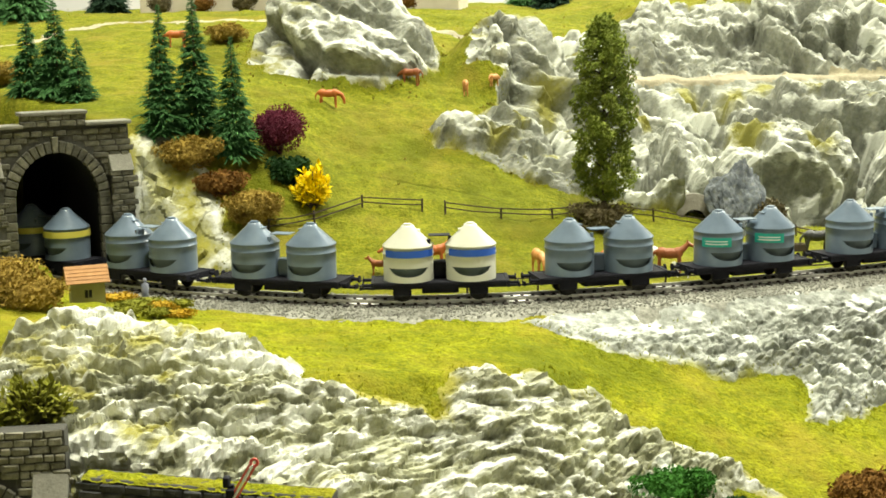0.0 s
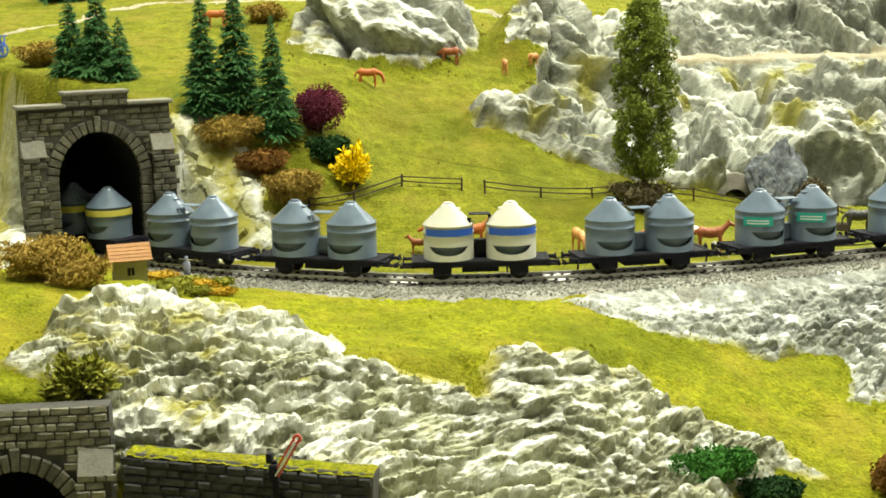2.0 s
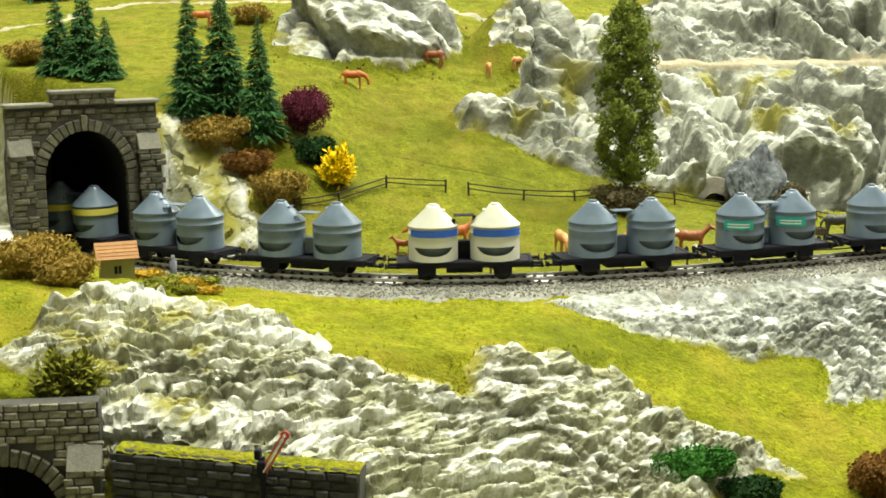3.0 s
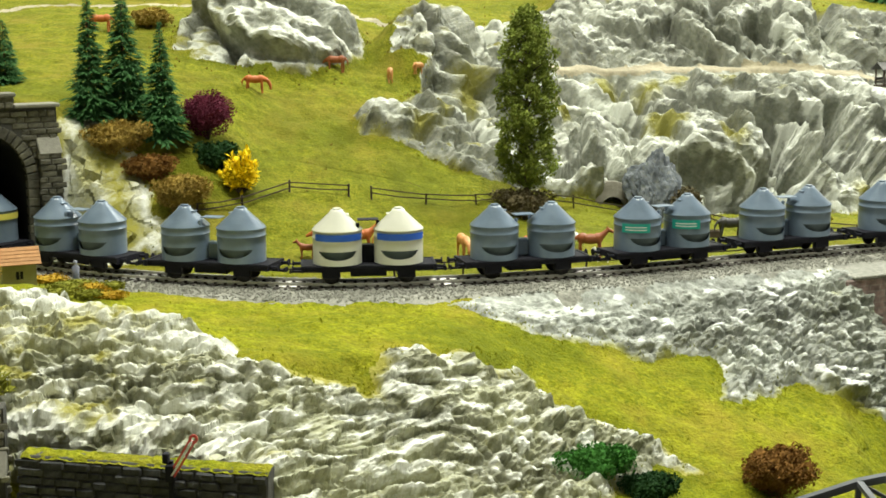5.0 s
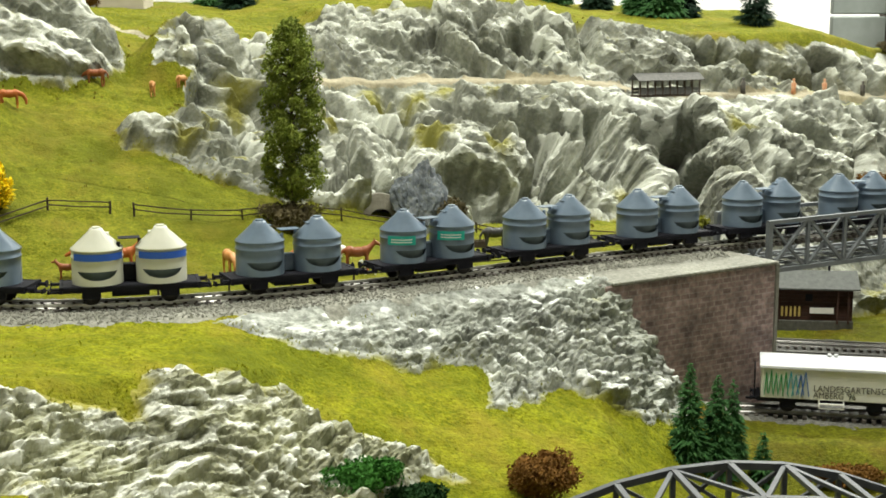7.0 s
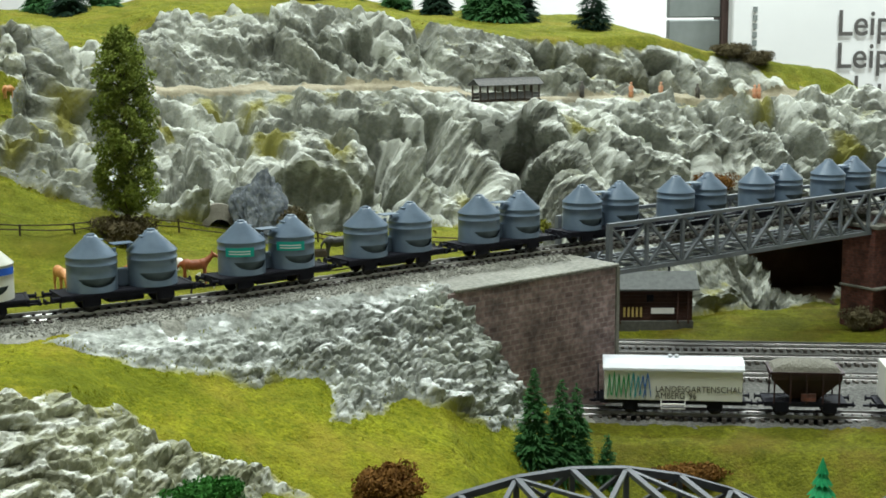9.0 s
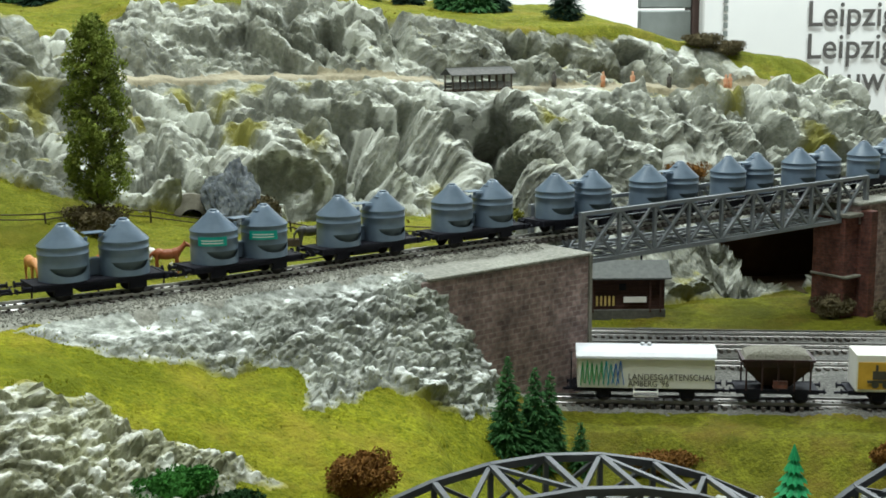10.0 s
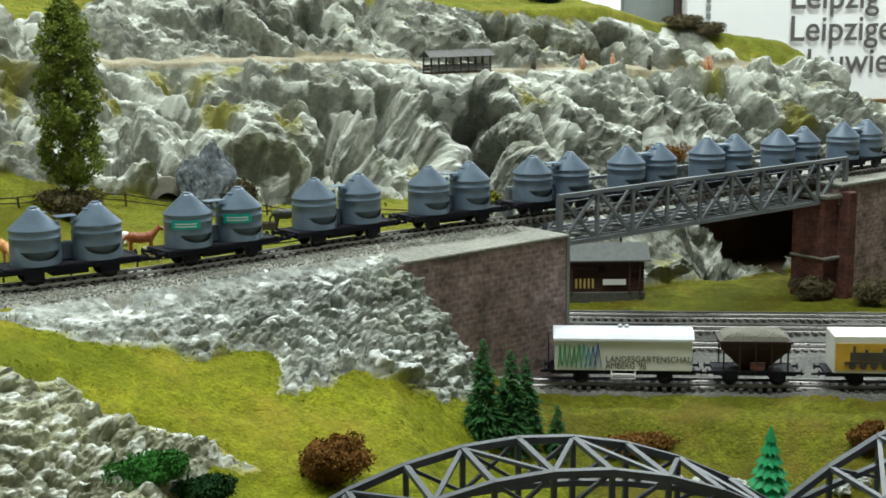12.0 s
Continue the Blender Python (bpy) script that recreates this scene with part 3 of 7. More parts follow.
def pebbles(gx, up, size, seed):
    """Rounded lumps pressed against one another."""
    x, y = gx / size, up / size
    i, j = np.floor(x), np.floor(y)
    best, mark = np.zeros(x.shape), np.zeros(x.shape)
    for di in (-1, 0, 1):
        for dj in (-1, 0, 1):
            ci, cj = i + di, j + dj
            dx, dy = x - ci - hashed(ci, cj, seed), y - cj - hashed(ci, cj, seed + 1)
            r = 0.42 + 0.30 * hashed(ci, cj, seed + 2)
            q = np.maximum(np.abs(dx), np.abs(dy)) * 0.6 + np.hypot(dx, dy) * 0.5
            h = np.sqrt(np.clip(r * r - q * q, 0, 1)) + (hashed(ci, cj, seed + 3) - 0.5) * 0.5 * dx + 0.2 * (hashed(ci, cj, seed + 4) - 0.5)
            h = np.where(q < r, h, 0)
            higher = h > best
            mark, best = np.where(higher, hashed(ci, cj, seed + 5), mark), np.maximum(best, h)
    return best, mark


def cleft(x, y, segments, wide, deep):
    """Narrow clefts along plan segments."""
    d = np.full(x.shape, 9.0)
    for ax, ay, bx, by in segments:
        t = np.clip(((x - ax) * (bx - ax) + (y - ay) * (by - ay)) / ((bx - ax) ** 2 + (by - ay) ** 2), 0, 1)
        d = np.minimum(d, np.hypot(x - ax - t * (bx - ax), y - ay - t * (by - ay)) / (1 - 0.55 * np.abs(t - 0.5)))
    return deep * np.clip(1 - d / wide, 0, 1) ** 0.7


CLEFTS = [(0.221, 1.352, 0.231, 1.295), (0.260, 1.380, 0.285, 1.302), (0.305, 1.355, 0.313, 1.300), (0.182, 1.544, 0.216, 1.517), (0.225, 1.552, 0.254, 1.518), (0.083, 1.455, 0.105, 1.365), (0.385, 1.456, 0.408, 1.423),
          (0.441, 1.439, 0.462, 1.402), (0.532, 1.465, 0.579, 1.446), (0.595, 1.452, 0.588, 1.408), (0.635, 1.535, 0.638, 1.490), (0.436, 1.577, 0.522, 1.593), (0.595, 1.616, 0.655, 1.604)]
HOLLOWS = [(0.221, 1.363, 0.242, 1.29), (0.292, 1.405, 0.284, 1.32), (0.143, 1.262, 0.199, 1.252), (0.349, 1.45, 0.36, 1.38)]
MOSS = [(0.072, 1.436, 0.020), (0.112, 1.440, 0.016), (0.146, 1.455, 0.014), (0.195, 1.440, 0.018), (0.120, 1.332, 0.020), (0.178, 1.318, 0.016), (0.022, 1.350, 0.016), (-0.058, 1.305, 0.015),
        (-0.044, 1.390, 0.010), (0.295, 1.282, 0.012), (0.461, 1.458, 0.016), (0.697, 1.545, 0.022), (0.78, 1.475, 0.024), (-0.085, 1.25, 0.014), (-0.10, 1.20, 0.014)]


PATH_X = np.array([-0.05, 0.017, 0.14, 0.256, 0.324, 0.44, 0.567, 0.73, 0.90])
PATH_Y = np.array([1.44, 1.462, 1.482, 1.485, 1.495, 1.522, 1.565, 1.605, 1.65])
TRAIL = [(-0.62, 1.27), (-0.60, 1.34), (-0.575, 1.36), (-0.572, 1.46), (-0.537, 1.515), (-0.36, 1.517), (-0.205, 1.464), (-0.142, 1.415)]
LAND = {0: ("ground", "grass", "yellow-green flocked grass ground of the model landscape", "ground"),
        1: ("ballast_bed", "ballast", "pale grey fine gravel bed under the tracks", "ballast"),
        2: ("crag", "rock_front", "grey carved plaster crag brushed with white below the grass", "rock"),
        3: ("rubble_slope", "rock_rubble", "rough grey and white rubble slope under the railway", "rock"),
        4: ("outcrop", "rock_back", "pointed grey rock outcrop on top of the meadow", "rock"),
        5: ("cliff", "rock_back", "tall grey rock face with white brushed ridges and moss", "rock"),
        6: ("side_rock", "rock_front", "pale mossy rock beside the tunnel portal", "rock"),
        7: ("left_rock", "rock_front", "pale mossy rock at the foot of the tunnel portal", "rock"),
        9: ("footpath", "sand", "sandy footpath cut along the rock face", "path"),
        10: ("trail", "sand", "pale sandy trail across the upper meadow", "path"),
        12: ("embankment", "bank", "olive grass bank along the yard", "ground"),
        13: ("yard_bed", "yard", "dark grey gravel bed of the yard", "ballast"),
        11: ("meadow", "meadow", "sloping green meadow behind the railway with worn grass", "meadow")}
FINE_FRONT, FINE_CLIFF = (-0.42, 0.31, 0.56, 1.035), (-0.38, 0.96, 1.12, 1.69)


def within(area, x, y):
    return (x > area[0]) & (x < area[1]) & (y > area[2]) & (y < area[3])


TUFTS, DRY_TUFTS = [], []
lottery = np.random.default_rng(12)


def land(area, step, leave_out=()):
    """One patch of the landscape, cut into grass, gravel, rock and path."""
    pad = 8 * step
    gx, gy = np.meshgrid(np.arange(area[0] - pad, area[1] + pad + step * 0.6, step), np.arange(area[2] - pad, area[3] + pad + step * 0.6, step))
    wx, wy = gx + 0.006 * fbm(gx * 45, gy * 45, 4, 3), gy + 0.006 * fbm(gx * 45, gy * 45, 4, 11)
    base = bare_height(gx, gy)
    edge = {name: inside(poly, wx, wy) for name, poly in ROCKS}
    soft = {name: np.clip(e / 0.010, 0, 1) for name, e in edge.items()}
    rock = np.maximum.reduce(list(soft.values()))
    base = smoothed(base, max(1, round(0.004 / step))) * (1 - rock) + smoothed(base, max(1, round(0.012 / step))) * rock
    zy, zx = np.gradient(base, step)
    size = np.sqrt(1 + zx**2 + zy**2)
    nx, ny, nz = -zx / size, -zy / size, 1 / size
    up = gy * 0.75 + base * 1.4
    disp = np.zeros_like(base)
    # the crag at the front: thin slabs, nearly level, open below
    swirl = 0.010 * fbm(gx * 14, up * 14, 2, 140)
    c1, m1, g1 = slabs(gx, up + swirl, 8, 0.075, 0.026, 100, 0.5)
    c2, m2, g2 = slabs(gx, up + swirl, 14, 0.030, 0.0105, 110, 0.7)
    c3, m3, g3 = slabs(gx + swirl, up + swirl, 28, 0.0150, 0.0064, 120, 0.8)
    e1, n1 = wedges(gx + swirl, up + swirl, 20, 0.0150, 0.0066, 160, 0.5)
    e2, n2 = wedges(gx, up, 35, 0.0066, 0.0042, 170, 0.4)
    e3, n3 = chips(gx, up, 34, 0.0078, 0.0042, 130)
    crag = 0.0040 * c1 + 0.0054 * c2 + 0.0042 * c3 + 0.0020 * e3 - 0.0050 * g1 - 0.0056 * g2 - 0.0032 * g3 + 0.004
    crag = 0.5 * crag + 0.5 * smoothed(crag, 1) - 0.0034 * (e1 - 0.3) - 0.0018 * (e2 - 0.3)
    paint_front = 0.5 * (m2 - 0.5) + 0.35 * (m3 - 0.5) + 0.45 * (n1 - 0.5) + 0.4 * (n2 - 0.5)
    to_rubble = np.clip((gx + 0.07) / 0.06, 0, 1)
    bent = 0.0045 * fbm(gx * 70, up * 70, 2, 240)
    r1, q1 = pebbles(gx + bent, up - bent, 0.0118, 200)
    r2, q2 = wedges(gx, up, 40, 0.0085, 0.0068, 210, 0.3)
    r3, q3 = wedges(gx, up, 25, 0.035, 0.022, 230, 0.3)
    r4, q4 = chips(gx, up, 30, 0.0100, 0.0082, 250)
    r5, q5 = chips(gx, up, 70, 0.0056, 0.0046, 260)
    r6, q6 = pebbles(gx - bent, up + bent, 0.0066, 270)
    rub = 0.0092 * r1 + 0.0044 * r6 + 0.0020 * (r2 - 0.3) + 0.0060 * r3 + 0.0020 * r4 + 0.0010 * r5 - 0.004
    plain = np.clip((0.075 - gx) / 0.03, 0, 1) * soft["RUBBLE"]
    rub = rub * (1 - 0.8 * plain) + 0.5 * crag * plain
    paint_front = paint_front * (1 - np.maximum(to_rubble, soft["RUBBLE"])) + (0.25 * (q4 - 0.5) + 0.45 * (q6 - 0.5) + 0.6 * (q1 - 0.5)) * np.maximum(to_rubble, soft["RUBBLE"])
    disp += soft["CRAG"] * (crag * (1 - to_rubble) + (0.4 * crag + 0.9 * rub) * to_rubble + 0.004)
    disp += soft["RUBBLE"] * (rub + 0.003) * np.clip((track_y(gx) - gy - 0.045) / 0.03, 0.10, 1)
    off_path = gy - smooth_line(PATH_X, PATH_Y, gx)
    on_path = np.clip(1.6 - np.abs(off_path + 0.004 * fbm(gx * 40, gy * 40, 3, 5)) / 0.0075, 0, 1) * ((gx > -0.02) & (gx < 0.82))
    before_path = np.clip(1.4 - np.abs(off_path + 0.022) / 0.020, 0, 1) * ((gx > -0.02) & (gx < 0.78))
    # the tall cliff: big slabs that plunge to the right, overhanging near its foot
    up = gy * 0.75 + 1.4 * smoothed(base, round(0.045 / step))
    bend = 0.014 * fbm(gx * 11, up * 11, 2, 340)
    c0, m0 = wedges(gx, up, -48, 0.150, 0.070, 290, 0.35, 0.1)
    c1, m1, g1 = slabs(gx + bend, up + bend, -50, 0.135, 0.062, 300, 0.45)
    c2, m2, g2 = slabs(gx + bend, up - 0.5 * bend, -44, 0.062, 0.030, 310, 0.5)
    c3, m3, g3 = slabs(gx, up, -55, 0.026, 0.0135, 320, 0.5)
    swell = np.clip((base - 0.014) / 0.022, 0, 1) * np.clip((0.085 - base) / 0.04, 0, 1) * np.clip((gx - 0.09) / 0.05, 0, 1) * np.clip((0.34 - gx) / 0.04, 0, 1)
    cliff = 0.008 * (c0 - 0.3) + 0.0220 * c1 + 0.0130 * c2 + 0.0036 * c3 - 0.0280 * g1 - 0.0110 * g2 - 0.0020 * g3 + 0.006 + 0.018 * swell
    jx, jy = wx + 0.008 * fbm(gx * 30, gy * 30, 3, 81), wy + 0.008 * fbm(gx * 30, gy * 30, 3, 85)
    cliff = cliff - cleft(jx, jy, CLEFTS, 0.0125, 0.060) - cleft(jx, jy, HOLLOWS, 0.028, 0.064)
    cliff = smoothed(smoothed(cliff, 1), 1)
    f1, k1 = wedges(gx, up, -50, 0.0210, 0.0115, 350, 0.4)
    f2, k2 = wedges(gx, up, -30, 0.0088, 0.0060, 360, 0.4)
    f3, k3 = wedges(gx, up, -60, 0.0060, 0.0042, 370, 0.4)
    cliff = cliff - 0.0080 * (f1 - 0.3) - 0.0044 * (f2 - 0.3) + 0.0020 * (f3 - 0.3)
    paint_back = 0.35 * (m2 - 0.5) + 0.30 * (m3 - 0.5) + 0.45 * (k1 - 0.5) + 0.40 * (k2 - 0.5) + 0.4 * (m1 - 0.5)
    crest = np.clip((gx - 0.45) / 0.1, 0, 1) * np.clip((gy - 1.60) / 0.03, 0, 1)
    disp += soft["CLIFF"] * (cliff * (1 - 0.65 * before_path) - 0.004 * before_path) * (1 - 0.97 * on_path) * (1 - 0.6 * crest) + soft["OUTCROP"] * (0.75 * cliff + 0.004)
    side = 0.007 * wedges(gx, up, 60, 0.050, 0.026, 400, 0.3)[0] + 0.0055 * c2 + 0.0020 * c3 + 0.003
    disp += (soft["SIDE"] + soft["LEFT"]) * side
    plate_paint = np.where(np.maximum(soft["CRAG"], soft["RUBBLE"]) > 0, paint_front, paint_back)
    disp += (1 - rock) * (0.0013 * fbm(gx * 60, gy * 60, 4, 70) + 0.0016 * np.clip(fbm(gx * 22, gy * 22, 2, 75), 0, 1)) * np.clip((np.abs(gy - track_y(gx)) - 0.035) / 0.03, 0, 1)
    tx, ty, tz = gx + nx * disp, gy + ny * disp, base + nz * disp
    # white brushed over edges, overhead light painted onto upper faces, moss scattered on ledges
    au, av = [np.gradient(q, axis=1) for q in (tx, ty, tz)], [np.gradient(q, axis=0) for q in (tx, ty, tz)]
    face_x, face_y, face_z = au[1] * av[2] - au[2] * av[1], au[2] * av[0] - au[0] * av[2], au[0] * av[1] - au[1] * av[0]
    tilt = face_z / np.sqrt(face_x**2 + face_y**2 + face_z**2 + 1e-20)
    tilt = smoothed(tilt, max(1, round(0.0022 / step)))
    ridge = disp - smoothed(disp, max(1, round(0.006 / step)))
    # less white in recesses, more on upturned facets as if lit from above
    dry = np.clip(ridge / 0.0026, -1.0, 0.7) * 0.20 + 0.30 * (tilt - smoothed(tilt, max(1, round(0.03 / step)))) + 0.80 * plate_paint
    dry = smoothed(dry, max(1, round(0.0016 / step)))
    moss = np.clip((tilt - 0.62) * 4, 0, 1) * np.clip(fbm(gx * 16, gy * 16, 3, 61) * 1.5 - 0.15, 0, 1) * 1.3 - 0.42
    for mx, my, mr in MOSS:
        moss = np.maximum(moss, 1.1 * np.clip(1.5 - np.hypot(wx - mx, (wy - my) * 0.75) / (mr * 0.8), -1, 1))
    moss = np.maximum(moss, np.maximum(soft["SIDE"], soft["LEFT"]) * (0.75 * fbm(gx * 22, gy * 22, 3, 68) + 0.25 * tilt) - 0.05 * (1 - rock))
    rim = np.maximum.reduce(list(edge.values()))
    moss = np.maximum(moss, 1.25 - rim / 0.0055 - 0.5 + 0.8 * fbm(gx * 60, gy * 60, 3, 64))
    moss = np.where(gx < -0.2, np.maximum(moss, soft["CRAG"] * (np.clip((tilt - 0.45) * 3, 0, 1) * np.clip(fbm(gx * 40, gy * 40, 3, 66) * 1.6 + 0.15, 0, 1) - 0.1)), moss)
    beside_track = (np.abs(gy - track_y(gx)) < 0.080) & (gx > -0.05)
    moss = np.where(beside_track, np.minimum(moss, -0.6), moss)
    for hole in leave_out:
        within_by = np.minimum(np.minimum(gx - hole[0], hole[1] - gx), np.minimum(gy - hole[2], hole[3] - gy))
        tz = tz - 0.003 * np.clip(within_by / 0.004, 0, 1)
    co = np.stack([tx, ty, tz], -1).reshape(-1, 3)
    idx = np.arange(gx.size).reshape(gx.shape)
    quads = np.stack([idx[:-1, :-1], idx[:-1, 1:], idx[1:, 1:], idx[1:, :-1]], -1).reshape(-1, 4)
    mid_x, mid_y = (gx[:-1, :-1] + step / 2).ravel(), (gy[:-1, :-1] + step / 2).ravel()

    def face_value(a):
        return ((a[:-1, :-1] + a[1:, 1:]) / 2).ravel()
    v_track = mid_y - track_y(mid_x)
    kind_of = np.where(v_track > 0, 11, 0)
    for number, (name, _) in enumerate(ROCKS, 2):
        kind_of[face_value(edge[name]) > 0] = number
    grassy = (kind_of == 0) | (kind_of == 11)
    side_noise = 0.004 * fbm(mid_x * 90, mid_y * 90, 3, 31)
    bed = (v_track > -0.051 - side_noise) & (v_track < 0.027 + side_noise * 0.6) & (mid_x < 0.335) & (mid_x > -0.62) & ((v_track > -0.03) | (mid_x > -0.36))
    yard_bed = (mid_x > 0.30) & (mid_y > 0.945 - 0.305 * (mid_x - 0.52) + side_noise) & (mid_y < 1.262 - 0.29 * (mid_x - 0.45) + side_noise)
    trail = np.full(mid_x.shape, 9.0)
    for (ax, ay), (bx, by) in zip(TRAIL, TRAIL[1:]):
        s_on = np.clip(((mid_x - ax) * (bx - ax) + (mid_y - ay) * (by - ay)) / ((bx - ax) ** 2 + (by - ay) ** 2), 0, 1)
        trail = np.minimum(trail, np.hypot(mid_x - ax - s_on * (bx - ax), mid_y - ay - s_on * (by - ay)))
    kind_of[(bed & (kind_of != 3)) | (yard_bed & grassy)] = 1
    kind_of[(kind_of == 0) & (v_track > -0.066) & (v_track < 0) & (mid_x > 0.0) & (mid_x < 0.32)] = 1
    low = (mid_x > 0.335) & (v_track < 0.16)
    kind_of[low & (kind_of == 1) & (mid_y > 0.75)] = 13
    kind_of[(mid_x + 0.02 * side_noise / 0.004 > 0.30) & (face_value(base) < -0.085) & ((kind_of == 0) | (kind_of == 11))] = 12
    kind_of[(trail < 0.007 + side_noise) & grassy] = 10
    kind_of[(face_value(on_path) > 0.5) & (kind_of == 5)] = 9
    keep = within((area[0], area[1], area[2], area[3]), mid_x, mid_y)
    for hole in leave_out:
        keep &= ~within((hole[0] + 0.006, hole[1] - 0.006, hole[2] + 0.006, hole[3] - 0.006), mid_x, mid_y)
    # the tunnels are bored through the slope
    mid_z = face_value(tz)
    for (cx, cy), turn, half, low_z, high_z in (((-0.398, 0.9915), math.radians(35), 0.031, 0.002, 0.098), ((-0.305, 0.640), math.radians(14), 0.028, -0.116, -0.040)):
        lx = (mid_x - cx) * math.cos(turn) + (mid_y - cy) * math.sin(turn)
        ly = -(mid_x - cx) * math.sin(turn) + (mid_y - cy) * math.cos(turn)
        keep &= ~((np.abs(lx) < half) & (ly > -0.004) & (ly < 0.12) & (mid_z > low_z) & (mid_z < high_z))
    # a hollow opens at the cliff's foot behind the pier
    ragged = 0.35 * fbm(mid_x * 60, mid_z * 60, 3, 91)
    keep &= ~((((mid_x - 0.705) / 0.055) ** 2 + ((mid_z + 0.072) / 0.042) ** 2 + ragged < 1) & (mid_y > 1.33) & (mid_y < 1.52))
    # where turf tufts stand: thinly on the grass, thickly along the rock's edge
    border = np.maximum.reduce(list(edge.values()))
    chance = np.where((border > -0.006) & (border < 0.007), 0.16, np.where(border < 0, 0.008, 0.0)) * np.minimum(1.0, (step / 0.0018) ** 2)
    v_here = gy - track_y(gx)
    stand = (lottery.random(gx.shape) < chance) & ~((v_here > -0.056) & (v_here < 0.03)) & (nz > 0.5) & (gx < 0.5)
    for hole in leave_out:
        stand &= ~within(hole, gx, gy)
    TUFTS.append(np.stack([tx[stand], ty[stand], tz[stand]], -1))
    ragged_edge = np.clip(fbm(gx * 28, gy * 28, 3, 95) * 1.8 + 0.25, 0, 1)
    dry_chance = np.where((border > -0.030) & (border < 0.004) & (v_here > 0.05), 0.030, np.where((border < 0) & (v_here > 0.05), 0.0012, 0.0)) * ragged_edge * np.minimum(1.0, (step / 0.0018) ** 2)
    worn = (lottery.random(gx.shape) < dry_chance) & (nz > 0.5) & (gx < 0.34) & (gx > -0.36)
    for hole in leave_out:
        worn &= ~within(hole, gx, gy)
    DRY_TUFTS.append(np.stack([tx[worn], ty[worn], tz[worn]], -1))
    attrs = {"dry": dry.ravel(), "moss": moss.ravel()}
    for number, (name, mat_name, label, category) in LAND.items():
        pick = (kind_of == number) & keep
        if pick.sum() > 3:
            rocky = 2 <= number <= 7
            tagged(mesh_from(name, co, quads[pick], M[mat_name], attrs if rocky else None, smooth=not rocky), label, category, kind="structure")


land((-0.94, 1.42, 0.47, 1.90), 0.0034, (FINE_FRONT, FINE_CLIFF))
land(FINE_FRONT, 0.0011)
land(FINE_CLIFF, 0.0015, (FINE_FRONT,))


def tuft_field(name, spots, blades, low, high, wide, material, label):
    """Many small leaning fibres, a few at each spot, in one mesh."""
    ang = lottery.random((len(spots), blades)) * 2 * math.pi
    tall = low + (high - low) * lottery.random((len(spots), blades))
    lean = 0.75 * high * lottery.random((len(spots), blades)) * 0.6
    root = spots[:, None, :] + np.stack([np.cos(ang) * wide * 0.9, np.sin(ang) * wide * 0.9, ang * 0 - 0.0004], -1)
    across = np.stack([-np.sin(ang) * wide, np.cos(ang) * wide, ang * 0], -1)
    tip = root + np.stack([np.cos(ang) * lean, np.sin(ang) * lean, tall], -1)
    tri = np.stack([root - across, root + across, tip], 2).reshape(-1, 3)
    tagged(mesh_from(name, tri, np.arange(len(tri)).reshape(-1, 3), material, smooth=False), label, "grass", kind="stuff")


M["dry_tuft"] = surface("dry_fibre", [(0.13, 0.11, 0.02), (0.24, 0.19, 0.04), (0.30, 0.25, 0.06)], 0.006, 0.95, spec=0.1)
tuft_field("turf_tufts", np.concatenate(TUFTS), 3, 0.0010, 0.0026, 0.00045, M["tuft"], "short yellow-green turf fibres on the ground and along the rocks")
tuft_field("dry_grass", np.concatenate(DRY_TUFTS), 6, 0.0012, 0.0034, 0.0007, M["dry_tuft"], "dry brownish grass along the foot of the rocks")
# ---- railway line ----
line_x = np.linspace(-0.62, 1.40, 2500)
line_y = track_y(line_x)
line_s = np.concatenate([[0], np.cumsum(np.hypot(np.diff(line_x), np.diff(line_y)))])


def on_line(s):
    """Place and heading on the main line at the arc length s."""
    x, y = float(np.interp(s, line_s, line_x)), float(np.interp(s, line_s, line_y))
    x2, y2 = float(np.interp(s + 0.004, line_s, line_x)), float(np.interp(s + 0.004, line_s, line_y))
    return x, y, math.atan2(y2 - y, x2 - x)


def s_at(x):
    return float(np.interp(x, line_x, line_s))


def rail_mesh(points, offset, top, name, parent, steel="rail"):
    """A rail swept along a plan line: foot, web and head."""
    bm = bmesh.new()
    shape = [(-0.0011, 0.0), (0.0011, 0.0), (0.0004, 0.0006), (0.0005, 0.0016), (0.0005, 0.0025), (-0.0005, 0.0025), (-0.0005, 0.0016), (-0.0004, 0.0006)]
    prev = None
    for k, (x, y) in enumerate(points):
        a, b = points[max(0, k - 1)], points[min(len(points) - 1, k + 1)]
        d = Vector((b[0] - a[0], b[1] - a[1], 0)).normalized()
        nrm = Vector((-d.y, d.x, 0))
        ring = [bm.verts.new(Vector((x, y, top - 0.0025)) + nrm * (offset + u) + Vector((0, 0, w))) for u, w in shape]
        if prev:
            for i in range(8):
                bm.faces.new((prev[i], prev[(i + 1) % 8], ring[(i + 1) % 8], ring[i]))
        prev = ring
    return part(name, bm, M[steel], parent)


GAUGE = 0.0165
main_track = thing("railway_track", "curved single railway track with bright rails on dark sleepers", "track", kind="structure")
curve_pts = [on_line(s)[:2] for s in np.arange(0.05, float(line_s[-1]), 0.008)]
for side in (-1, 1):
    rail_mesh(curve_pts, side * GAUGE / 2, 0.0, "rail", main_track)
bm = bmesh.new()
box(bm, -0.0015, -0.0148, -0.0055, 0.0015, 0.0148, -0.0025, bevel=0.0003)
for u in (-GAUGE / 2, GAUGE / 2):
    box(bm, -0.0010, u - 0.0018, -0.0026, 0.0010, u + 0.0018, -0.0015)
sleeper = part("sleeper", bm, M["sleeper"], main_track)
x, y, a = on_line(0.06)
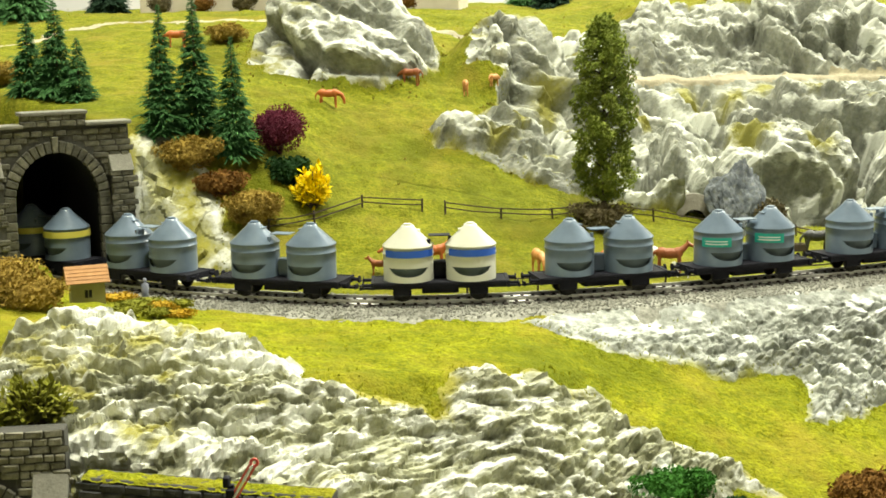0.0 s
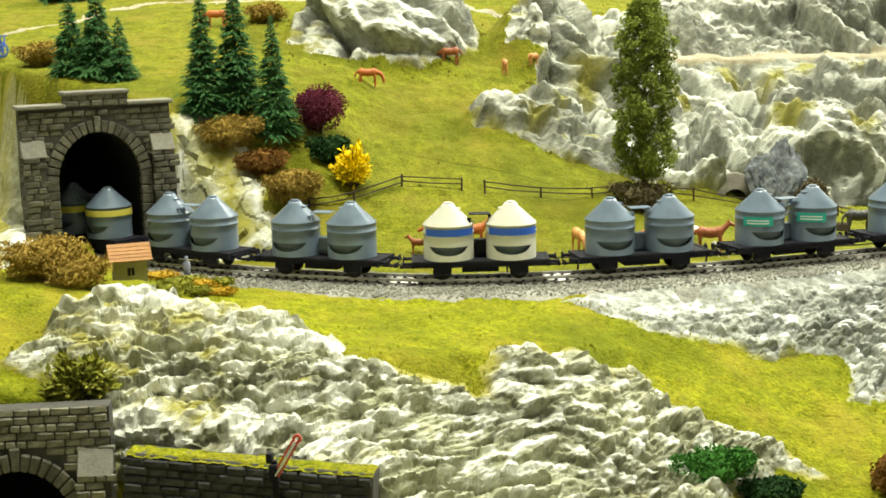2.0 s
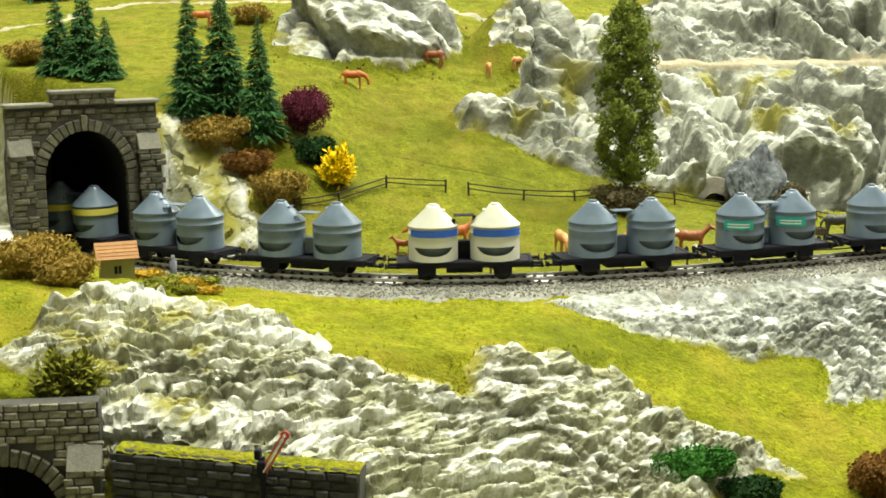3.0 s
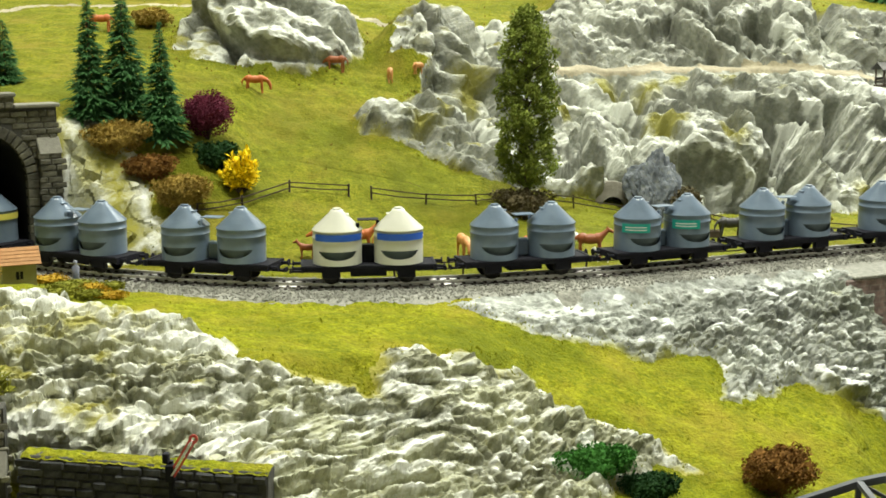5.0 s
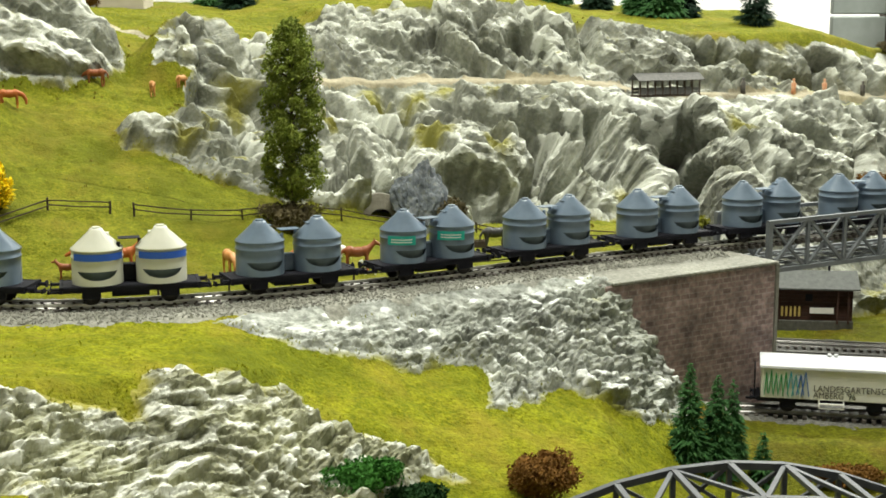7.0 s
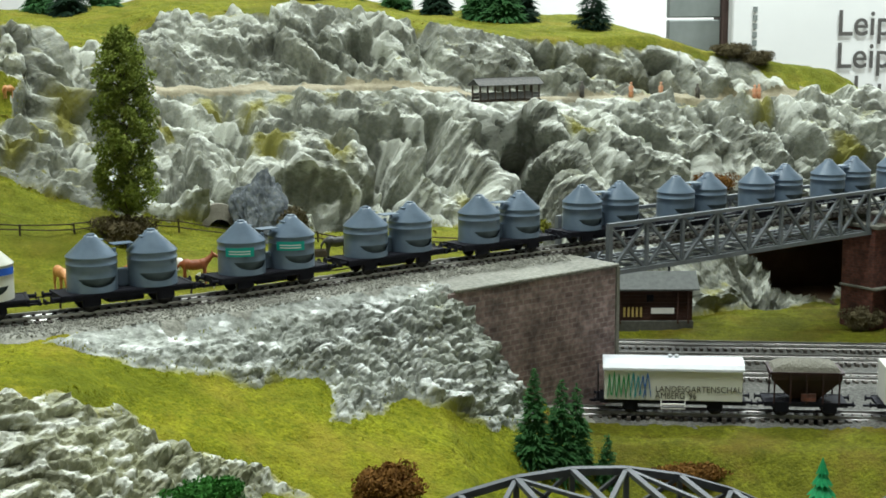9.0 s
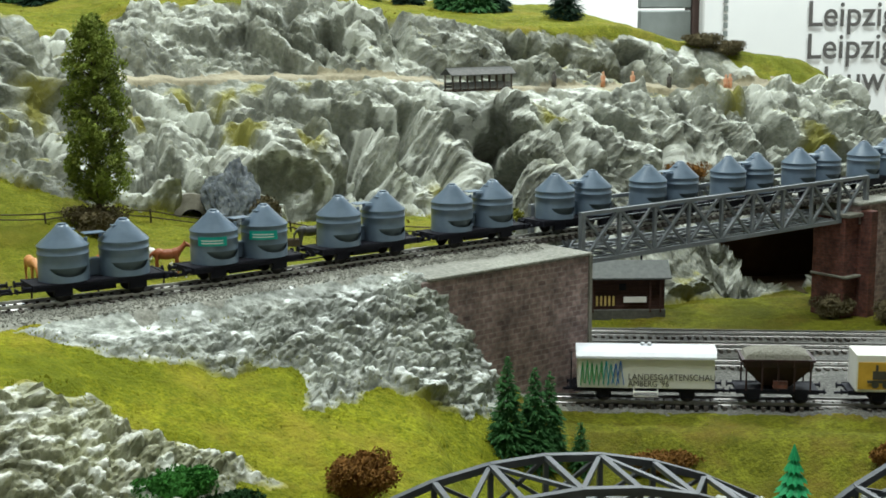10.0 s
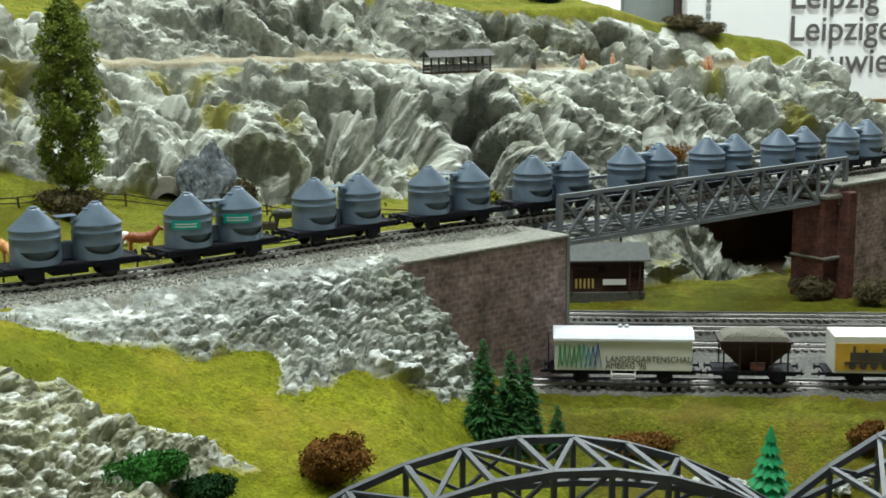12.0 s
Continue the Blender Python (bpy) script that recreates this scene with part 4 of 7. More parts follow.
sleeper.matrix_local = Matrix.Translation((x, y, 0)) @ Matrix.Rotation(a, 4, "Z")
for s in np.arange(0.067, float(line_s[-1]) - 0.01, 0.0072):
    x, y, a = on_line(s)
    o = sleeper.copy()
    scene.collection.objects.link(o)
    o.parent = main_track
    o.matrix_local = Matrix.Translation((x, y, 0)) @ Matrix.Rotation(a, 4, "Z")

# yard tracks, level with each other below the bridge
YARD_Z = -0.113


def yard_track(a, b, label):
    t = thing("yard_track", label, "track", group="yard tracks", kind="structure")
    n = 60
    pts = [(a[0] + (b[0] - a[0]) * k / n, a[1] + (b[1] - a[1]) * k / n) for k in range(n + 1)]
    for side in (-1, 1):
        rail_mesh(pts, side * GAUGE / 2, YARD_Z, "rail", t, "yard_rail")
    bm = bmesh.new()
    length = math.hypot(b[0] - a[0], b[1] - a[1])
    ang = math.atan2(b[1] - a[1], b[0] - a[0])
    for k in range(int(length / 0.0072)):
        f = k * 0.0072 / length
        m = Matrix.Translation((a[0] + (b[0] - a[0]) * f, a[1] + (b[1] - a[1]) * f, YARD_Z)) @ Matrix.Rotation(ang, 4, "Z")
        box(bm, -0.0015, -0.0148, -0.0055, 0.0015, 0.0148, -0.0025, m)
    ob = part("sleeper_row", bm, M["sleeper"], t, "row of dark brown sleepers")
    ob["kind"] = "stuff"
    return t


yard_track((0.27, 1.050), (1.0, 0.825), "straight yard track with standing goods wagons")
yard_track((0.36, 1.150), (1.0, 0.945), "straight yard track with shiny rails beside gravel")
yard_track((0.36, 1.208), (1.0, 1.020), "straight yard track passing under the bridge")
yard_track((0.36, 1.262), (1.0, 1.066), "yard track beside the grass under the bridge")


# ---- silo wagons ----
WAGON_PITCH = 0.1072


def silo_wagon(body="silo", band=None, label="grey twin-silo goods wagon on a black underframe"):
    w = thing("silo_wagon", label, "wagon", group="wagons of the goods train")
    bm = bmesh.new()
    box(bm, -0.043, -0.0135, 0.0105, 0.043, 0.0135, 0.0125, bevel=0.0003)
    for y in (-0.0125, 0.0125):
        box(bm, -0.045, y - 0.0007, 0.0085, 0.045, y + 0.0007, 0.0128)
    for x in (-0.044, 0.044):
        box(bm, x - 0.001, -0.0145, 0.0085, x + 0.001, 0.0145, 0.0128)
    box(bm, -0.012, -0.006, 0.004, 0.012, 0.006, 0.0105)
    part("underframe", bm, M["black"], w)
    for x in (-0.025, 0.025):
        bm = bmesh.new()
        for y in (-0.0118, 0.0118):
            box(bm, x - 0.006, y - 0.0008, 0.004, x + 0.006, y + 0.0008, 0.0095, bevel=0.0003)
            box(bm, x - 0.009, y - 0.0006, 0.0082, x + 0.009, y + 0.0006, 0.0098)
        axle = part("axle_guard", bm, M["black"], w)
        for y in (-GAUGE / 2, GAUGE / 2):
            bm = bmesh.new()
            lathe(bm, [(0, -0.0011), (0.0052, -0.0011), (0.0058, 0.0004), (0.0062, 0.0011), (0.0, 0.0011)], 16, Matrix.Translation((x, y, 0.0057)) @ Matrix.Rotation(math.pi / 2, 4, "X"))
            part("wheel", bm, M["wheel"], w, smooth=True)
    for x in (-0.046, 0.046):
        d = 1 if x > 0 else -1
        for y in (-0.0098, 0.0098):
            bm = bmesh.new()
            rod(bm, (x - d * 0.001, y, 0.0108), (x + d * 0.004, y, 0.0108), 0.0011, n=8)
            rod(bm, (x + d * 0.004, y, 0.0108), (x + d * 0.0048, y, 0.0108), 0.0024, n=10)
            part("buffer", bm, M["black"], w)
        bm = bmesh.new()
        bar(bm, (x - d * 0.004, 0, 0.007), (x + d * 0.007, 0, 0.007), 0.0022, 0.0014)
        bar(bm, (x + d * 0.006, -0.003, 0.0078), (x + d * 0.006, 0.003, 0.0078), 0.001, 0.003)
        part("coupling", bm, M["black"], w)
    for x in (-0.0205, 0.0205):
        bm = bmesh.new()
        r = 0.0164
        lathe(bm, [(r, 0.0245), (r, 0.0300), (r + 0.0004, 0.0302), (r + 0.0004, 0.0308), (r, 0.0310), (r, 0.0350), (r + 0.0005, 0.0351), (r + 0.0003, 0.0358), (0.0045, 0.0472), (0.0042, 0.0484), (0.0, 0.0486)], 36, Matrix.Translation((x, 0, 0)))
        silo = part("silo", bm, M[body], w, smooth=True)
        bm = bmesh.new()
        # support skirt with a crescent opening on either long side
        n = 36
        ring = {}
        for k in range(n):
            ang = 2 * math.pi * k / n
            off = min(abs((math.degrees(ang) - c + 180) % 360 - 180) for c in (90, 270))
            sag = 0.0056 * math.sqrt(max(0.0, 1 - (off / 46) ** 2))
            for row, z in enumerate((0.0128, 0.0222 - sag, 0.0222, 0.0245)):
                ring[k, row] = bm.verts.new((x + r * math.cos(ang), r * math.sin(ang), z))
        for k in range(n):
            for row in (0, 1, 2):
                q = [ring[k, row], ring[(k + 1) % n, row], ring[(k + 1) % n, row + 1], ring[k, row + 1]]
                if row == 1:
                    continue
                bm.faces.new(q)
        part("skirt", bm, M[body], silo, smooth=True)
        bm = bmesh.new()
        lathe(bm, [(r - 0.0006, 0.0226), (r - 0.0022, 0.0165), (0.006, 0.0130), (0.0, 0.0130)], 24, Matrix.Translation((x, 0, 0)))
        part("hopper", bm, M["hopper"], silo, "dark grey hopper cone", smooth=True)
        bm = bmesh.new()
        rod(bm, (x, 0, 0.048), (x, 0, 0.0495), 0.0028, n=12)
        d = -1 if x > 0 else 1
        box(bm, x + d * 0.0035, -0.003, 0.0450, x + d * 0.0080, 0.003, 0.0455)
        part("hatch", bm, M[body], silo)
        if band:
            bm = bmesh.new()
            if band == "green_band":
                lathe(bm, [(r + 0.0006, 0.0262), (r + 0.0006, 0.0325)], 36, Matrix.Translation((x, 0, 0)), lambda k: not (20 <= k <= 26))
            else:
                lathe(bm, [(r + 0.0006, 0.0292), (r + 0.0006, 0.0338)], 36, Matrix.Translation((x, 0, 0)), (lambda k: not (21 <= k <= 33)) if band == "blue" else None)
            part("band", bm, M[band], silo, smooth=True)
            if band == "green_band":
                for low_z in (0.0279, 0.0297):
                    bm = bmesh.new()
                    lathe(bm, [(r + 0.0010, low_z), (r + 0.0010, low_z + 0.0007)], 36, Matrix.Translation((x, 0, 0)), lambda k: not (21 <= k <= 25))
                    part("lettering_bar", bm, M["signal_white"], silo, "plain white bar of lettering")
    bm = bmesh.new()
    rod(bm, (-0.007, -0.006, 0.012), (-0.007, -0.006, 0.040), 0.0012, n=8)
    rod(bm, (0.007, 0.006, 0.012), (0.007, 0.006, 0.040), 0.0012, n=8)
    box(bm, -0.007, -0.005, 0.0415, 0.007, 0.005, 0.0420)
    box(bm, -0.006, 0.001, 0.0125, 0.006, 0.009, 0.024, bevel=0.0008)
    part("pipework", bm, M["black"] if body == "silo_white" else M["silo"], w)
    return w


def line_pose(s):
    x, y, a = on_line(s - 0.02)
    x2, y2, a2 = on_line(s + 0.02)
    return Matrix.Translation(((x + x2) / 2, (y + y2) / 2, 0)) @ Matrix.Rotation(math.atan2(y2 - y, x2 - x), 4, "Z")


# the goods train stretches from the tunnel mouth across the bridge
GREEN_S, LAST_GREY = s_at(-0.009) + WAGON_PITCH, 9
grey = silo_wagon()
grey.matrix_world = line_pose(GREEN_S + WAGON_PITCH)
for k in (*range(2, LAST_GREY + 1), -1, -3, -4):
    copy_thing(grey, line_pose(GREEN_S + WAGON_PITCH * k))
for k, kind_of_wagon in ((0, ("silo", "green_band", "grey twin-silo wagon with a green lettering panel")),
                         (-2, ("silo_white", "blue", "cream twin-silo wagon with blue panels")),
                         (-5, ("silo", "yellow", "grey twin-silo wagon with yellow bands in the tunnel mouth"))):
    silo_wagon(*kind_of_wagon).matrix_world = line_pose(GREEN_S + WAGON_PITCH * k)


# ---- tunnel portal ----
def stone_mesh(name, w, h, d, seed, material="stone_dark"):
    bm = bmesh.new()
    vs = box(bm, -w / 2, -d, -h / 2, w / 2, 0.0, h / 2)
    r = random.Random(seed)
    bmesh.ops.bevel(bm, geom=list(bm.edges), offset=min(w, h) * 0.16, segments=1, affect="EDGES")
    for v in bm.verts:
        v.co += Vector((r.uniform(-1, 1), r.uniform(-1, 1), r.uniform(-1, 1))) * 0.00025
    me = bpy.data.meshes.new(name)
    bm.to_mesh(me)
    bm.free()
    me.materials.append(M[material])
    return me


STONES = {w: [stone_mesh("brick", w, 0.0039, 0.0010 + 0.0006 * k, k * 7 + int(w * 1e4)) for k in range(3)] for w in (0.0055, 0.008, 0.011)}


BLACK_STONES = {w: [stone_mesh("brick", w, 0.0038, 0.0012 + 0.0006 * k, k * 7 + int(w * 1e4), "stone_black") for k in range(3)] for w in (0.006, 0.009, 0.012)}


SMALL_STONES = {w: [stone_mesh("brick", w, 0.0034, 0.0010 + 0.0005 * k, k * 7 + int(w * 1e4), "stone_brown") for k in range(3)] for w in (0.0045, 0.0065, 0.0085)}


def stone_courses(parent, x0, x1, z0, z1, y, skip, seed, stones=STONES, rise=0.0058):
    """Courses of rough stones on the plane y, left out where skip says so."""
    r = random.Random(seed)
    z = z0
    while z < z1 - 0.003:
        x = x0 + r.uniform(-0.003, 0)
        while x < x1 - 0.002:
            w = r.choice(sorted(stones))
            c = x + w / 2 + 0.0003
            if c - w / 2 > x0 - 0.0035 and c + w / 2 < x1 + 0.0035 and not skip(c, z + 0.0026, w):
                o = new("brick", r.choice(stones[w]))
                o.parent = parent
                o.matrix_local = Matrix.Translation((c, y, z + 0.0026)) @ Matrix.Rotation(r.uniform(-0.03, 0.03), 4, "Y")
            x += w + 0.0006
        z += rise


def tunnel_portal(name, label, at, angle, width, height, open_w, spring, depth=0.10, plain=False):
    """A stone portal: face wall with a real opening, arch ring, pilasters and coping, bored back as a dark tube."""
    p = thing(name, label, "tunnel portal", Matrix.Translation(at) @ Matrix.Rotation(angle, 4, "Z"))
    half, r = width / 2, open_w / 2
    rise = r * 1.18

    def arch(t, grow=0.0):
        return ((r + grow) * math.cos(t), spring + (rise + grow) * math.sin(t))
    inner = [(r, -0.012)] + [arch(math.pi * k / 24) for k in range(25)] + [(-r, -0.012)]
    outer = [(half, -0.012)] + [(half * 1.0 * max(-1, min(1, math.cos(math.pi * k / 24) * 1.6)), height if 4 < k < 20 else spring + (height - spring) * min(1, math.sin(math.pi * k / 24) * 1.9)) for k in range(25)] + [(-half, -0.012)]
    bm = bmesh.new()
    for y0, y1 in ((0.0, 0.012),):
        fi = [bm.verts.new((x, y0, z)) for x, z in inner]
        fo = [bm.verts.new((x, y0, z)) for x, z in outer]
        bi = [bm.verts.new((x, y1, z)) for x, z in inner]
        bo = [bm.verts.new((x, y1, z)) for x, z in outer]
        for k in range(len(inner) - 1):
            bm.faces.new((fi[k], fi[k + 1], fo[k + 1], fo[k]))
            bm.faces.new((bo[k], bo[k + 1], bi[k + 1], bi[k]))
            bm.faces.new((fo[k], fo[k + 1], bo[k + 1], bo[k]))
    part("face_wall", bm, M["mortar"], p)
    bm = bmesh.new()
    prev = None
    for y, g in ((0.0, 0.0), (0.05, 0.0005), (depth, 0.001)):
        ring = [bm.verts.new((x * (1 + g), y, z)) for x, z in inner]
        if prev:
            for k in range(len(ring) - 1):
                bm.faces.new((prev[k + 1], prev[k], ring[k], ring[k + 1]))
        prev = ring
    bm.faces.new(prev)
    part("lining", bm, M["tunnel"], p, "tunnel lining, near-black for the shade inside")
    # arch ring of cut stones
    for k in range(21):
        t0, t1 = math.pi * k / 21, math.pi * (k + 1) / 21
        bm = bmesh.new()
        grow = 0.0085 if k != 10 else 0.0115
        q = [arch(t0 + 0.012), arch(t1 - 0.012), arch(t1 - 0.012, grow), arch(t0 + 0.012, grow)]
        front = [bm.verts.new((x, -0.003, z)) for x, z in q]
        back = [bm.verts.new((x, 0.004, z)) for x, z in q]
        bm.faces.new(front[::-1])
        for i in range(4):
            bm.faces.new((front[i], front[(i + 1) % 4], back[(i + 1) % 4], back[i]))
        bmesh.ops.bevel(bm, geom=[e for e in bm.edges], offset=0.0005, segments=1, affect="EDGES")
        part("voussoir", bm, M["stone_dark"], p)
    for side in (-1, 1):
        z = 0.0
        while z < spring - 0.002:
            bm = bmesh.new()
            xa, xb = side * r, side * (r + 0.0085)
            box(bm, min(xa, xb), -0.003, z, max(xa, xb), 0.004, z + 0.0062, bevel=0.0005)
            part("voussoir", bm, M["stone_dark"], p)
            z += 0.0067

    def skip(x, z, w):
        if z < spring:
            return abs(x) < r + 0.009 + w * 0.4
        return ((abs(x) - w * 0.35) / (r + 0.009)) ** 2 + ((z - spring - 0.002) / (rise + 0.009)) ** 2 < 1
    stones, rise_z, block = (SMALL_STONES, 0.0040, "stone_brown") if plain else (STONES, 0.0044, "stone_dark")
    stone_courses(p, -half, half, 0.0, height, 0.0005, skip, 4, stones, rise_z)
    # pilasters
    for side in (-1, 1):
        x0 = side * (half - 0.0075)
        bm = bmesh.new()
        box(bm, x0 - 0.0075, -0.008, -0.012, x0 + 0.0075, 0.0, height * 0.70)
        q = part("pilaster", bm, M["mortar"], p)
        stone_courses(q, x0 - 0.0075, x0 + 0.0075, 0.0, height * 0.70, -0.0078, lambda x, z, w: False, 9 + side, stones, rise_z)
        bm = bmesh.new()
        vs = box(bm, x0 - 0.0085, -0.0095, height * 0.70, x0 + 0.0085, 0.0, height * 0.70 + 0.012)
        for v in bm.verts:
            if v.co.z > height * 0.70 + 0.006 and v.co.y < -0.005:
                v.co.y = -0.001
        bmesh.ops.bevel(bm, geom=list(bm.edges), offset=0.0006, segments=1, affect="EDGES")
        part("pilaster_cap", bm, M["coping"], q, "sloped pale stone cap")
    if plain:
        return p
    # coping, stepped up in the middle
    bm = bmesh.new()
    box(bm, -half * 0.40, -0.002, height, half * 0.42, 0.010, height + 0.0085)
    q = part("parapet", bm, M["mortar"], p)
    stone_courses(q, -half * 0.40, half * 0.42, height, height + 0.0085, -0.0015, lambda x, z, w: False, 21, STONES, 0.0044)
    for xa, xb, z in ((-half - 0.002, -half * 0.40, height), (-half * 0.43, half * 0.45, height + 0.0085), (half * 0.42, half + 0.002, height)):
        bm = bmesh.new()
        box(bm, xa, -0.004, z, xb, 0.013, z + 0.0028, bevel=0.0006)
        part("coping", bm, M["coping"], p, "pale stone coping")
    return p


# the tunnel from which the train comes
tunnel_portal("tunnel_portal", "dark grey stone tunnel portal with an arched opening", (-0.398, 0.9915, -0.003), math.radians(35), 0.108, 0.1125, 0.0595, 0.0590, 0.16)
# lower tunnel at the front corner
tunnel_portal("tunnel_portal", "brown stone tunnel portal of the lower line", (-0.305, 0.640, -0.118), math.radians(14), 0.092, 0.108, 0.054, 0.046, 0.12, True)

# ---- abutment walls ----
def brick_material(name, tone_a, tone_b, joint, long, high):
    """Brickwork on upright faces, with weathering at two scales."""
    m = bpy.data.materials.new(name)
    n, l, bsdf = nodes_of(m)
    tc = n.new("ShaderNodeTexCoord")
    bt = n.new("ShaderNodeTexBrick")
    bt.inputs["Scale"].default_value = 1.0
    bt.inputs["Brick Width"].default_value, bt.inputs["Row Height"].default_value, bt.inputs["Mortar Size"].default_value = long, high, high * 0.11
    bt.inputs["Color1"].default_value, bt.inputs["Color2"].default_value, bt.inputs["Mortar"].default_value = (*tone_a, 1), (*tone_b, 1), (*joint, 1)
    parts_xyz, flat = n.new("ShaderNodeSeparateXYZ"), n.new("ShaderNodeCombineXYZ")
    l.new(tc.outputs["Object"], parts_xyz.inputs[0])
    run = n.new("ShaderNodeMath")
    run.operation = "ADD"
    l.new(parts_xyz.outputs["X"], run.inputs[0])
    l.new(parts_xyz.outputs["Y"], run.inputs[1])
    l.new(run.outputs[0], flat.inputs["X"])
    l.new(parts_xyz.outputs["Z"], flat.inputs["Y"])
    l.new(flat.outputs["Vector"], bt.inputs["Vector"])
    color = bt.outputs["Color"]
    for size, low_f, high_f in ((0.018, 0.55, 1.45), (0.0045, 0.72, 1.28)):
        dirt = n.new("ShaderNodeTexNoise")
        dirt.inputs["Scale"].default_value, dirt.inputs["Detail"].default_value = 1 / size, 6
        l.new(tc.outputs["Object"], dirt.inputs["Vector"])
        span = n.new("ShaderNodeMapRange")
        span.inputs["From Min"].default_value, span.inputs["From Max"].default_value, span.inputs["To Min"].default_value, span.inputs["To Max"].default_value = 0.3, 0.7, low_f, high_f
        l.new(dirt.outputs["Fac"], span.inputs["Value"])
        mix = n.new("ShaderNodeMix")
        mix.data_type, mix.blend_type = "RGBA", "MULTIPLY"
        mix.inputs["Factor"].default_value = 1
        l.new(color, mix.inputs[6])
        l.new(span.outputs["Result"], mix.inputs[7])
        color = mix.outputs[2]
    l.new(color, bsdf.inputs["Base Color"])
    bsdf.inputs["Roughness"].default_value = 0.9
    bump = n.new("ShaderNodeBump")
    bump.inputs["Strength"].default_value, bump.inputs["Distance"].default_value = 0.35, 0.0005
    l.new(bt.outputs["Fac"], bump.inputs["Height"])
    bump.invert = True
    l.new(bump.outputs["Normal"], bsdf.inputs["Normal"])
    return m


M["brick"] = brick_material("abutment_brick", (0.17, 0.115, 0.105), (0.29, 0.205, 0.185), (0.27, 0.22, 0.20), 0.0085, 0.0042)
M["brick_pier"] = brick_material("pier_brick", (0.075, 0.026, 0.018), (0.14, 0.046, 0.03), (0.10, 0.05, 0.04), 0.0062, 0.0027)


def wall_between(name, a, b, z0, z1, depth, material, label, cap=None):
    """A wall along a-b with its front on that line; local x runs along it."""
    length = math.hypot(b[0] - a[0], b[1] - a[1])
    w = thing(name, label, "wall", Matrix.Translation((a[0], a[1], 0)) @ Matrix.Rotation(math.atan2(b[1] - a[1], b[0] - a[0]), 4, "Z"), kind="structure")
    bm = bmesh.new()
    box(bm, 0, 0, z0, length, depth, z1, bevel=0.0008)
    part("masonry", bm, material, w)
    if cap:
        bm = bmesh.new()
        box(bm, -0.001, -0.0018, z1, length + 0.001, depth, z1 + 0.002, bevel=0.0004)
        part("coping", bm, cap, w)
    return w


abut = wall_between("abutment", (0.2156, 0.9774), (0.369, 1.057), -0.13, -0.0075, 0.050, M["brick"], "brown brick bridge abutment with a gravel top")
bm = bmesh.new()
box(bm, 0.006, -0.001, -0.0075, 0.1732, 0.145, -0.0052, bevel=0.0006)
part("top_bed", bm, M["ballast"], abut, "pale gravel bed on the abutment")
bm = bmesh.new()
box(bm, 0.1700, -0.0015, -0.13, 0.1732, 0.145, -0.0076)
part("corner_edge", bm, M["coping"], abut, "pale worn corner edge")


# ---- truss bridge ----
def truss_bridge():
    s0, s1 = s_at(0.362), s_at(0.712)
    x0, y0, _ = on_line(s0)
    x1, y1, _ = on_line(s1)
    length = math.hypot(x1 - x0, y1 - y0)
    b = thing("truss_bridge", "grey steel lattice truss railway bridge with a girder on either side", "bridge", Matrix.Translation((x0, y0, 0)) @ Matrix.Rotation(math.atan2(y1 - y0, x1 - x0), 4, "Z"))
    half, low, top, panels = 0.031, -0.0215, 0.0185, 9
    for side in (-1, 1):
        y = side * half
        bm = bmesh.new()
        bar(bm, (-0.002, y, low), (length + 0.002, y, low), 0.0036, 0.0036)
        part("bottom_chord", bm, M["bridge"], b)
        bm = bmesh.new()
        bar(bm, (-0.002, y, top), (length + 0.002, y, top), 0.0036, 0.0030)
        part("top_chord", bm, M["bridge"], b)
        for k in (0, panels):
            bm = bmesh.new()
            x = length * k / panels
            bar(bm, (x, y, low), (x, y, top), 0.0042, 0.0042)
            part("end_post", bm, M["bridge"], b)
        for k in range(panels):
            xa, xb = length * k / panels, length * (k + 1) / panels
            z0, z1 = (low, top) if k % 2 == 0 else (top, low)
            bm = bmesh.new()
            bar(bm, (xa + 0.001, y, z0), (xb - 0.001, y, z1), 0.0026, 0.0024)
            part("diagonal", bm, M["bridge"], b)
            bm = bmesh.new()
            bar(bm, (xa + 0.001, y - side * 0.0014, z1), (xb - 0.001, y - side * 0.0014, z0), 0.0024, 0.0020)
            part("counter_brace", bm, M["bridge"], b)
            if k:
                bm = bmesh.new()
                bar(bm, (xa, y, low), (xa, y, top), 0.0030, 0.0026)
                part("upright", bm, M["bridge"], b)
    for k in range(panels * 2 + 1):
        x = length * k / (panels * 2)
        bm = bmesh.new()
        bar(bm, (x, -half, low - 0.0005), (x, half, low - 0.0005), 0.0022, 0.003)
        part("cross_beam", bm, M["bridge"], b)
    for y in (-GAUGE / 2, GAUGE / 2, -0.021, 0.021):
        bm = bmesh.new()
        bar(bm, (0, y, low + 0.0004), (length, y, low + 0.0004), 0.0022, 0.0016)
        part("stringer", bm, M["bridge"], b)
    for y in (-0.0295, 0.0295):
        for z in (0.006, 0.013):
            bm = bmesh.new()
            rod(bm, (0, y, z), (length, y, z), 0.00045, n=5)
            part("handrail", bm, M["bridge"], b)
    return b


truss_bridge()
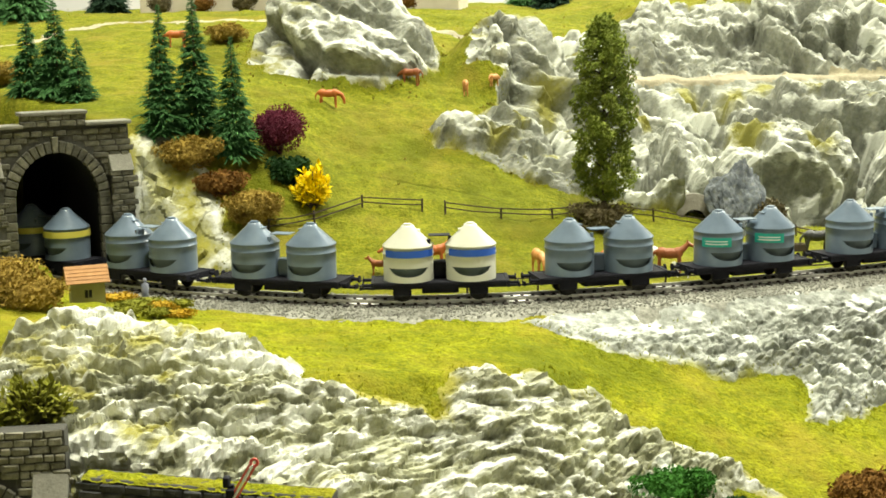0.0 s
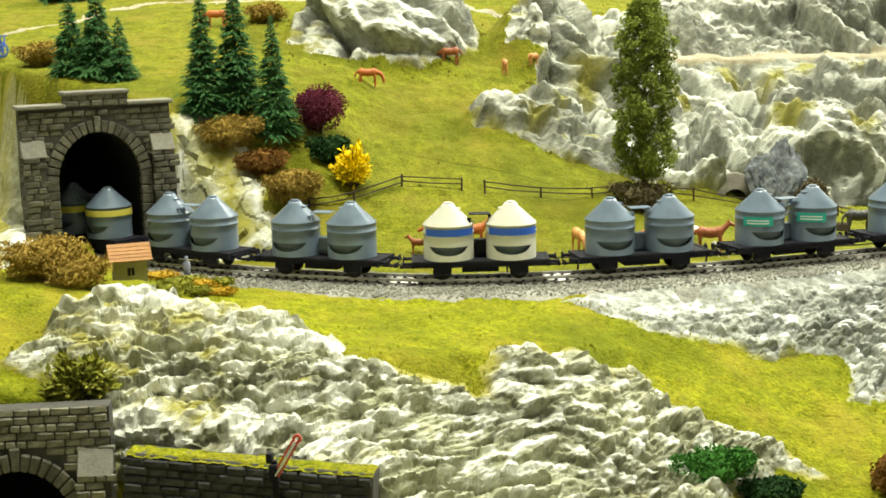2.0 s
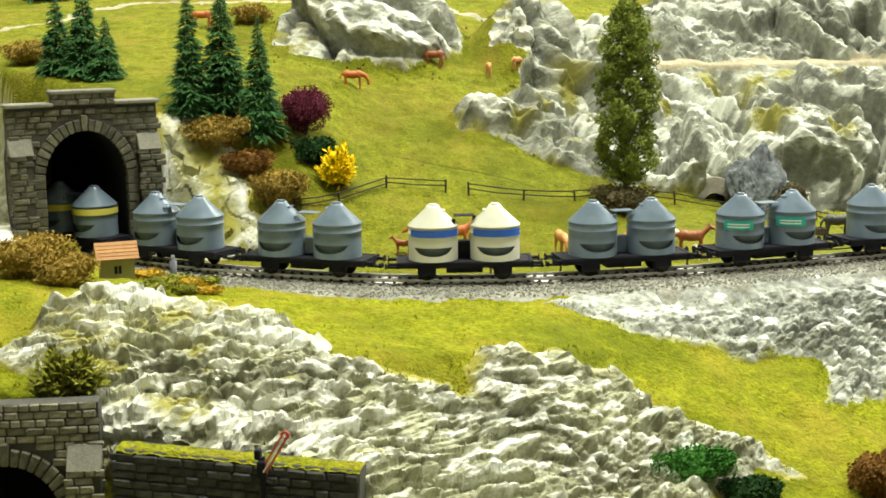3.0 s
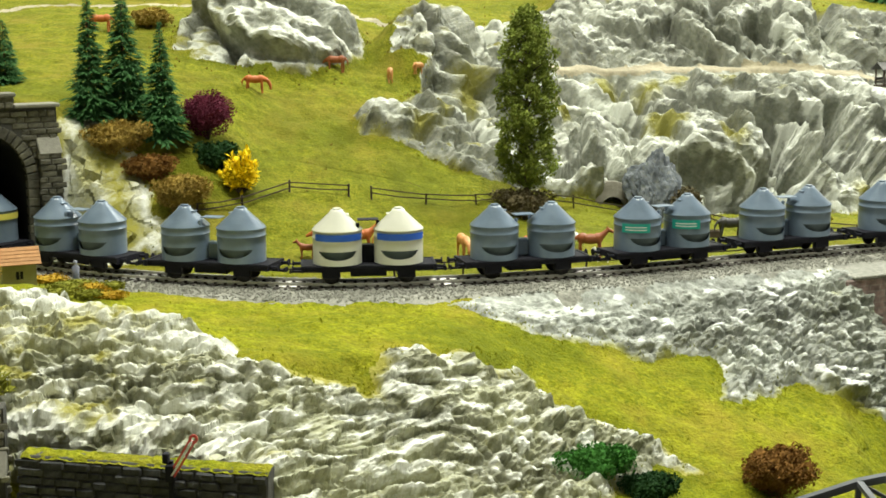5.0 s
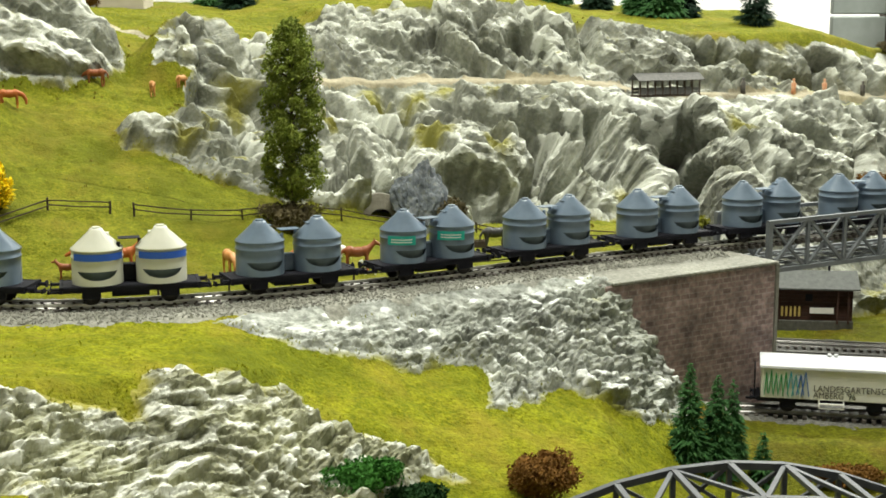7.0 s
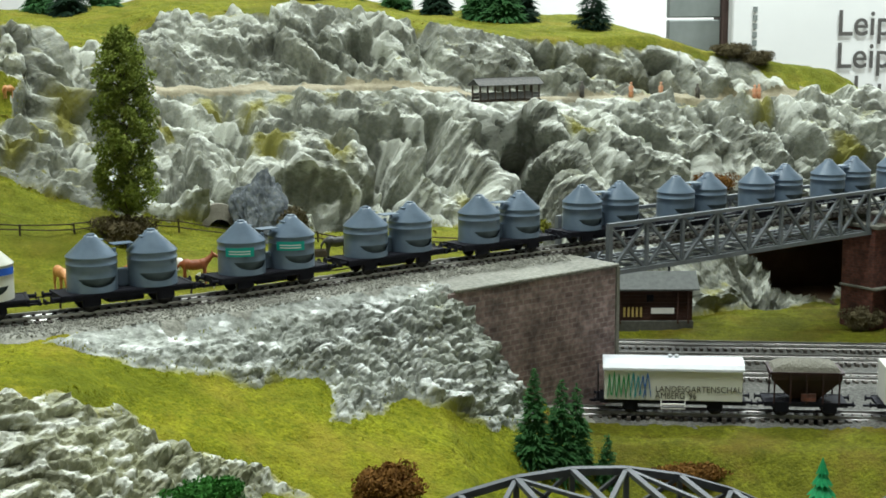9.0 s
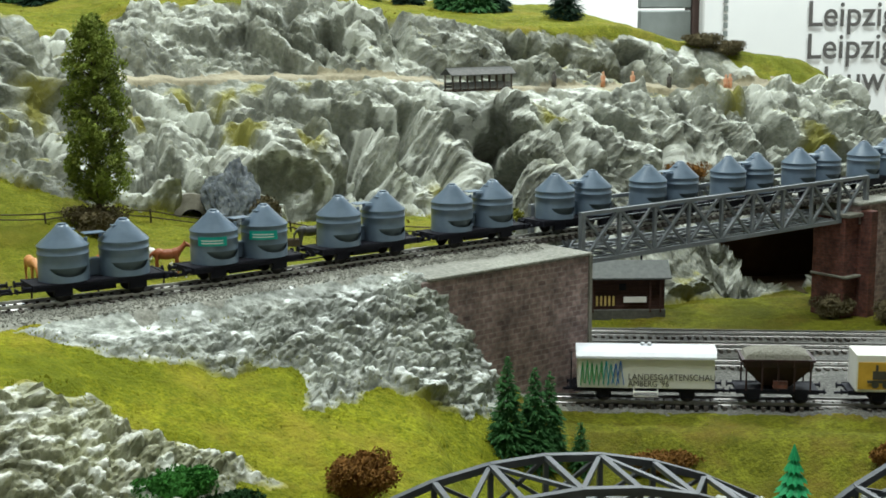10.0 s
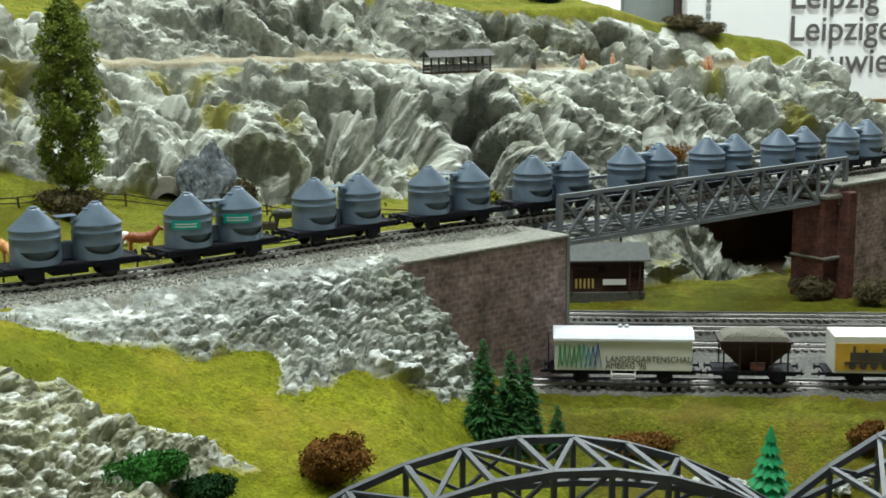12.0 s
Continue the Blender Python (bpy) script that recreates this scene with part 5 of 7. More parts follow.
# ---- plants ----
M["fir"] = surface("fir_needles", [(0.02, 0.062, 0.018), (0.042, 0.115, 0.034), (0.075, 0.165, 0.05)], 0.004, 0.9, spec=0.15)
M["fir_dark"] = surface("dark_fir_needles", [(0.008, 0.022, 0.012), (0.018, 0.04, 0.02)], 0.004, 0.9, spec=0.15)
M["fir_bright"] = surface("bright_fir_plastic", [(0.02, 0.25, 0.08), (0.035, 0.36, 0.13)], 0.006, 0.6)
M["bark"] = surface("bark", [(0.05, 0.035, 0.02), (0.10, 0.075, 0.05)], 0.003, 0.95, 0.0004, 0.002)
M["leaf"] = surface("poplar_leaf", [(0.085, 0.12, 0.014), (0.19, 0.24, 0.035), (0.33, 0.37, 0.09)], 0.006, 0.9, spec=0.2)
M["leaf_dark"] = surface("dark_leaf", [(0.012, 0.04, 0.012), (0.03, 0.075, 0.02)], 0.005, 0.9, spec=0.15)
M["leaf_green"] = surface("green_foam", [(0.03, 0.11, 0.015), (0.06, 0.19, 0.03)], 0.005, 0.9, spec=0.15)
M["leaf_olive"] = surface("olive_foam", [(0.12, 0.13, 0.015), (0.25, 0.25, 0.03)], 0.005, 0.9, spec=0.15)
M["leaf_brown"] = surface("brown_foam", [(0.16, 0.105, 0.02), (0.31, 0.215, 0.046), (0.42, 0.31, 0.085)], 0.005, 0.95, spec=0.1)
M["leaf_rust"] = surface("rust_foam", [(0.11, 0.055, 0.014), (0.23, 0.115, 0.028)], 0.005, 0.95, spec=0.1)
M["leaf_grey"] = surface("grey_brown_foam", [(0.075, 0.062, 0.032), (0.165, 0.138, 0.075)], 0.005, 0.95, spec=0.1)
M["leaf_purple"] = surface("purple_foam", [(0.065, 0.010, 0.022), (0.15, 0.026, 0.05)], 0.004, 0.9, spec=0.15)
M["leaf_yellow"] = surface("yellow_foam", [(0.84, 0.60, 0.006), (0.92, 0.74, 0.015)], 0.006, 0.85, spec=0.2)


def spray(bm, p, d, length, width, droop):
    """A needle twig: a narrow folded blade."""
    d = d.normalized()
    s = d.cross(Vector((0, 0, 1))).normalized()
    tip = p + d * length - Vector((0, 0, droop))
    mid = p + d * length * 0.5 - Vector((0, 0, droop * 0.35))
    a, b, c, e = bm.verts.new(p), bm.verts.new(mid + s * width), bm.verts.new(tip), bm.verts.new(mid - s * width)
    f = bm.verts.new(mid + Vector((0, 0, width * 0.7)))
    for q in ((a, b, f), (b, c, f), (c, e, f), (e, a, f)):
        bm.faces.new(q)


def conifer(x, y, height, radius, seed, material="fir", label="green model fir tree with drooping bristle branches", z=None, thin=1.0):
    r = random.Random(seed)
    z = on_ground(x, y) - 0.001 if z is None else z
    radius *= 1.22
    t = thing("fir_tree", label, "tree", Matrix.Translation((x, y, z)) @ Matrix.Rotation(r.uniform(0, 6), 4, "Z"))
    bm = bmesh.new()
    rod(bm, (0, 0, 0), (0, 0, height * 0.97), height * 0.016, height * 0.004, 7)
    part("trunk", bm, M["bark"], t)
    bm = bmesh.new()
    tiers = int(height / 0.0021)
    for k in range(tiers):
        f = k / tiers
        h = height * (0.06 + 0.93 * f)
        reach = radius * (1 - f) ** 0.85 * r.uniform(0.75, 1.12) + 0.0012
        for j in range(int(10 + 12 * (1 - f))):
            a = r.uniform(0, 2 * math.pi)
            d = Vector((math.cos(a), math.sin(a), r.uniform(-0.25, 0.25)))
            q = reach * r.uniform(0.6, 1.1)
            spray(bm, Vector((0, 0, h + r.uniform(-0.001, 0.001))), d, q, (0.0005 + q * 0.052) * thin, q * r.uniform(0.05, 0.35))
            for side in (-1, 1):
                base_p = Vector((0, 0, h)) + d * q * r.uniform(0.35, 0.6) - Vector((0, 0, q * 0.08))
                d2 = Vector((math.cos(a + side * 0.6), math.sin(a + side * 0.6), -0.15))
                spray(bm, base_p, d2, q * 0.45, (0.0005 + q * 0.04) * thin, q * 0.08)
    part("crown", bm, M[material], t)
    return t


def leaves_in(bm, c, rx, ry, rz, count, leaf, r, hollow=0.45, top_bias=0.0):
    for _ in range(count):
        while True:
            p = Vector((r.uniform(-1, 1), r.uniform(-1, 1), r.uniform(-1, 1)))
            k = p.length
            if hollow < k < 1 + 0.18 * noise.noise(p * 3 + Vector((c[0] * 90, c[1] * 90, c[2] * 50))) + 0.25 * noise.noise(p * 1.7 + Vector((c[1] * 70, c[0] * 70, 3))):
                break
        q = Vector((c[0] + p.x * rx, c[1] + p.y * ry, c[2] + p.z * rz))
        u = Vector((r.gauss(0, 1), r.gauss(0, 1), r.gauss(0, 1))).normalized()
        v = u.orthogonal().normalized()
        w = u.cross(v)
        s = leaf * r.uniform(0.6, 1.35)
        vs = [bm.verts.new(q + v * s), bm.verts.new(q + w * s * 0.6), bm.verts.new(q - v * s), bm.verts.new(q - w * s * 0.6 + u * s * 0.4)]
        bm.faces.new(vs[:3])
        bm.faces.new((vs[0], vs[2], vs[3]))


def shrub(name, x, y, rx, ry, rz, material, label, seed, count=1500, leaf=0.0011, z=None, stems=4, lift=0.75, clumps=9):
    """A foam bush: short stems, a knotty inner body and a skin of many small flakes."""
    r = random.Random(seed)
    z = on_ground(x, y) if z is None else z
    t = thing(name, label, "bush", Matrix.Translation((x, y, z)))
    bm = bmesh.new()
    for k in range(stems):
        a = 2 * math.pi * k / stems + r.uniform(0, 1)
        rod(bm, (0, 0, -0.001), (math.cos(a) * rx * 0.4, math.sin(a) * ry * 0.4, rz * lift), 0.0009, 0.0004, 5)
    part("stems", bm, M["bark"], t)
    bm = bmesh.new()
    blob(bm, (0, 0, rz * lift), 1, seed, level=3, rough=0.5)
    for v in bm.verts:
        q = v.co - Vector((0, 0, rz * lift))
        v.co = Vector((q.x * rx * 0.66, q.y * ry * 0.66, q.z * rz * 0.80 + rz * lift))
    leaves_in(bm, (0, 0, rz * lift), rx * 0.88, ry * 0.88, rz * 0.90, count, leaf, r, 0.6)
    for k in range(clumps):
        a, e = r.uniform(0, 6.28), r.uniform(-0.2, 0.9)
        leaves_in(bm, (math.cos(a) * rx * 0.82, math.sin(a) * ry * 0.82, rz * (lift + e * 0.55)), rx * 0.42, ry * 0.42, rz * 0.40, count // 8, leaf, r, 0.2)
    part("foliage", bm, M[material], t)
    return t


# firs above the tunnel and beside it
for x, y, h, r, s in ((-0.472, 1.127, 0.068, 0.018, 1), (-0.447, 1.124, 0.080, 0.020, 2), (-0.425, 1.113, 0.052, 0.015, 3),
                      (-0.341, 1.066, 0.104, 0.019, 4), (-0.320, 1.084, 0.108, 0.021, 5), (-0.288, 1.074, 0.094, 0.019, 6)):
    conifer(x, y, h, r, s)
# firs at the foot of the abutment
for x, y, h, r, s in ((0.256, 0.893, 0.070, 0.016, 11), (0.277, 0.900, 0.070, 0.017, 12), (0.290, 0.908, 0.066, 0.014, 13), (0.313, 0.910, 0.037, 0.011, 14)):
    conifer(x, y, h, r, s, "fir", "slender dark green model fir tree beside the yard")
bright = thing("toy_fir", "bright green moulded plastic fir tree on the slope", "tree", Matrix.Translation((0.440, 0.842, on_ground(0.440, 0.842) - 0.003)) @ Matrix.Scale(1.2, 4))
bm = bmesh.new()
rod(bm, (0, 0, -0.002), (0, 0, 0.012), 0.0018, 0.0015, 8)
part("trunk", bm, M["bark"], bright)
bm = bmesh.new()
for k in range(6):
    z0, r0 = 0.006 + k * 0.0062, 0.0155 * (1 - k / 6.6)
    n = 11
    ring = [bm.verts.new((r0 * (1.0 if j % 2 else 0.72) * math.cos(math.pi * j / n + k), r0 * (1.0 if j % 2 else 0.72) * math.sin(math.pi * j / n + k), z0 + (0 if j % 2 else 0.0015))) for j in range(2 * n)]
    tip = bm.verts.new((0, 0, z0 + 0.0105))
    low = bm.verts.new((0, 0, z0 + 0.003))
    for j in range(2 * n):
        bm.faces.new((ring[j], ring[(j + 1) % (2 * n)], tip))
        bm.faces.new((ring[(j + 1) % (2 * n)], ring[j], low))
part("crown", bm, M["fir_bright"], bright)

# the tall poplar in the meadow
px, py = -0.008, 1.128
poplar = thing("poplar_tree", "tall narrow leafy tree with olive foliage and a thin trunk", "tree", Matrix.Translation((px, py, on_ground(px, py) - 0.001)))
bm = bmesh.new()
rod(bm, (0, 0, 0), (0.001, 0, 0.055), 0.0026, 0.0019, 9)
rod(bm, (0.001, 0, 0.055), (-0.001, 0, 0.150), 0.0019, 0.0005, 7)
part("trunk", bm, M["bark"], poplar)
r = random.Random(5)


def crown_reach(h):
    """Half-width of the tall crown at the height h: round top, full flanks, drawn in at the foot."""
    f = min(1.0, max(0.0, (h - 0.024) / 0.142))
    return 0.0262 * min(1.0, 0.50 + f / 0.22) * min(1.0, ((1 - f) / 0.26) ** 0.55 + 0.06) * (0.94 + 0.06 * math.sin(17 * f))


bm = bmesh.new()
for k in range(44):
    h = 0.022 + k * 0.0029
    a = r.uniform(0, 6.28)
    q = crown_reach(h + 0.008) * 0.75
    bm = bmesh.new()
    rod(bm, (0, 0, h), (math.cos(a) * q, math.sin(a) * q, h + 0.010), 0.0008, 0.0003, 4)
    part("limb", bm, M["bark"], poplar)
bm = bmesh.new()
for k in range(175):
    h = 0.026 + (k + r.random()) / 175 * 0.138
    reach = crown_reach(h)
    a = k * 2.399963 + r.uniform(-0.4, 0.4)
    d = max(0.0, reach - 0.0052) * (1.0 if k % 4 else r.uniform(0.1, 0.6)) * r.uniform(0.82, 1.10)
    size = r.uniform(0.0050, 0.0085)
    leaves_in(bm, (math.cos(a) * d, math.sin(a) * d, h), size, size, size * 0.72, 150, 0.0012, r, 0.25)
part("crown", bm, M["leaf"], poplar)
shrub("bush", -0.010, 1.116, 0.0225, 0.014, 0.0150, "leaf_grey", "dark brown scrub round the foot of the tall tree", 31)

# bushes beside the tunnel
shrub("bush", -0.319, 1.050, 0.024, 0.014, 0.0145, "leaf_brown", "long brown autumn bush on the bank above the rock", 32, 2200)
shrub("bush", -0.292, 1.044, 0.020, 0.013, 0.0115, "leaf_rust", "dark rusty bush on the bank", 33)
shrub("bush", -0.264, 1.028, 0.0215, 0.017, 0.0165, "leaf_brown", "round brown autumn bush beside the fence", 34, 2200)
shrub("bush", -0.248, 1.073, 0.016, 0.012, 0.012, "leaf_dark", "dark green bush under the purple tree", 35, 900, 0.0016)
shrub("purple_tree", -0.259, 1.098, 0.0225, 0.020, 0.0205, "leaf_purple", "round dark purple beech in front of the firs", 37, 3000, 0.0009, lift=1.05, clumps=5)


def twig_bush(name, x, y, rx, ry, rz, material, label, seed, twigs=70, leaf=0.0016):
    """A bristly bush: stiff twigs fanning out from the foot, each set with short narrow leaves."""
    r = random.Random(seed)
    t = thing(name, label, "bush", Matrix.Translation((x, y, on_ground(x, y) - 0.0005)))
    stems, tips = bmesh.new(), bmesh.new()
    for k in range(twigs):
        a, e = r.uniform(0, 6.283), r.uniform(0.15, 1.0)
        end = Vector((math.cos(a) * rx * math.sqrt(1 - e * e * 0.9), math.sin(a) * ry * math.sqrt(1 - e * e * 0.9), rz * (0.35 + 1.35 * e))) * r.uniform(0.72, 1.08)
        rod(stems, (0, 0, 0), end, 0.0006, 0.0003, 4)
        for j in range(16):
            p = end * (0.42 + 0.58 * j / 15)
            d = end.normalized() + Vector((r.gauss(0, 0.6), r.gauss(0, 0.6), r.gauss(0, 0.5)))
            spray(tips, p, d, leaf * r.uniform(1.0, 2.2), leaf * 0.42, 0.0)
    part("stems", stems, M["bark"], t)
    part("foliage", tips, M[material], t)
    return t


twig_bush("forsythia", -0.226, 1.062, 0.0145, 0.011, 0.0195, "leaf_yellow", "bright yellow flowering bush on the meadow", 38, 90, 0.0034)
shrub("bush", -0.375, 0.835, 0.026, 0.020, 0.018, "leaf_brown", "brown foam bush beside the track", 39, 2200)
shrub("bush", -0.345, 0.822, 0.017, 0.015, 0.013, "leaf_brown", "smaller brown foam bush in front of the tunnel", 40)
shrub("bush", -0.400, 0.775, 0.022, 0.018, 0.016, "leaf_brown", "brown foam bush on the grass", 41)
twig_bush("bush", -0.285, 0.676, 0.0190, 0.013, 0.0135, "leaf_olive", "spiky olive green shrub above the lower tunnel", 42, 90, 0.0034)
shrub("bush", -0.516, 1.166, 0.021, 0.014, 0.012, "leaf_brown", "brown scrub on the hill above the tunnel", 43)
shrub("bush", -0.367, 1.345, 0.018, 0.014, 0.012, "leaf_brown", "round brown bush near the rock outcrop", 44)
shrub("bush", 0.126, 1.182, 0.012, 0.010, 0.019, "leaf_grey", "upright grey brown bush beside the dark rock", 45)
shrub("bush", 0.320, 1.146, 0.016, 0.012, 0.014, "leaf_olive", "yellow green bush in front of the bridge", 46, 1300, 0.0014, clumps=8)
shrub("bush", 0.136, 0.778, 0.021, 0.016, 0.016, "leaf_rust", "round rusty brown bush on the lower slope", 47, 2200)
shrub("bush", 0.032, 0.748, 0.019, 0.014, 0.012, "leaf_green", "bright green low bush at the rock's foot", 48, 1700)
shrub("bush", 0.062, 0.745, 0.015, 0.012, 0.009, "leaf_dark", "dark green low bush at the rock's foot", 49)
shrub("bush", 0.373, 0.905, 0.026, 0.010, 0.009, "leaf_rust", "flat rusty scrub on the railway bank", 50)
shrub("bush", 0.523, 0.862, 0.012, 0.010, 0.013, "leaf_rust", "rusty scrub on the railway bank", 51)
shrub("bush", 0.288, 0.958, 0.010, 0.008, 0.008, "leaf_brown", "small tan scrub at the abutment's foot", 52)
shrub("bush", 0.684, 1.250, 0.020, 0.012, 0.015, "leaf_grey", "dark scrub at the foot of the brick pier", 53)
shrub("bush", 0.728, 1.215, 0.020, 0.012, 0.016, "leaf_grey", "dark scrub beside the far abutment", 54)
shrub("bush", 0.600, 1.435, 0.030, 0.015, 0.014, "leaf_rust", "rusty scrub on the rock behind the bridge", 55)
shrub("bush", 0.712, 1.655, 0.024, 0.014, 0.011, "leaf_grey", "brown heather on the crest", 56)
shrub("bush", 0.745, 1.650, 0.022, 0.014, 0.011, "leaf_grey", "brown heather on the crest", 57)

# far trees along the crest
far = random.Random(77)
for k, (x, y, h) in enumerate(((-0.115, 1.80, 0.05), (-0.08, 1.76, 0.055), (-0.04, 1.82, 0.05), (0.16, 1.86, 0.055), (0.205, 1.80, 0.06), (0.27, 1.86, 0.05), (0.33, 1.85, 0.05),
                               (0.385, 1.86, 0.055), (0.43, 1.80, 0.06), (0.455, 1.78, 0.065), (0.485, 1.80, 0.06), (-0.70, 1.62, 0.07), (-0.66, 1.56, 0.07), (-0.60, 1.66, 0.06))):
    conifer(x, y, h * 1.3, h * 0.44, 60 + k, "fir_dark" if k % 3 == 1 else "fir", "dark green fir on the crest of the hill", thin=1.5, z=on_ground(min(x, 1.0), min(y, 2.2)) - 0.002)
conifer(0.555, 1.72, 0.075, 0.026, 90, "fir_dark", "black green bristle fir on the rocky crest", thin=0.8)


# ---- fences ----
M["fence"] = surface("fence_wood", [(0.035, 0.025, 0.015), (0.08, 0.06, 0.04)], 0.004, 0.9)


def fence(points, label, seed, post_h=0.0105):
    r = random.Random(seed)
    t = thing("fence", label, "fence", Matrix.Translation((points[0][0], points[0][1], on_ground(*points[0]))))
    o = t.matrix_world.translation
    feet = [Vector((x, y, on_ground(x, y))) - o for x, y in points]
    for p in feet:
        bm = bmesh.new()
        lean = Vector((r.uniform(-0.0008, 0.0008), r.uniform(-0.0008, 0.0008), post_h * r.uniform(0.9, 1.12)))
        bar(bm, p - Vector((0, 0, 0.001)), p + lean, 0.0014)
        part("post", bm, M["fence"], t)
    for a, b in zip(feet, feet[1:]):
        for f in (0.48, 0.88):
            bm = bmesh.new()
            s = Vector((0, 0, -0.0006 * r.uniform(0.3, 1.6)))
            m = (a + b) / 2 + Vector((0, 0, post_h * f)) + s
            bar(bm, a + Vector((0, -0.0008, post_h * f + r.uniform(-0.0006, 0.0006))), m, 0.0008, 0.0009)
            bar(bm, m, b + Vector((0, -0.0008, post_h * f + r.uniform(-0.0006, 0.0006))), 0.0008, 0.0009)
            part("fence_rail", bm, M["fence"], t)
    return t


fence([(-0.252, 0.985), (-0.197, 0.962), (-0.148, 0.957), (-0.098, 0.960), (-0.051, 0.971), (-0.008, 0.984), (0.036, 0.998), (0.080, 1.012), (0.126, 1.036), (0.172, 1.062), (0.219, 1.098), (0.266, 1.132)],
      "long dark wooden rail fence between meadow and track", 1)
fence([(-0.252, 1.025), (-0.222, 1.048), (-0.191, 1.077), (-0.146, 1.086)], "dark wooden rail fence at the back of the meadow", 2)
fence([(-0.128, 1.086), (-0.086, 1.094), (-0.047, 1.107), (-0.022, 1.138), (0.002, 1.168), (0.032, 1.180), (0.080, 1.178), (0.146, 1.176), (0.171, 1.150), (0.222, 1.158), (0.266, 1.140)],
      "dark wooden rail fence along the foot of the rock", 3)

# ---- animals of painted plastic ----
PAINT = {}


def paint(key, a, b):
    PAINT[key] = surface(key, [a, b], 0.006, 0.5)


paint("chestnut_paint", (0.42, 0.10, 0.02), (0.52, 0.15, 0.03))
paint("tan_paint", (0.52, 0.22, 0.06), (0.62, 0.30, 0.10))
paint("brown_paint", (0.25, 0.07, 0.02), (0.33, 0.10, 0.03))
paint("white_paint", (0.78, 0.78, 0.74), (0.84, 0.84, 0.80))
paint("black_paint", (0.03, 0.03, 0.03), (0.06, 0.06, 0.055))


def horse(x, y, heading, color, label, scale=1.0, pose_kind="stand", category="horse figurine"):
    """A moulded plastic horse as one plain mesh; heading in degrees, 0 faces right."""
    bm = bmesh.new()

    def ball(c, rx, ry, rz):
        vs = bmesh.ops.create_icosphere(bm, subdivisions=2, radius=1)["verts"]
        for v in vs:
            v.co = Vector((v.co.x * rx + c[0], v.co.y * ry + c[1], v.co.z * rz + c[2]))
    leg = 0.0095 if pose_kind != "lie" else 0.002
    top = leg + 0.004
    ball((0, 0, top), 0.0085, 0.0034, 0.0040)
    ball((0.0055, 0, top + 0.0004), 0.0042, 0.0034, 0.0042)
    ball((-0.0060, 0, top + 0.0006), 0.0044, 0.0036, 0.0042)
    if pose_kind == "graze":
        neck, head, nose = (0.0125, 0, top - 0.001), (0.0150, 0, top - 0.0055), (0.0155, 0, top - 0.0105)
    else:
        neck, head, nose = (0.0100, 0, top + 0.0038), (0.0128, 0, top + 0.0068), (0.0172, 0, top + 0.0048)
    rod(bm, (0.0065, 0, top + 0.0010), neck, 0.0030, 0.0022, 8)
    rod(bm, neck, head, 0.0022, 0.0016, 8)
    rod(bm, head, nose, 0.0017, 0.0010, 8)
    ball(head, 0.0018, 0.0014, 0.0018)
    for s in (-1, 1):
        rod(bm, (head[0] - 0.0003, s * 0.0008, head[2] + 0.0012), (head[0] - 0.0006, s * 0.0012, head[2] + 0.0034), 0.0006, 0.0002, 5)
    if pose_kind == "lie":
        for s in (-1, 1):
            rod(bm, (0.006, s * 0.002, 0.003), (0.012, s * 0.003, 0.0012), 0.0013, 0.0008, 6)
            rod(bm, (-0.006, s * 0.003, 0.003), (-0.002, s * 0.0045, 0.0010), 0.0014, 0.0008, 6)
    else:
        for k, (lx, s) in enumerate(((0.0062, -1), (0.0072, 1), (-0.0070, -1), (-0.0080, 1))):
            bend = (0.0012, -0.001, -0.0014, 0.0014)[k]
            rod(bm, (lx, s * 0.0018, top), (lx + bend, s * 0.0019, leg * 0.5), 0.0016, 0.0009, 7)
            rod(bm, (lx + bend, s * 0.0019, leg * 0.5), (lx + bend * 0.4, s * 0.0019, 0.0004), 0.0009, 0.0008, 7)
            rod(bm, (lx + bend * 0.4, s * 0.0019, 0.0012), (lx + bend * 0.4 + 0.0004, s * 0.0019, -0.0004), 0.0008, 0.0012, 7)
    rod(bm, (-0.0098, 0, top + 0.0022), (-0.0128, 0, top - 0.0015), 0.0011, 0.0010, 6)
    rod(bm, (-0.0128, 0, top - 0.0015), (-0.0132, 0, top - 0.0065), 0.0010, 0.0004, 6)
    ob = link_mesh("horse_figurine" if "horse" in category else "animal_figurine", bm, PAINT[color], True)
    fuse = ob.modifiers.new("fuse", "REMESH")
    fuse.mode, fuse.voxel_size, fuse.use_smooth_shade = "VOXEL", 0.00055, True
    ob.matrix_world = Matrix.Translation((x, y, on_ground(x, y) + 0.0006)) @ Matrix.Rotation(math.radians(heading), 4, "Z") @ Matrix.Scale(scale, 4)
    return tagged(ob, label, category, "animals on the meadow")


horse(-0.163, 0.985, 170, "brown_paint", "small brown plastic foal beside the mare", 0.62)
horse(-0.146, 0.980, 175, "chestnut_paint", "chestnut plastic horse standing behind the fence", 1.0)
horse(-0.127, 0.998, 8, "chestnut_paint", "chestnut plastic horse trotting with its tail up", 0.98)
horse(-0.105, 1.000, 12, "tan_paint", "tan plastic horse walking behind another", 0.98)
horse(-0.052, 1.002, -70, "tan_paint", "tan plastic horse grazing towards the fence", 0.98, "graze")
horse(0.000, 1.010, -8, "chestnut_paint", "chestnut plastic horse grazing beside the fence", 1.0, "graze")
horse(0.023, 1.058, 185, "white_paint", "white plastic horse lying in the grass", 1.0, "lie")
horse(0.040, 1.026, 5, "brown_paint", "brown plastic horse standing by the fence", 1.0)
horse(0.049, 1.018, 170, "white_paint", "small white plastic foal beside the brown horse", 0.5)
horse(0.153, 1.105, 15, "black_paint", "black plastic horse beside the trough", 1.05)
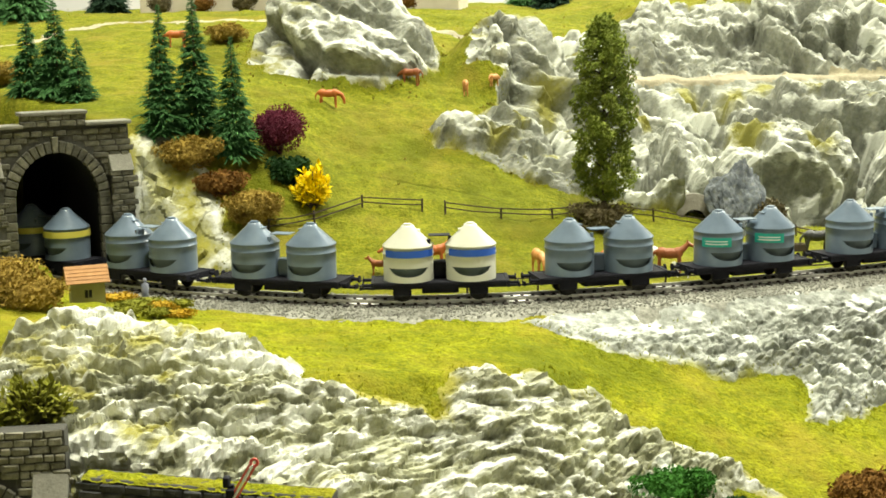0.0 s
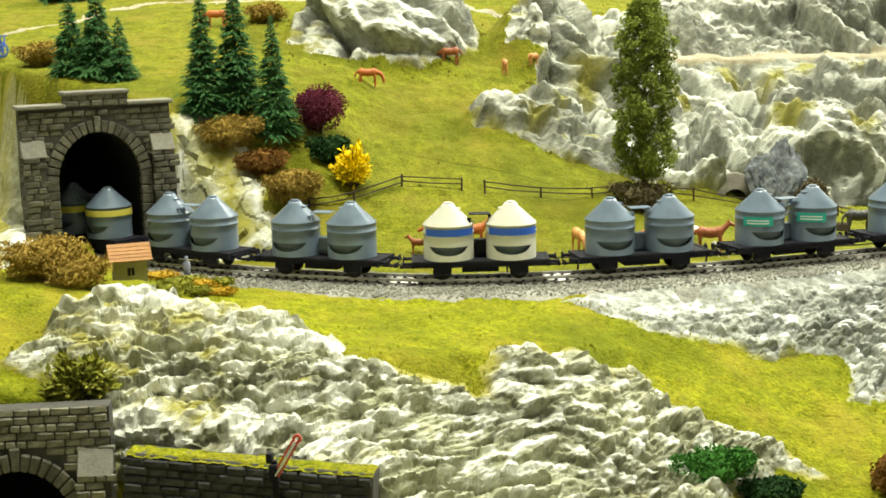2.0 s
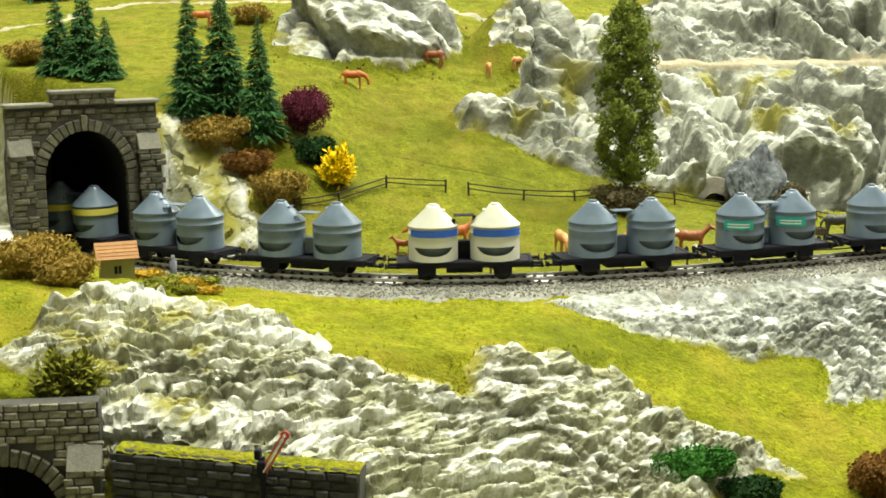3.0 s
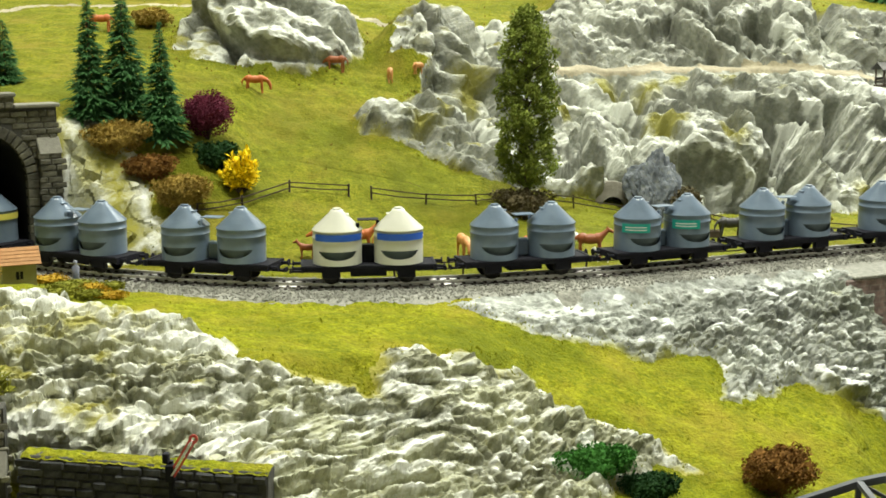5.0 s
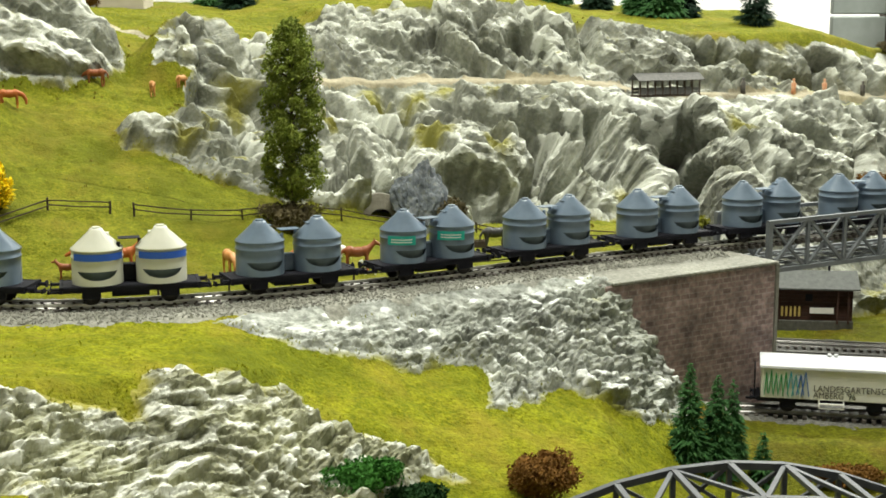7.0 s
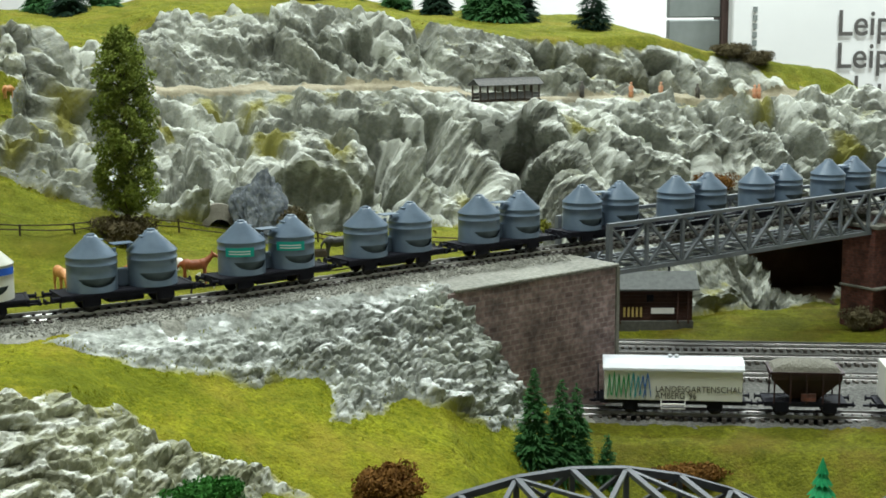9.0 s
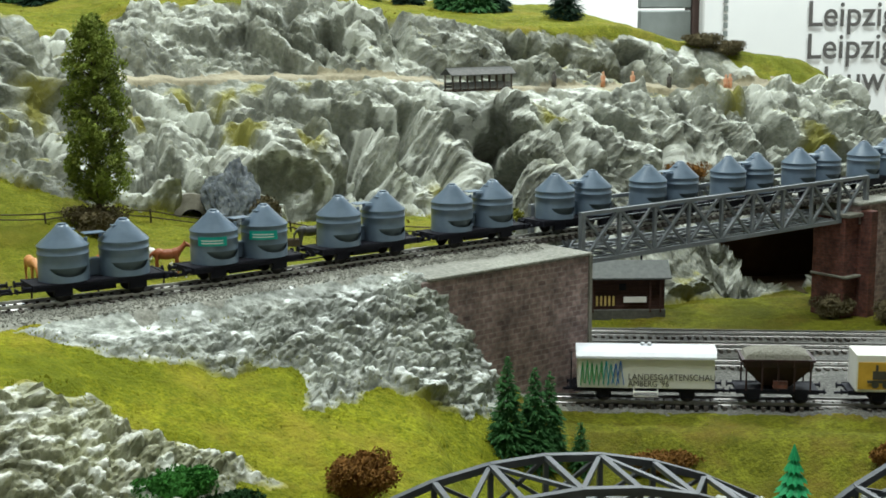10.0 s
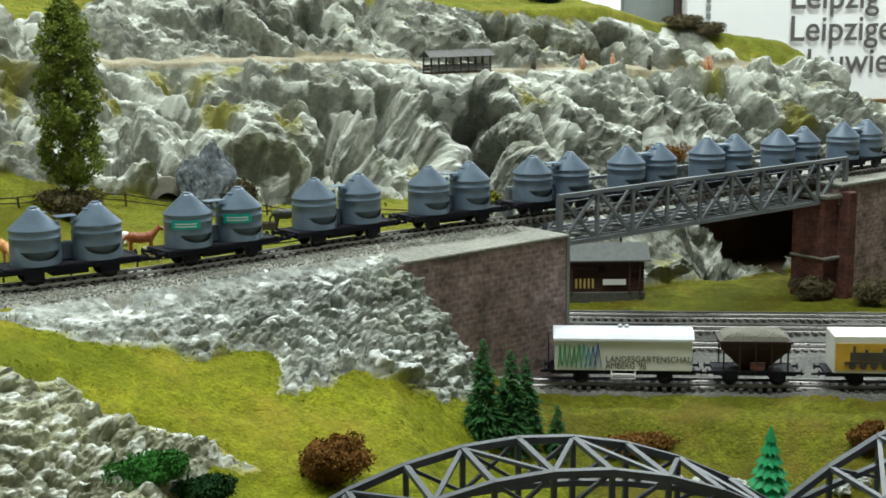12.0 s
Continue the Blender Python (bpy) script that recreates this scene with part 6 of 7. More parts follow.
for x, y, a, c, s in ((-0.240, 1.200, 10, "chestnut_paint", 0.85), (-0.180, 1.270, 175, "brown_paint", 0.85), (-0.131, 1.268, 100, "tan_paint", 0.75), (-0.107, 1.283, 60, "tan_paint", 0.6), (-0.409, 1.322, 190, "chestnut_paint", 0.9)):
    horse(x, y, a, c, "brown plastic deer grazing on the upper meadow", s, "graze", category="deer figurine")

# trough beside the black horse
M["plank"] = surface("old_plank", [(0.05, 0.035, 0.022), (0.10, 0.075, 0.05)], 0.004, 0.9, 0.0003, 0.002, per_object=0.2)
t = thing("feeding_trough", "dark brown wooden feeding trough on the meadow", "trough", Matrix.Translation((0.131, 1.116, on_ground(0.131, 1.116))) @ Matrix.Rotation(0.12, 4, "Z"))
for y in (-0.0035, 0.0035):
    bm = bmesh.new()
    box(bm, -0.016, y - 0.0007, 0.001, 0.016, y + 0.0007, 0.0065, bevel=0.0003)
    part("side_board", bm, M["plank"], t)
bm = bmesh.new()
box(bm, -0.016, -0.003, 0.0008, 0.016, 0.003, 0.0018)
part("bottom_board", bm, M["plank"], t)
for x in (-0.0155, 0.0155):
    bm = bmesh.new()
    box(bm, x - 0.0008, -0.0045, -0.001, x + 0.0008, 0.0045, 0.0115 if x < 0 else 0.0065, bevel=0.0003)
    part("end_board", bm, M["plank"], t)

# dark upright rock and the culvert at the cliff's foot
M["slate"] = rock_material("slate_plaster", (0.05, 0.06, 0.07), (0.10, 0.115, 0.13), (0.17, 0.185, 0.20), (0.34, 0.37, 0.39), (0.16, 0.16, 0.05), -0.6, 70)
bm = bmesh.new()
vs = bmesh.ops.create_icosphere(bm, subdivisions=5, radius=1)["verts"]
for v in vs:
    q = v.co.copy()
    k = 1 + 0.35 * noise.noise(q * 1.6 + Vector((4, 1, 2))) - 0.30 * abs(noise.noise(Vector((q.x * 5, q.y * 5, q.z * 1.6)))) + 0.08 * noise.noise(q * 9)
    v.co = Vector((q.x * 0.023 * k, q.y * 0.018 * k, 0.026 + q.z * 0.035 * k))
    v.co.y += 0.55 * max(0, v.co.z)
ob = link_mesh("standing_rock", bm, M["slate"])
ob.matrix_world = Matrix.Translation((0.100, 1.182, on_ground(0.100, 1.182) - 0.006))
tagged(ob, "dark blue-grey upright rock at the foot of the cliff", "rock")

M["culvert"] = surface("culvert_plaster", [(0.14, 0.13, 0.10), (0.22, 0.205, 0.16)], 0.006, 0.9, 0.0005, 0.003, coarse=0.02)
cul = thing("culvert", "grey plaster culvert arch at the foot of the rock", "culvert", Matrix.Translation((0.066, 1.205, on_ground(0.066, 1.205) - 0.001)) @ Matrix.Rotation(0.1, 4, "Z"))
bm = bmesh.new()
inner = [(0.0105 * math.cos(math.pi * k / 14), 0.0105 * math.sin(math.pi * k / 14)) for k in range(15)]
outer = [(0.022 * math.cos(math.pi * k / 14) * (1.0 if 3 < k < 11 else 1.15), 0.023 * math.sin(math.pi * k / 14)) for k in range(15)]
for y0, y1 in ((0, 0.012),):
    fi, fo = [bm.verts.new((x, y0 - 0.002, z)) for x, z in inner], [bm.verts.new((x, y0 + 0.004 * (z / 0.02), z)) for x, z in outer]
    bi = [bm.verts.new((x, y1, z)) for x, z in inner]
    bo = [bm.verts.new((x, y1, z)) for x, z in outer]
    for k in range(14):
        bm.faces.new((fi[k], fi[k + 1], fo[k + 1], fo[k]))
        bm.faces.new((fi[k + 1], fi[k], bi[k], bi[k + 1]))
        bm.faces.new((fo[k], fo[k + 1], bo[k + 1], bo[k]))
part("arch", bm, M["culvert"], cul)
# flat near-black sheet painted in place of the culvert's shaded depth
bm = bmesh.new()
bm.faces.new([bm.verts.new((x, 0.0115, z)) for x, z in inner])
part("shade_back", bm, M["tunnel"], cul, "black sheet for the shade in the culvert mouth")

# ---- lower line at the front: retaining wall and signal ----
wall = thing("retaining_wall", "dark stone retaining wall with a grass strip on top", "wall", Matrix.Translation((-0.252, 0.6395, -0.118)) @ Matrix.Rotation(-0.055, 4, "Z") @ Matrix.Rotation(0.041, 4, "Y"), kind="structure")
bm = bmesh.new()
box(bm, 0, 0.0, -0.004, 0.122, 0.014, 0.0885, bevel=0.0008)
part("masonry", bm, M["mortar"], wall)
stone_courses(wall, 0.0, 0.122, 0.022, 0.0885, 0.0002, lambda x, z, w: False, 55, BLACK_STONES, 0.0043)
bm = bmesh.new()
grid = bmesh.ops.create_grid(bm, x_segments=120, y_segments=14, size=1)
for v in bm.verts:
    x0, y0 = (v.co.x + 1) * 0.061, -0.0008 + (v.co.y + 1) * 0.0060
    v.co = Vector((x0, y0, 0.0890 + 0.0008 * noise.noise(Vector((x0 * 190, y0 * 190, 0))) + 0.0007 * noise.noise(Vector((x0 * 420, y0 * 420, 5))) - 0.0016 * max(0, 1 - (y0 + 0.0008) / 0.003)))
part("grass_strip", bm, M["grass"], wall, "yellow green grass strip")

sig = thing("semaphore_signal", "black semaphore signal with a raised red and white arm", "signal", Matrix.Translation((-0.1725, 0.630, -0.118)))
bm = bmesh.new()
bar(bm, (0, 0, 0), (0, 0, 0.090), 0.0022, 0.0022)
for z in np.arange(0.01, 0.088, 0.006):
    bar(bm, (-0.0018, -0.0002, z), (0.0018, -0.0002, z + 0.004), 0.0006)
part("mast", bm, M["black"], sig)
bm = bmesh.new()
bar(bm, (0.0010, -0.0022, 0.0835), (0.0112, -0.0022, 0.1005), 0.0022, 0.0008)
arm = part("arm", bm, M["signal_white"], sig, "raised white arm edged in red")
for s in (-1, 1):
    bm = bmesh.new()
    bar(bm, (0.0010 - s * 0.0011, -0.0024, 0.0835 + s * 0.0006), (0.0112 - s * 0.0011, -0.0024, 0.1005 + s * 0.0006), 0.0007, 0.0009)
    part("red_edge", bm, M["signal_red"], arm, "red edge")
bm = bmesh.new()
lathe(bm, [(0.0010, -0.0004), (0.0022, -0.0004), (0.0022, 0.0004), (0.0010, 0.0004), (0.0010, -0.0004)], 16, Matrix.Translation((0.0118, -0.0022, 0.1015)) @ Matrix.Rotation(math.pi / 2, 4, "X"))
part("disc", bm, M["signal_red"], arm, "red ring")
bm = bmesh.new()
box(bm, -0.0022, -0.003, 0.080, 0.0022, 0.0015, 0.0885, bevel=0.0005)
box(bm, -0.0035, -0.0025, 0.089, -0.0005, 0.0015, 0.094, bevel=0.0005)
part("lamp_box", bm, M["black"], sig)

# ---- hut beside the tunnel ----
M["hut_wall"] = surface("hut_plaster", [(0.30, 0.28, 0.12), (0.38, 0.36, 0.17)], 0.006, 0.9, coarse=0.02, coarse_amount=0.2)
M["tile_red"] = surface("orange_tiles", [(0.30, 0.145, 0.05), (0.40, 0.21, 0.08)], 0.003, 0.8, per_object=0.15)
hx, hy = -0.331, 0.868
hut = thing("trackside_hut", "small cream hut with an orange tiled gable roof", "hut", Matrix.Translation((hx, hy, on_ground(hx, hy) - 0.001)) @ Matrix.Rotation(math.radians(28), 4, "Z"))
bm = bmesh.new()
box(bm, -0.0105, -0.007, 0, 0.0105, 0.007, 0.0165)
for x in (-0.0105, 0.0105):
    f = [bm.verts.new((x, -0.007, 0.0165)), bm.verts.new((x, 0.007, 0.0165)), bm.verts.new((x, 0, 0.0235))]
    bm.faces.new(f)
part("hut_body", bm, M["hut_wall"], hut)
for s in (-1, 1):
    for k in range(5):
        bm = bmesh.new()
        y0, z0 = s * 0.0098 * (1 - k / 5), 0.0150 + 0.0098 * k / 5
        y1, z1 = s * 0.0098 * (1 - (k + 1.15) / 5), 0.0150 + 0.0098 * (k + 1.15) / 5
        up_v = Vector((0, s * 0.7, 0.7)) * 0.0008
        vs = [bm.verts.new(Vector(q) + e) for e in (Vector((0, 0, 0)), up_v) for q in ((-0.0135, y0, z0 + 0.0004), (0.0135, y0, z0 + 0.0004), (0.0135, y1, z1), (-0.0135, y1, z1))]
        for q in ((0, 1, 2, 3), (7, 6, 5, 4), (0, 4, 5, 1), (1, 5, 6, 2), (2, 6, 7, 3), (3, 7, 4, 0)):
            bm.faces.new([vs[i] for i in q])
        part("roof_tile", bm, M["tile_red"], hut)
bm = bmesh.new()
box(bm, -0.0022, -0.0074, 0.006, 0.0022, -0.0068, 0.011)
part("window", bm, M["black"], hut, "small dark window")
bm = bmesh.new()
box(bm, -0.0002, -0.0077, 0.006, 0.0002, -0.0073, 0.011)
box(bm, -0.0026, -0.0077, 0.0055, 0.0026, -0.0073, 0.006)
part("window_frame", bm, M["hut_wall"], hut)


def peg(x, y, h, colors, label, z=None, seat=False):
    """A tiny moulded figure, as one plain tapered shape."""
    bm = bmesh.new()
    lathe(bm, [(0.0, 0.0), (h * 0.16, 0.0), (h * 0.14, h * 0.35), (h * 0.17, h * 0.7), (h * 0.06, h * 0.80), (h * 0.09, h * 0.88), (h * 0.07, h * 0.98), (0.0, h)], 12)
    if seat:
        box(bm, -h * 0.15, -h * 0.55, 0, h * 0.15, 0, h * 0.2, bevel=h * 0.05)
    ob = link_mesh("figurine", bm, M[colors], True)
    ob.matrix_world = Matrix.Translation((x, y, (on_ground(x, y) if z is None else z) - 0.0003))
    return tagged(ob, label, "figurine")


M["fig_blue"] = surface("figure_blue", [(0.10, 0.13, 0.22), (0.28, 0.28, 0.32)], 0.004, 0.6)
M["fig_orange"] = surface("figure_orange", [(0.55, 0.16, 0.05), (0.62, 0.45, 0.30)], 0.004, 0.6)
M["fig_dark"] = surface("figure_dark", [(0.04, 0.04, 0.04), (0.14, 0.12, 0.10)], 0.004, 0.6)
peg(-0.303, 0.897, 0.0155, "fig_blue", "tiny seated figurine in blue and grey", seat=True)
for x, y, c in ((0.486, 1.537, "fig_dark"), (0.552, 1.561, "fig_orange"), (0.592, 1.572, "fig_orange"), (0.642, 1.584, "fig_dark"), (0.722, 1.603, "fig_orange"), (0.728, 1.604, "fig_orange")):
    peg(x, y, 0.018, c, "tiny walker figurine standing on the footpath")

# ---- blue cart on the hill ----
M["cart_blue"] = surface("cart_blue", [(0.04, 0.12, 0.45), (0.06, 0.17, 0.55)], 0.006, 0.5)
cart = thing("hay_cart", "blue plastic hay cart on the hill", "cart", Matrix.Translation((-0.578, 1.190, on_ground(-0.578, 1.190))) @ Matrix.Rotation(0.25, 4, "Z"))
bm = bmesh.new()
for y in (-0.006, 0.006):
    bar(bm, (-0.018, y, 0.010), (0.016, y * 1.4, 0.012), 0.0012)
    bar(bm, (-0.018, y * 1.3, 0.018), (0.018, y * 1.6, 0.020), 0.0012)
    for k in range(7):
        x = -0.016 + k * 0.0053
        bar(bm, (x, y, 0.010), (x, y * 1.45, 0.019), 0.0010)
box(bm, -0.017, -0.006, 0.0095, 0.015, 0.006, 0.0108)
part("body", bm, M["cart_blue"], cart)
for x in (-0.012, 0.011):
    for y in (-0.0095, 0.0095):
        bm = bmesh.new()
        lathe(bm, [(0.0062, -0.0006), (0.0075, -0.0006), (0.0075, 0.0006), (0.0062, 0.0006), (0.0062, -0.0006)], 20, Matrix.Translation((x, y, 0.0075)) @ Matrix.Rotation(math.pi / 2, 4, "X"))
        for k in range(4):
            a = math.pi * k / 4
            bar(bm, (x - 0.0068 * math.cos(a), y, 0.0075 - 0.0068 * math.sin(a)), (x + 0.0068 * math.cos(a), y, 0.0075 + 0.0068 * math.sin(a)), 0.0008)
        part("wheel", bm, M["cart_blue"], cart)

# ---- covered footbridge on the path ----
M["shingle_grey"] = surface("grey_shingles", [(0.09, 0.09, 0.085), (0.16, 0.155, 0.145)], 0.003, 0.9, per_object=0.15)
gal = thing("covered_footbridge", "weathered covered wooden footbridge across the gorge", "footbridge", Matrix.Translation((0.376, 1.448, 0.099)) @ Matrix.Rotation(0.32, 4, "Z"))
bm = bmesh.new()
box(bm, -0.038, -0.008, 0, 0.038, 0.008, 0.0018)
part("deck", bm, M["plank"], gal)
for y in (-0.0078, 0.0078):
    for z in (0.003, 0.0062):
        bm = bmesh.new()
        box(bm, -0.037, y - 0.0005, z, 0.037, y + 0.0005, z + 0.0028)
        part("board", bm, M["shingle_grey"], gal)
    for k in range(9):
        bm = bmesh.new()
        x = -0.036 + k * 0.009
        bar(bm, (x, y, 0.0), (x, y, 0.017), 0.0012)
        part("post", bm, M["plank"], gal)
for s in (-1, 1):
    for k in range(3):
        bm = bmesh.new()
        a, b2 = 0.0115 * (1 - k / 3), 0.0115 * (1 - (k + 1.1) / 3)
        za, zb = 0.0165 + 0.007 * k / 3, 0.0165 + 0.007 * (k + 1.1) / 3
        vs = [bm.verts.new((x, s * y, z)) for z_off in (0, 0.0009) for x, y, z in ((-0.040, a, za + z_off), (0.040, a, za + z_off), (0.040, b2, zb + z_off), (-0.040, b2, zb + z_off))]
        for q in ((0, 1, 2, 3), (7, 6, 5, 4), (0, 4, 5, 1), (1, 5, 6, 2), (2, 6, 7, 3), (3, 7, 4, 0)):
            bm.faces.new([vs[i] for i in q])
        part("roof_board", bm, M["shingle_grey"], gal)

# ---- brick pier and far abutment ----
bdir = math.atan2(1.297 - 1.137, 0.712 - 0.362)
pier = thing("brick_pier", "dark red brick bridge pier with a pale stone band", "pier", Matrix.Translation((0.698, 1.262, -0.118)) @ Matrix.Rotation(bdir, 4, "Z"))
bm = bmesh.new()
box(bm, -0.012, -0.012, 0, 0.016, 0.026, 0.100, bevel=0.0008)
box(bm, 0.008, -0.0155, 0, 0.018, 0.026, 0.092, bevel=0.0008)
part("shaft", bm, M["brick_pier"], pier)
bm = bmesh.new()
box(bm, -0.0135, -0.0172, 0.040, 0.020, 0.027, 0.0425, bevel=0.0005)
part("stone_band", bm, M["coping"], pier, "pale stone band")
bm = bmesh.new()
box(bm, -0.0135, -0.0172, 0.100, 0.020, 0.027, 0.1035, bevel=0.0005)
part("bearing_slab", bm, M["coping"], pier)
far_ab = wall_between("abutment", (0.712, 1.253), (1.40, 1.593), -0.13, -0.0075, 0.026, M["brick"], "brown brick abutment at the far end of the bridge")
bm = bmesh.new()
box(bm, -0.002, -0.003, -0.0075, 0.768, 0.095, -0.0045, bevel=0.0006)
part("top_bed", bm, M["ballast"], far_ab, "pale gravel bed on the abutment")
bm = bmesh.new()
box(bm, 0.060, 0.027, -0.13, 0.766, 0.092, -0.0078)
part("core", bm, M["mortar"], far_ab)
bm = bmesh.new()
box(bm, 0.0, -0.012, -0.13, 0.012, 0.0, -0.012, bevel=0.0008)
part("buttress", bm, M["brick_pier"], far_ab, "red brick corner buttress")

# ---- station hut under the bridge ----
M["cabin_roof"] = surface("cabin_roof_felt", [(0.08, 0.085, 0.08), (0.13, 0.135, 0.125)], 0.004, 0.9)
M["cabin"] = surface("cabin_boards", [(0.03, 0.012, 0.009), (0.06, 0.024, 0.016)], 0.004, 0.85, per_object=0.2)
M["cabin_stone"] = surface("cabin_plinth", [(0.06, 0.06, 0.05), (0.12, 0.115, 0.10)], 0.004, 0.9, 0.0003, 0.002)
M["yellow_board"] = surface("yellow_boards", [(0.42, 0.30, 0.08), (0.52, 0.38, 0.12)], 0.005, 0.8)
cab = thing("timber_cabin", "dark brown timber cabin with a grey roof and a white sign", "cabin", Matrix.Translation((0.490, 1.306, -0.118)) @ Matrix.Rotation(math.radians(-12), 4, "Z") @ Matrix.Scale(1.12, 4))
bm = bmesh.new()
box(bm, -0.033, -0.016, 0, 0.033, 0.016, 0.010, bevel=0.0006)
part("plinth", bm, M["cabin_stone"], cab)
for k in range(9):
    bm = bmesh.new()
    box(bm, -0.032, -0.0150, 0.010 + k * 0.0032, 0.032, 0.0150, 0.0130 + k * 0.0032)
    part("plank", bm, M["cabin"], cab)
for s, rise in ((-1, 0.012), (1, 0.012)):
    bm = bmesh.new()
    vs = [bm.verts.new(q) for q in ((-0.037, s * 0.021, 0.0375), (0.037, s * 0.021, 0.0375), (0.037, 0, 0.0375 + rise), (-0.037, 0, 0.0375 + rise), (-0.037, s * 0.021, 0.0388), (0.037, s * 0.021, 0.0388), (0.037, 0, 0.0390 + rise), (-0.037, 0, 0.0390 + rise))]
    for q in ((0, 1, 2, 3), (7, 6, 5, 4), (0, 4, 5, 1), (1, 5, 6, 2), (2, 6, 7, 3), (3, 7, 4, 0)):
        bm.faces.new([vs[i] for i in q])
    part("roof_slope", bm, M["cabin_roof"], cab)
bm = bmesh.new()
rod(bm, (0.014, 0.004, 0.046), (0.014, 0.004, 0.062), 0.0010, n=8)
part("flue", bm, M["black"], cab)
bm = bmesh.new()
box(bm, -0.004, -0.0172, 0.0165, 0.016, -0.0164, 0.0215)
part("sign_board", bm, M["signal_white"], cab, "blank white sign board")
for k in range(5):
    bm = bmesh.new()
    box(bm, -0.028 + k * 0.0036, -0.0166, 0.0135, -0.0262 + k * 0.0036, -0.0158, 0.022)
    part("yellow_slat", bm, M["yellow_board"], cab, "yellow shutter slat")
bm = bmesh.new()
box(bm, -0.008, -0.0164, 0.027, -0.002, -0.0156, 0.033, bevel=0.0002)
part("window", bm, M["black"], cab)
for x in (0.019, 0.028, -0.031):
    bm = bmesh.new()
    bar(bm, (x, -0.0185, 0.008), (x, -0.0185, 0.0375), 0.0014)
    part("veranda_post", bm, M["cabin"], cab)


# ---- goods wagons in the yard ----
YARD_A, YARD_B = Vector((0.27, 1.050, 0)), Vector((1.0, 0.825, 0))
YARD_DIR = (YARD_B - YARD_A).normalized()
YARD_ANG = math.atan2(YARD_DIR.y, YARD_DIR.x)


def yard_pose(x):
    y = YARD_A.y + (x - YARD_A.x) * YARD_DIR.y / YARD_DIR.x
    return Matrix.Translation((x, y, YARD_Z)) @ Matrix.Rotation(YARD_ANG, 4, "Z")


def running_gear(w, half):
    bm = bmesh.new()
    box(bm, -half, -0.012, 0.0085, half, 0.012, 0.0110)
    for y in (-0.0125, 0.0125):
        box(bm, -half, y - 0.0006, 0.0080, half, y + 0.0006, 0.0115)
    part("underframe", bm, M["black"], w)
    for x in (-half * 0.58, half * 0.58):
        bm = bmesh.new()
        for y in (-0.0122, 0.0122):
            box(bm, x - 0.005, y - 0.0008, 0.0035, x + 0.005, y + 0.0008, 0.0085, bevel=0.0003)
        part("axle_guard", bm, M["black"], w)
        for y in (-GAUGE / 2, GAUGE / 2):
            bm = bmesh.new()
            lathe(bm, [(0, -0.0011), (0.0052, -0.0011), (0.0058, 0.0004), (0.0062, 0.0011), (0.0, 0.0011)], 16, Matrix.Translation((x, y, 0.0057)) @ Matrix.Rotation(math.pi / 2, 4, "X"))
            part("wheel", bm, M["wheel"], w, smooth=True)
    for d in (-1, 1):
        for y in (-0.0098, 0.0098):
            bm = bmesh.new()
            rod(bm, (d * half, y, 0.0098), (d * (half + 0.004), y, 0.0098), 0.0011, n=8)
            rod(bm, (d * (half + 0.004), y, 0.0098), (d * (half + 0.0048), y, 0.0098), 0.0023, n=10)
            part("buffer", bm, M["black"], w)
        bm = bmesh.new()
        bar(bm, (d * (half - 0.003), 0, 0.0065), (d * (half + 0.008), 0, 0.0065), 0.0022, 0.0014)
        part("coupling", bm, M["black"], w)


def lettering(text, size, at, parent, material, squeeze=1.0, name="lettering", bold=0.0):
    """Flat raised letters that stand on the xz plane of their thing."""
    cu = bpy.data.curves.new(name, "FONT")
    cu.body, cu.size, cu.extrude, cu.offset = text, size, 0.00008, bold
    ob = new(name, cu)
    cu.materials.append(material)
    ob.parent = parent
    ob.matrix_local = Matrix.Translation(at) @ Matrix.Rotation(math.pi / 2, 4, "X") @ Matrix.Diagonal((squeeze, 1, 1, 1))
    return ob


M["van_white"] = surface("van_cream_white", [(0.78, 0.77, 0.70), (0.84, 0.83, 0.77)], 0.02, 0.45, coarse=0.03, coarse_amount=0.06)
M["van_roof"] = surface("van_roof_silver", [(0.62, 0.63, 0.66), (0.72, 0.73, 0.76)], 0.02, 0.35, coarse=0.03, coarse_amount=0.08)
M["ink"] = surface("printed_ink", [(0.06, 0.055, 0.04), (0.09, 0.08, 0.06)], 0.01, 0.6)
M["logo_green"] = surface("logo_green", [(0.02, 0.28, 0.08), (0.03, 0.34, 0.10)], 0.01, 0.5)
M["logo_teal"] = surface("logo_teal", [(0.02, 0.30, 0.36), (0.03, 0.36, 0.42)], 0.01, 0.5)
M["logo_blue"] = surface("logo_blue", [(0.02, 0.12, 0.42), (0.03, 0.16, 0.48)], 0.01, 0.5)

van = thing("refrigerator_van", "cream white covered goods van with a silver roof and printed lettering", "wagon", yard_pose(0.398), group="wagons in the yard")
running_gear(van, 0.055)
bm = bmesh.new()
box(bm, -0.052, -0.0145, 0.0112, 0.052, 0.0145, 0.0350, bevel=0.0004)
part("body", bm, M["van_white"], van)
bm = bmesh.new()
prof = [(-0.0158, 0.0345), (-0.0156, 0.0362), (-0.0125, 0.0392), (-0.007, 0.0412), (0, 0.0418), (0.007, 0.0412), (0.0125, 0.0392), (0.0156, 0.0362), (0.0158, 0.0345)]
rings = [[bm.verts.new((x, y, z)) for y, z in prof] for x in (-0.0532, 0.0532)]
for k in range(len(prof) - 1):
    bm.faces.new((rings[0][k], rings[0][k + 1], rings[1][k + 1], rings[1][k]))
bm.faces.new(rings[0])
bm.faces.new(rings[1][::-1])
part("roof", bm, M["van_roof"], van, "silver curved roof", smooth=False)
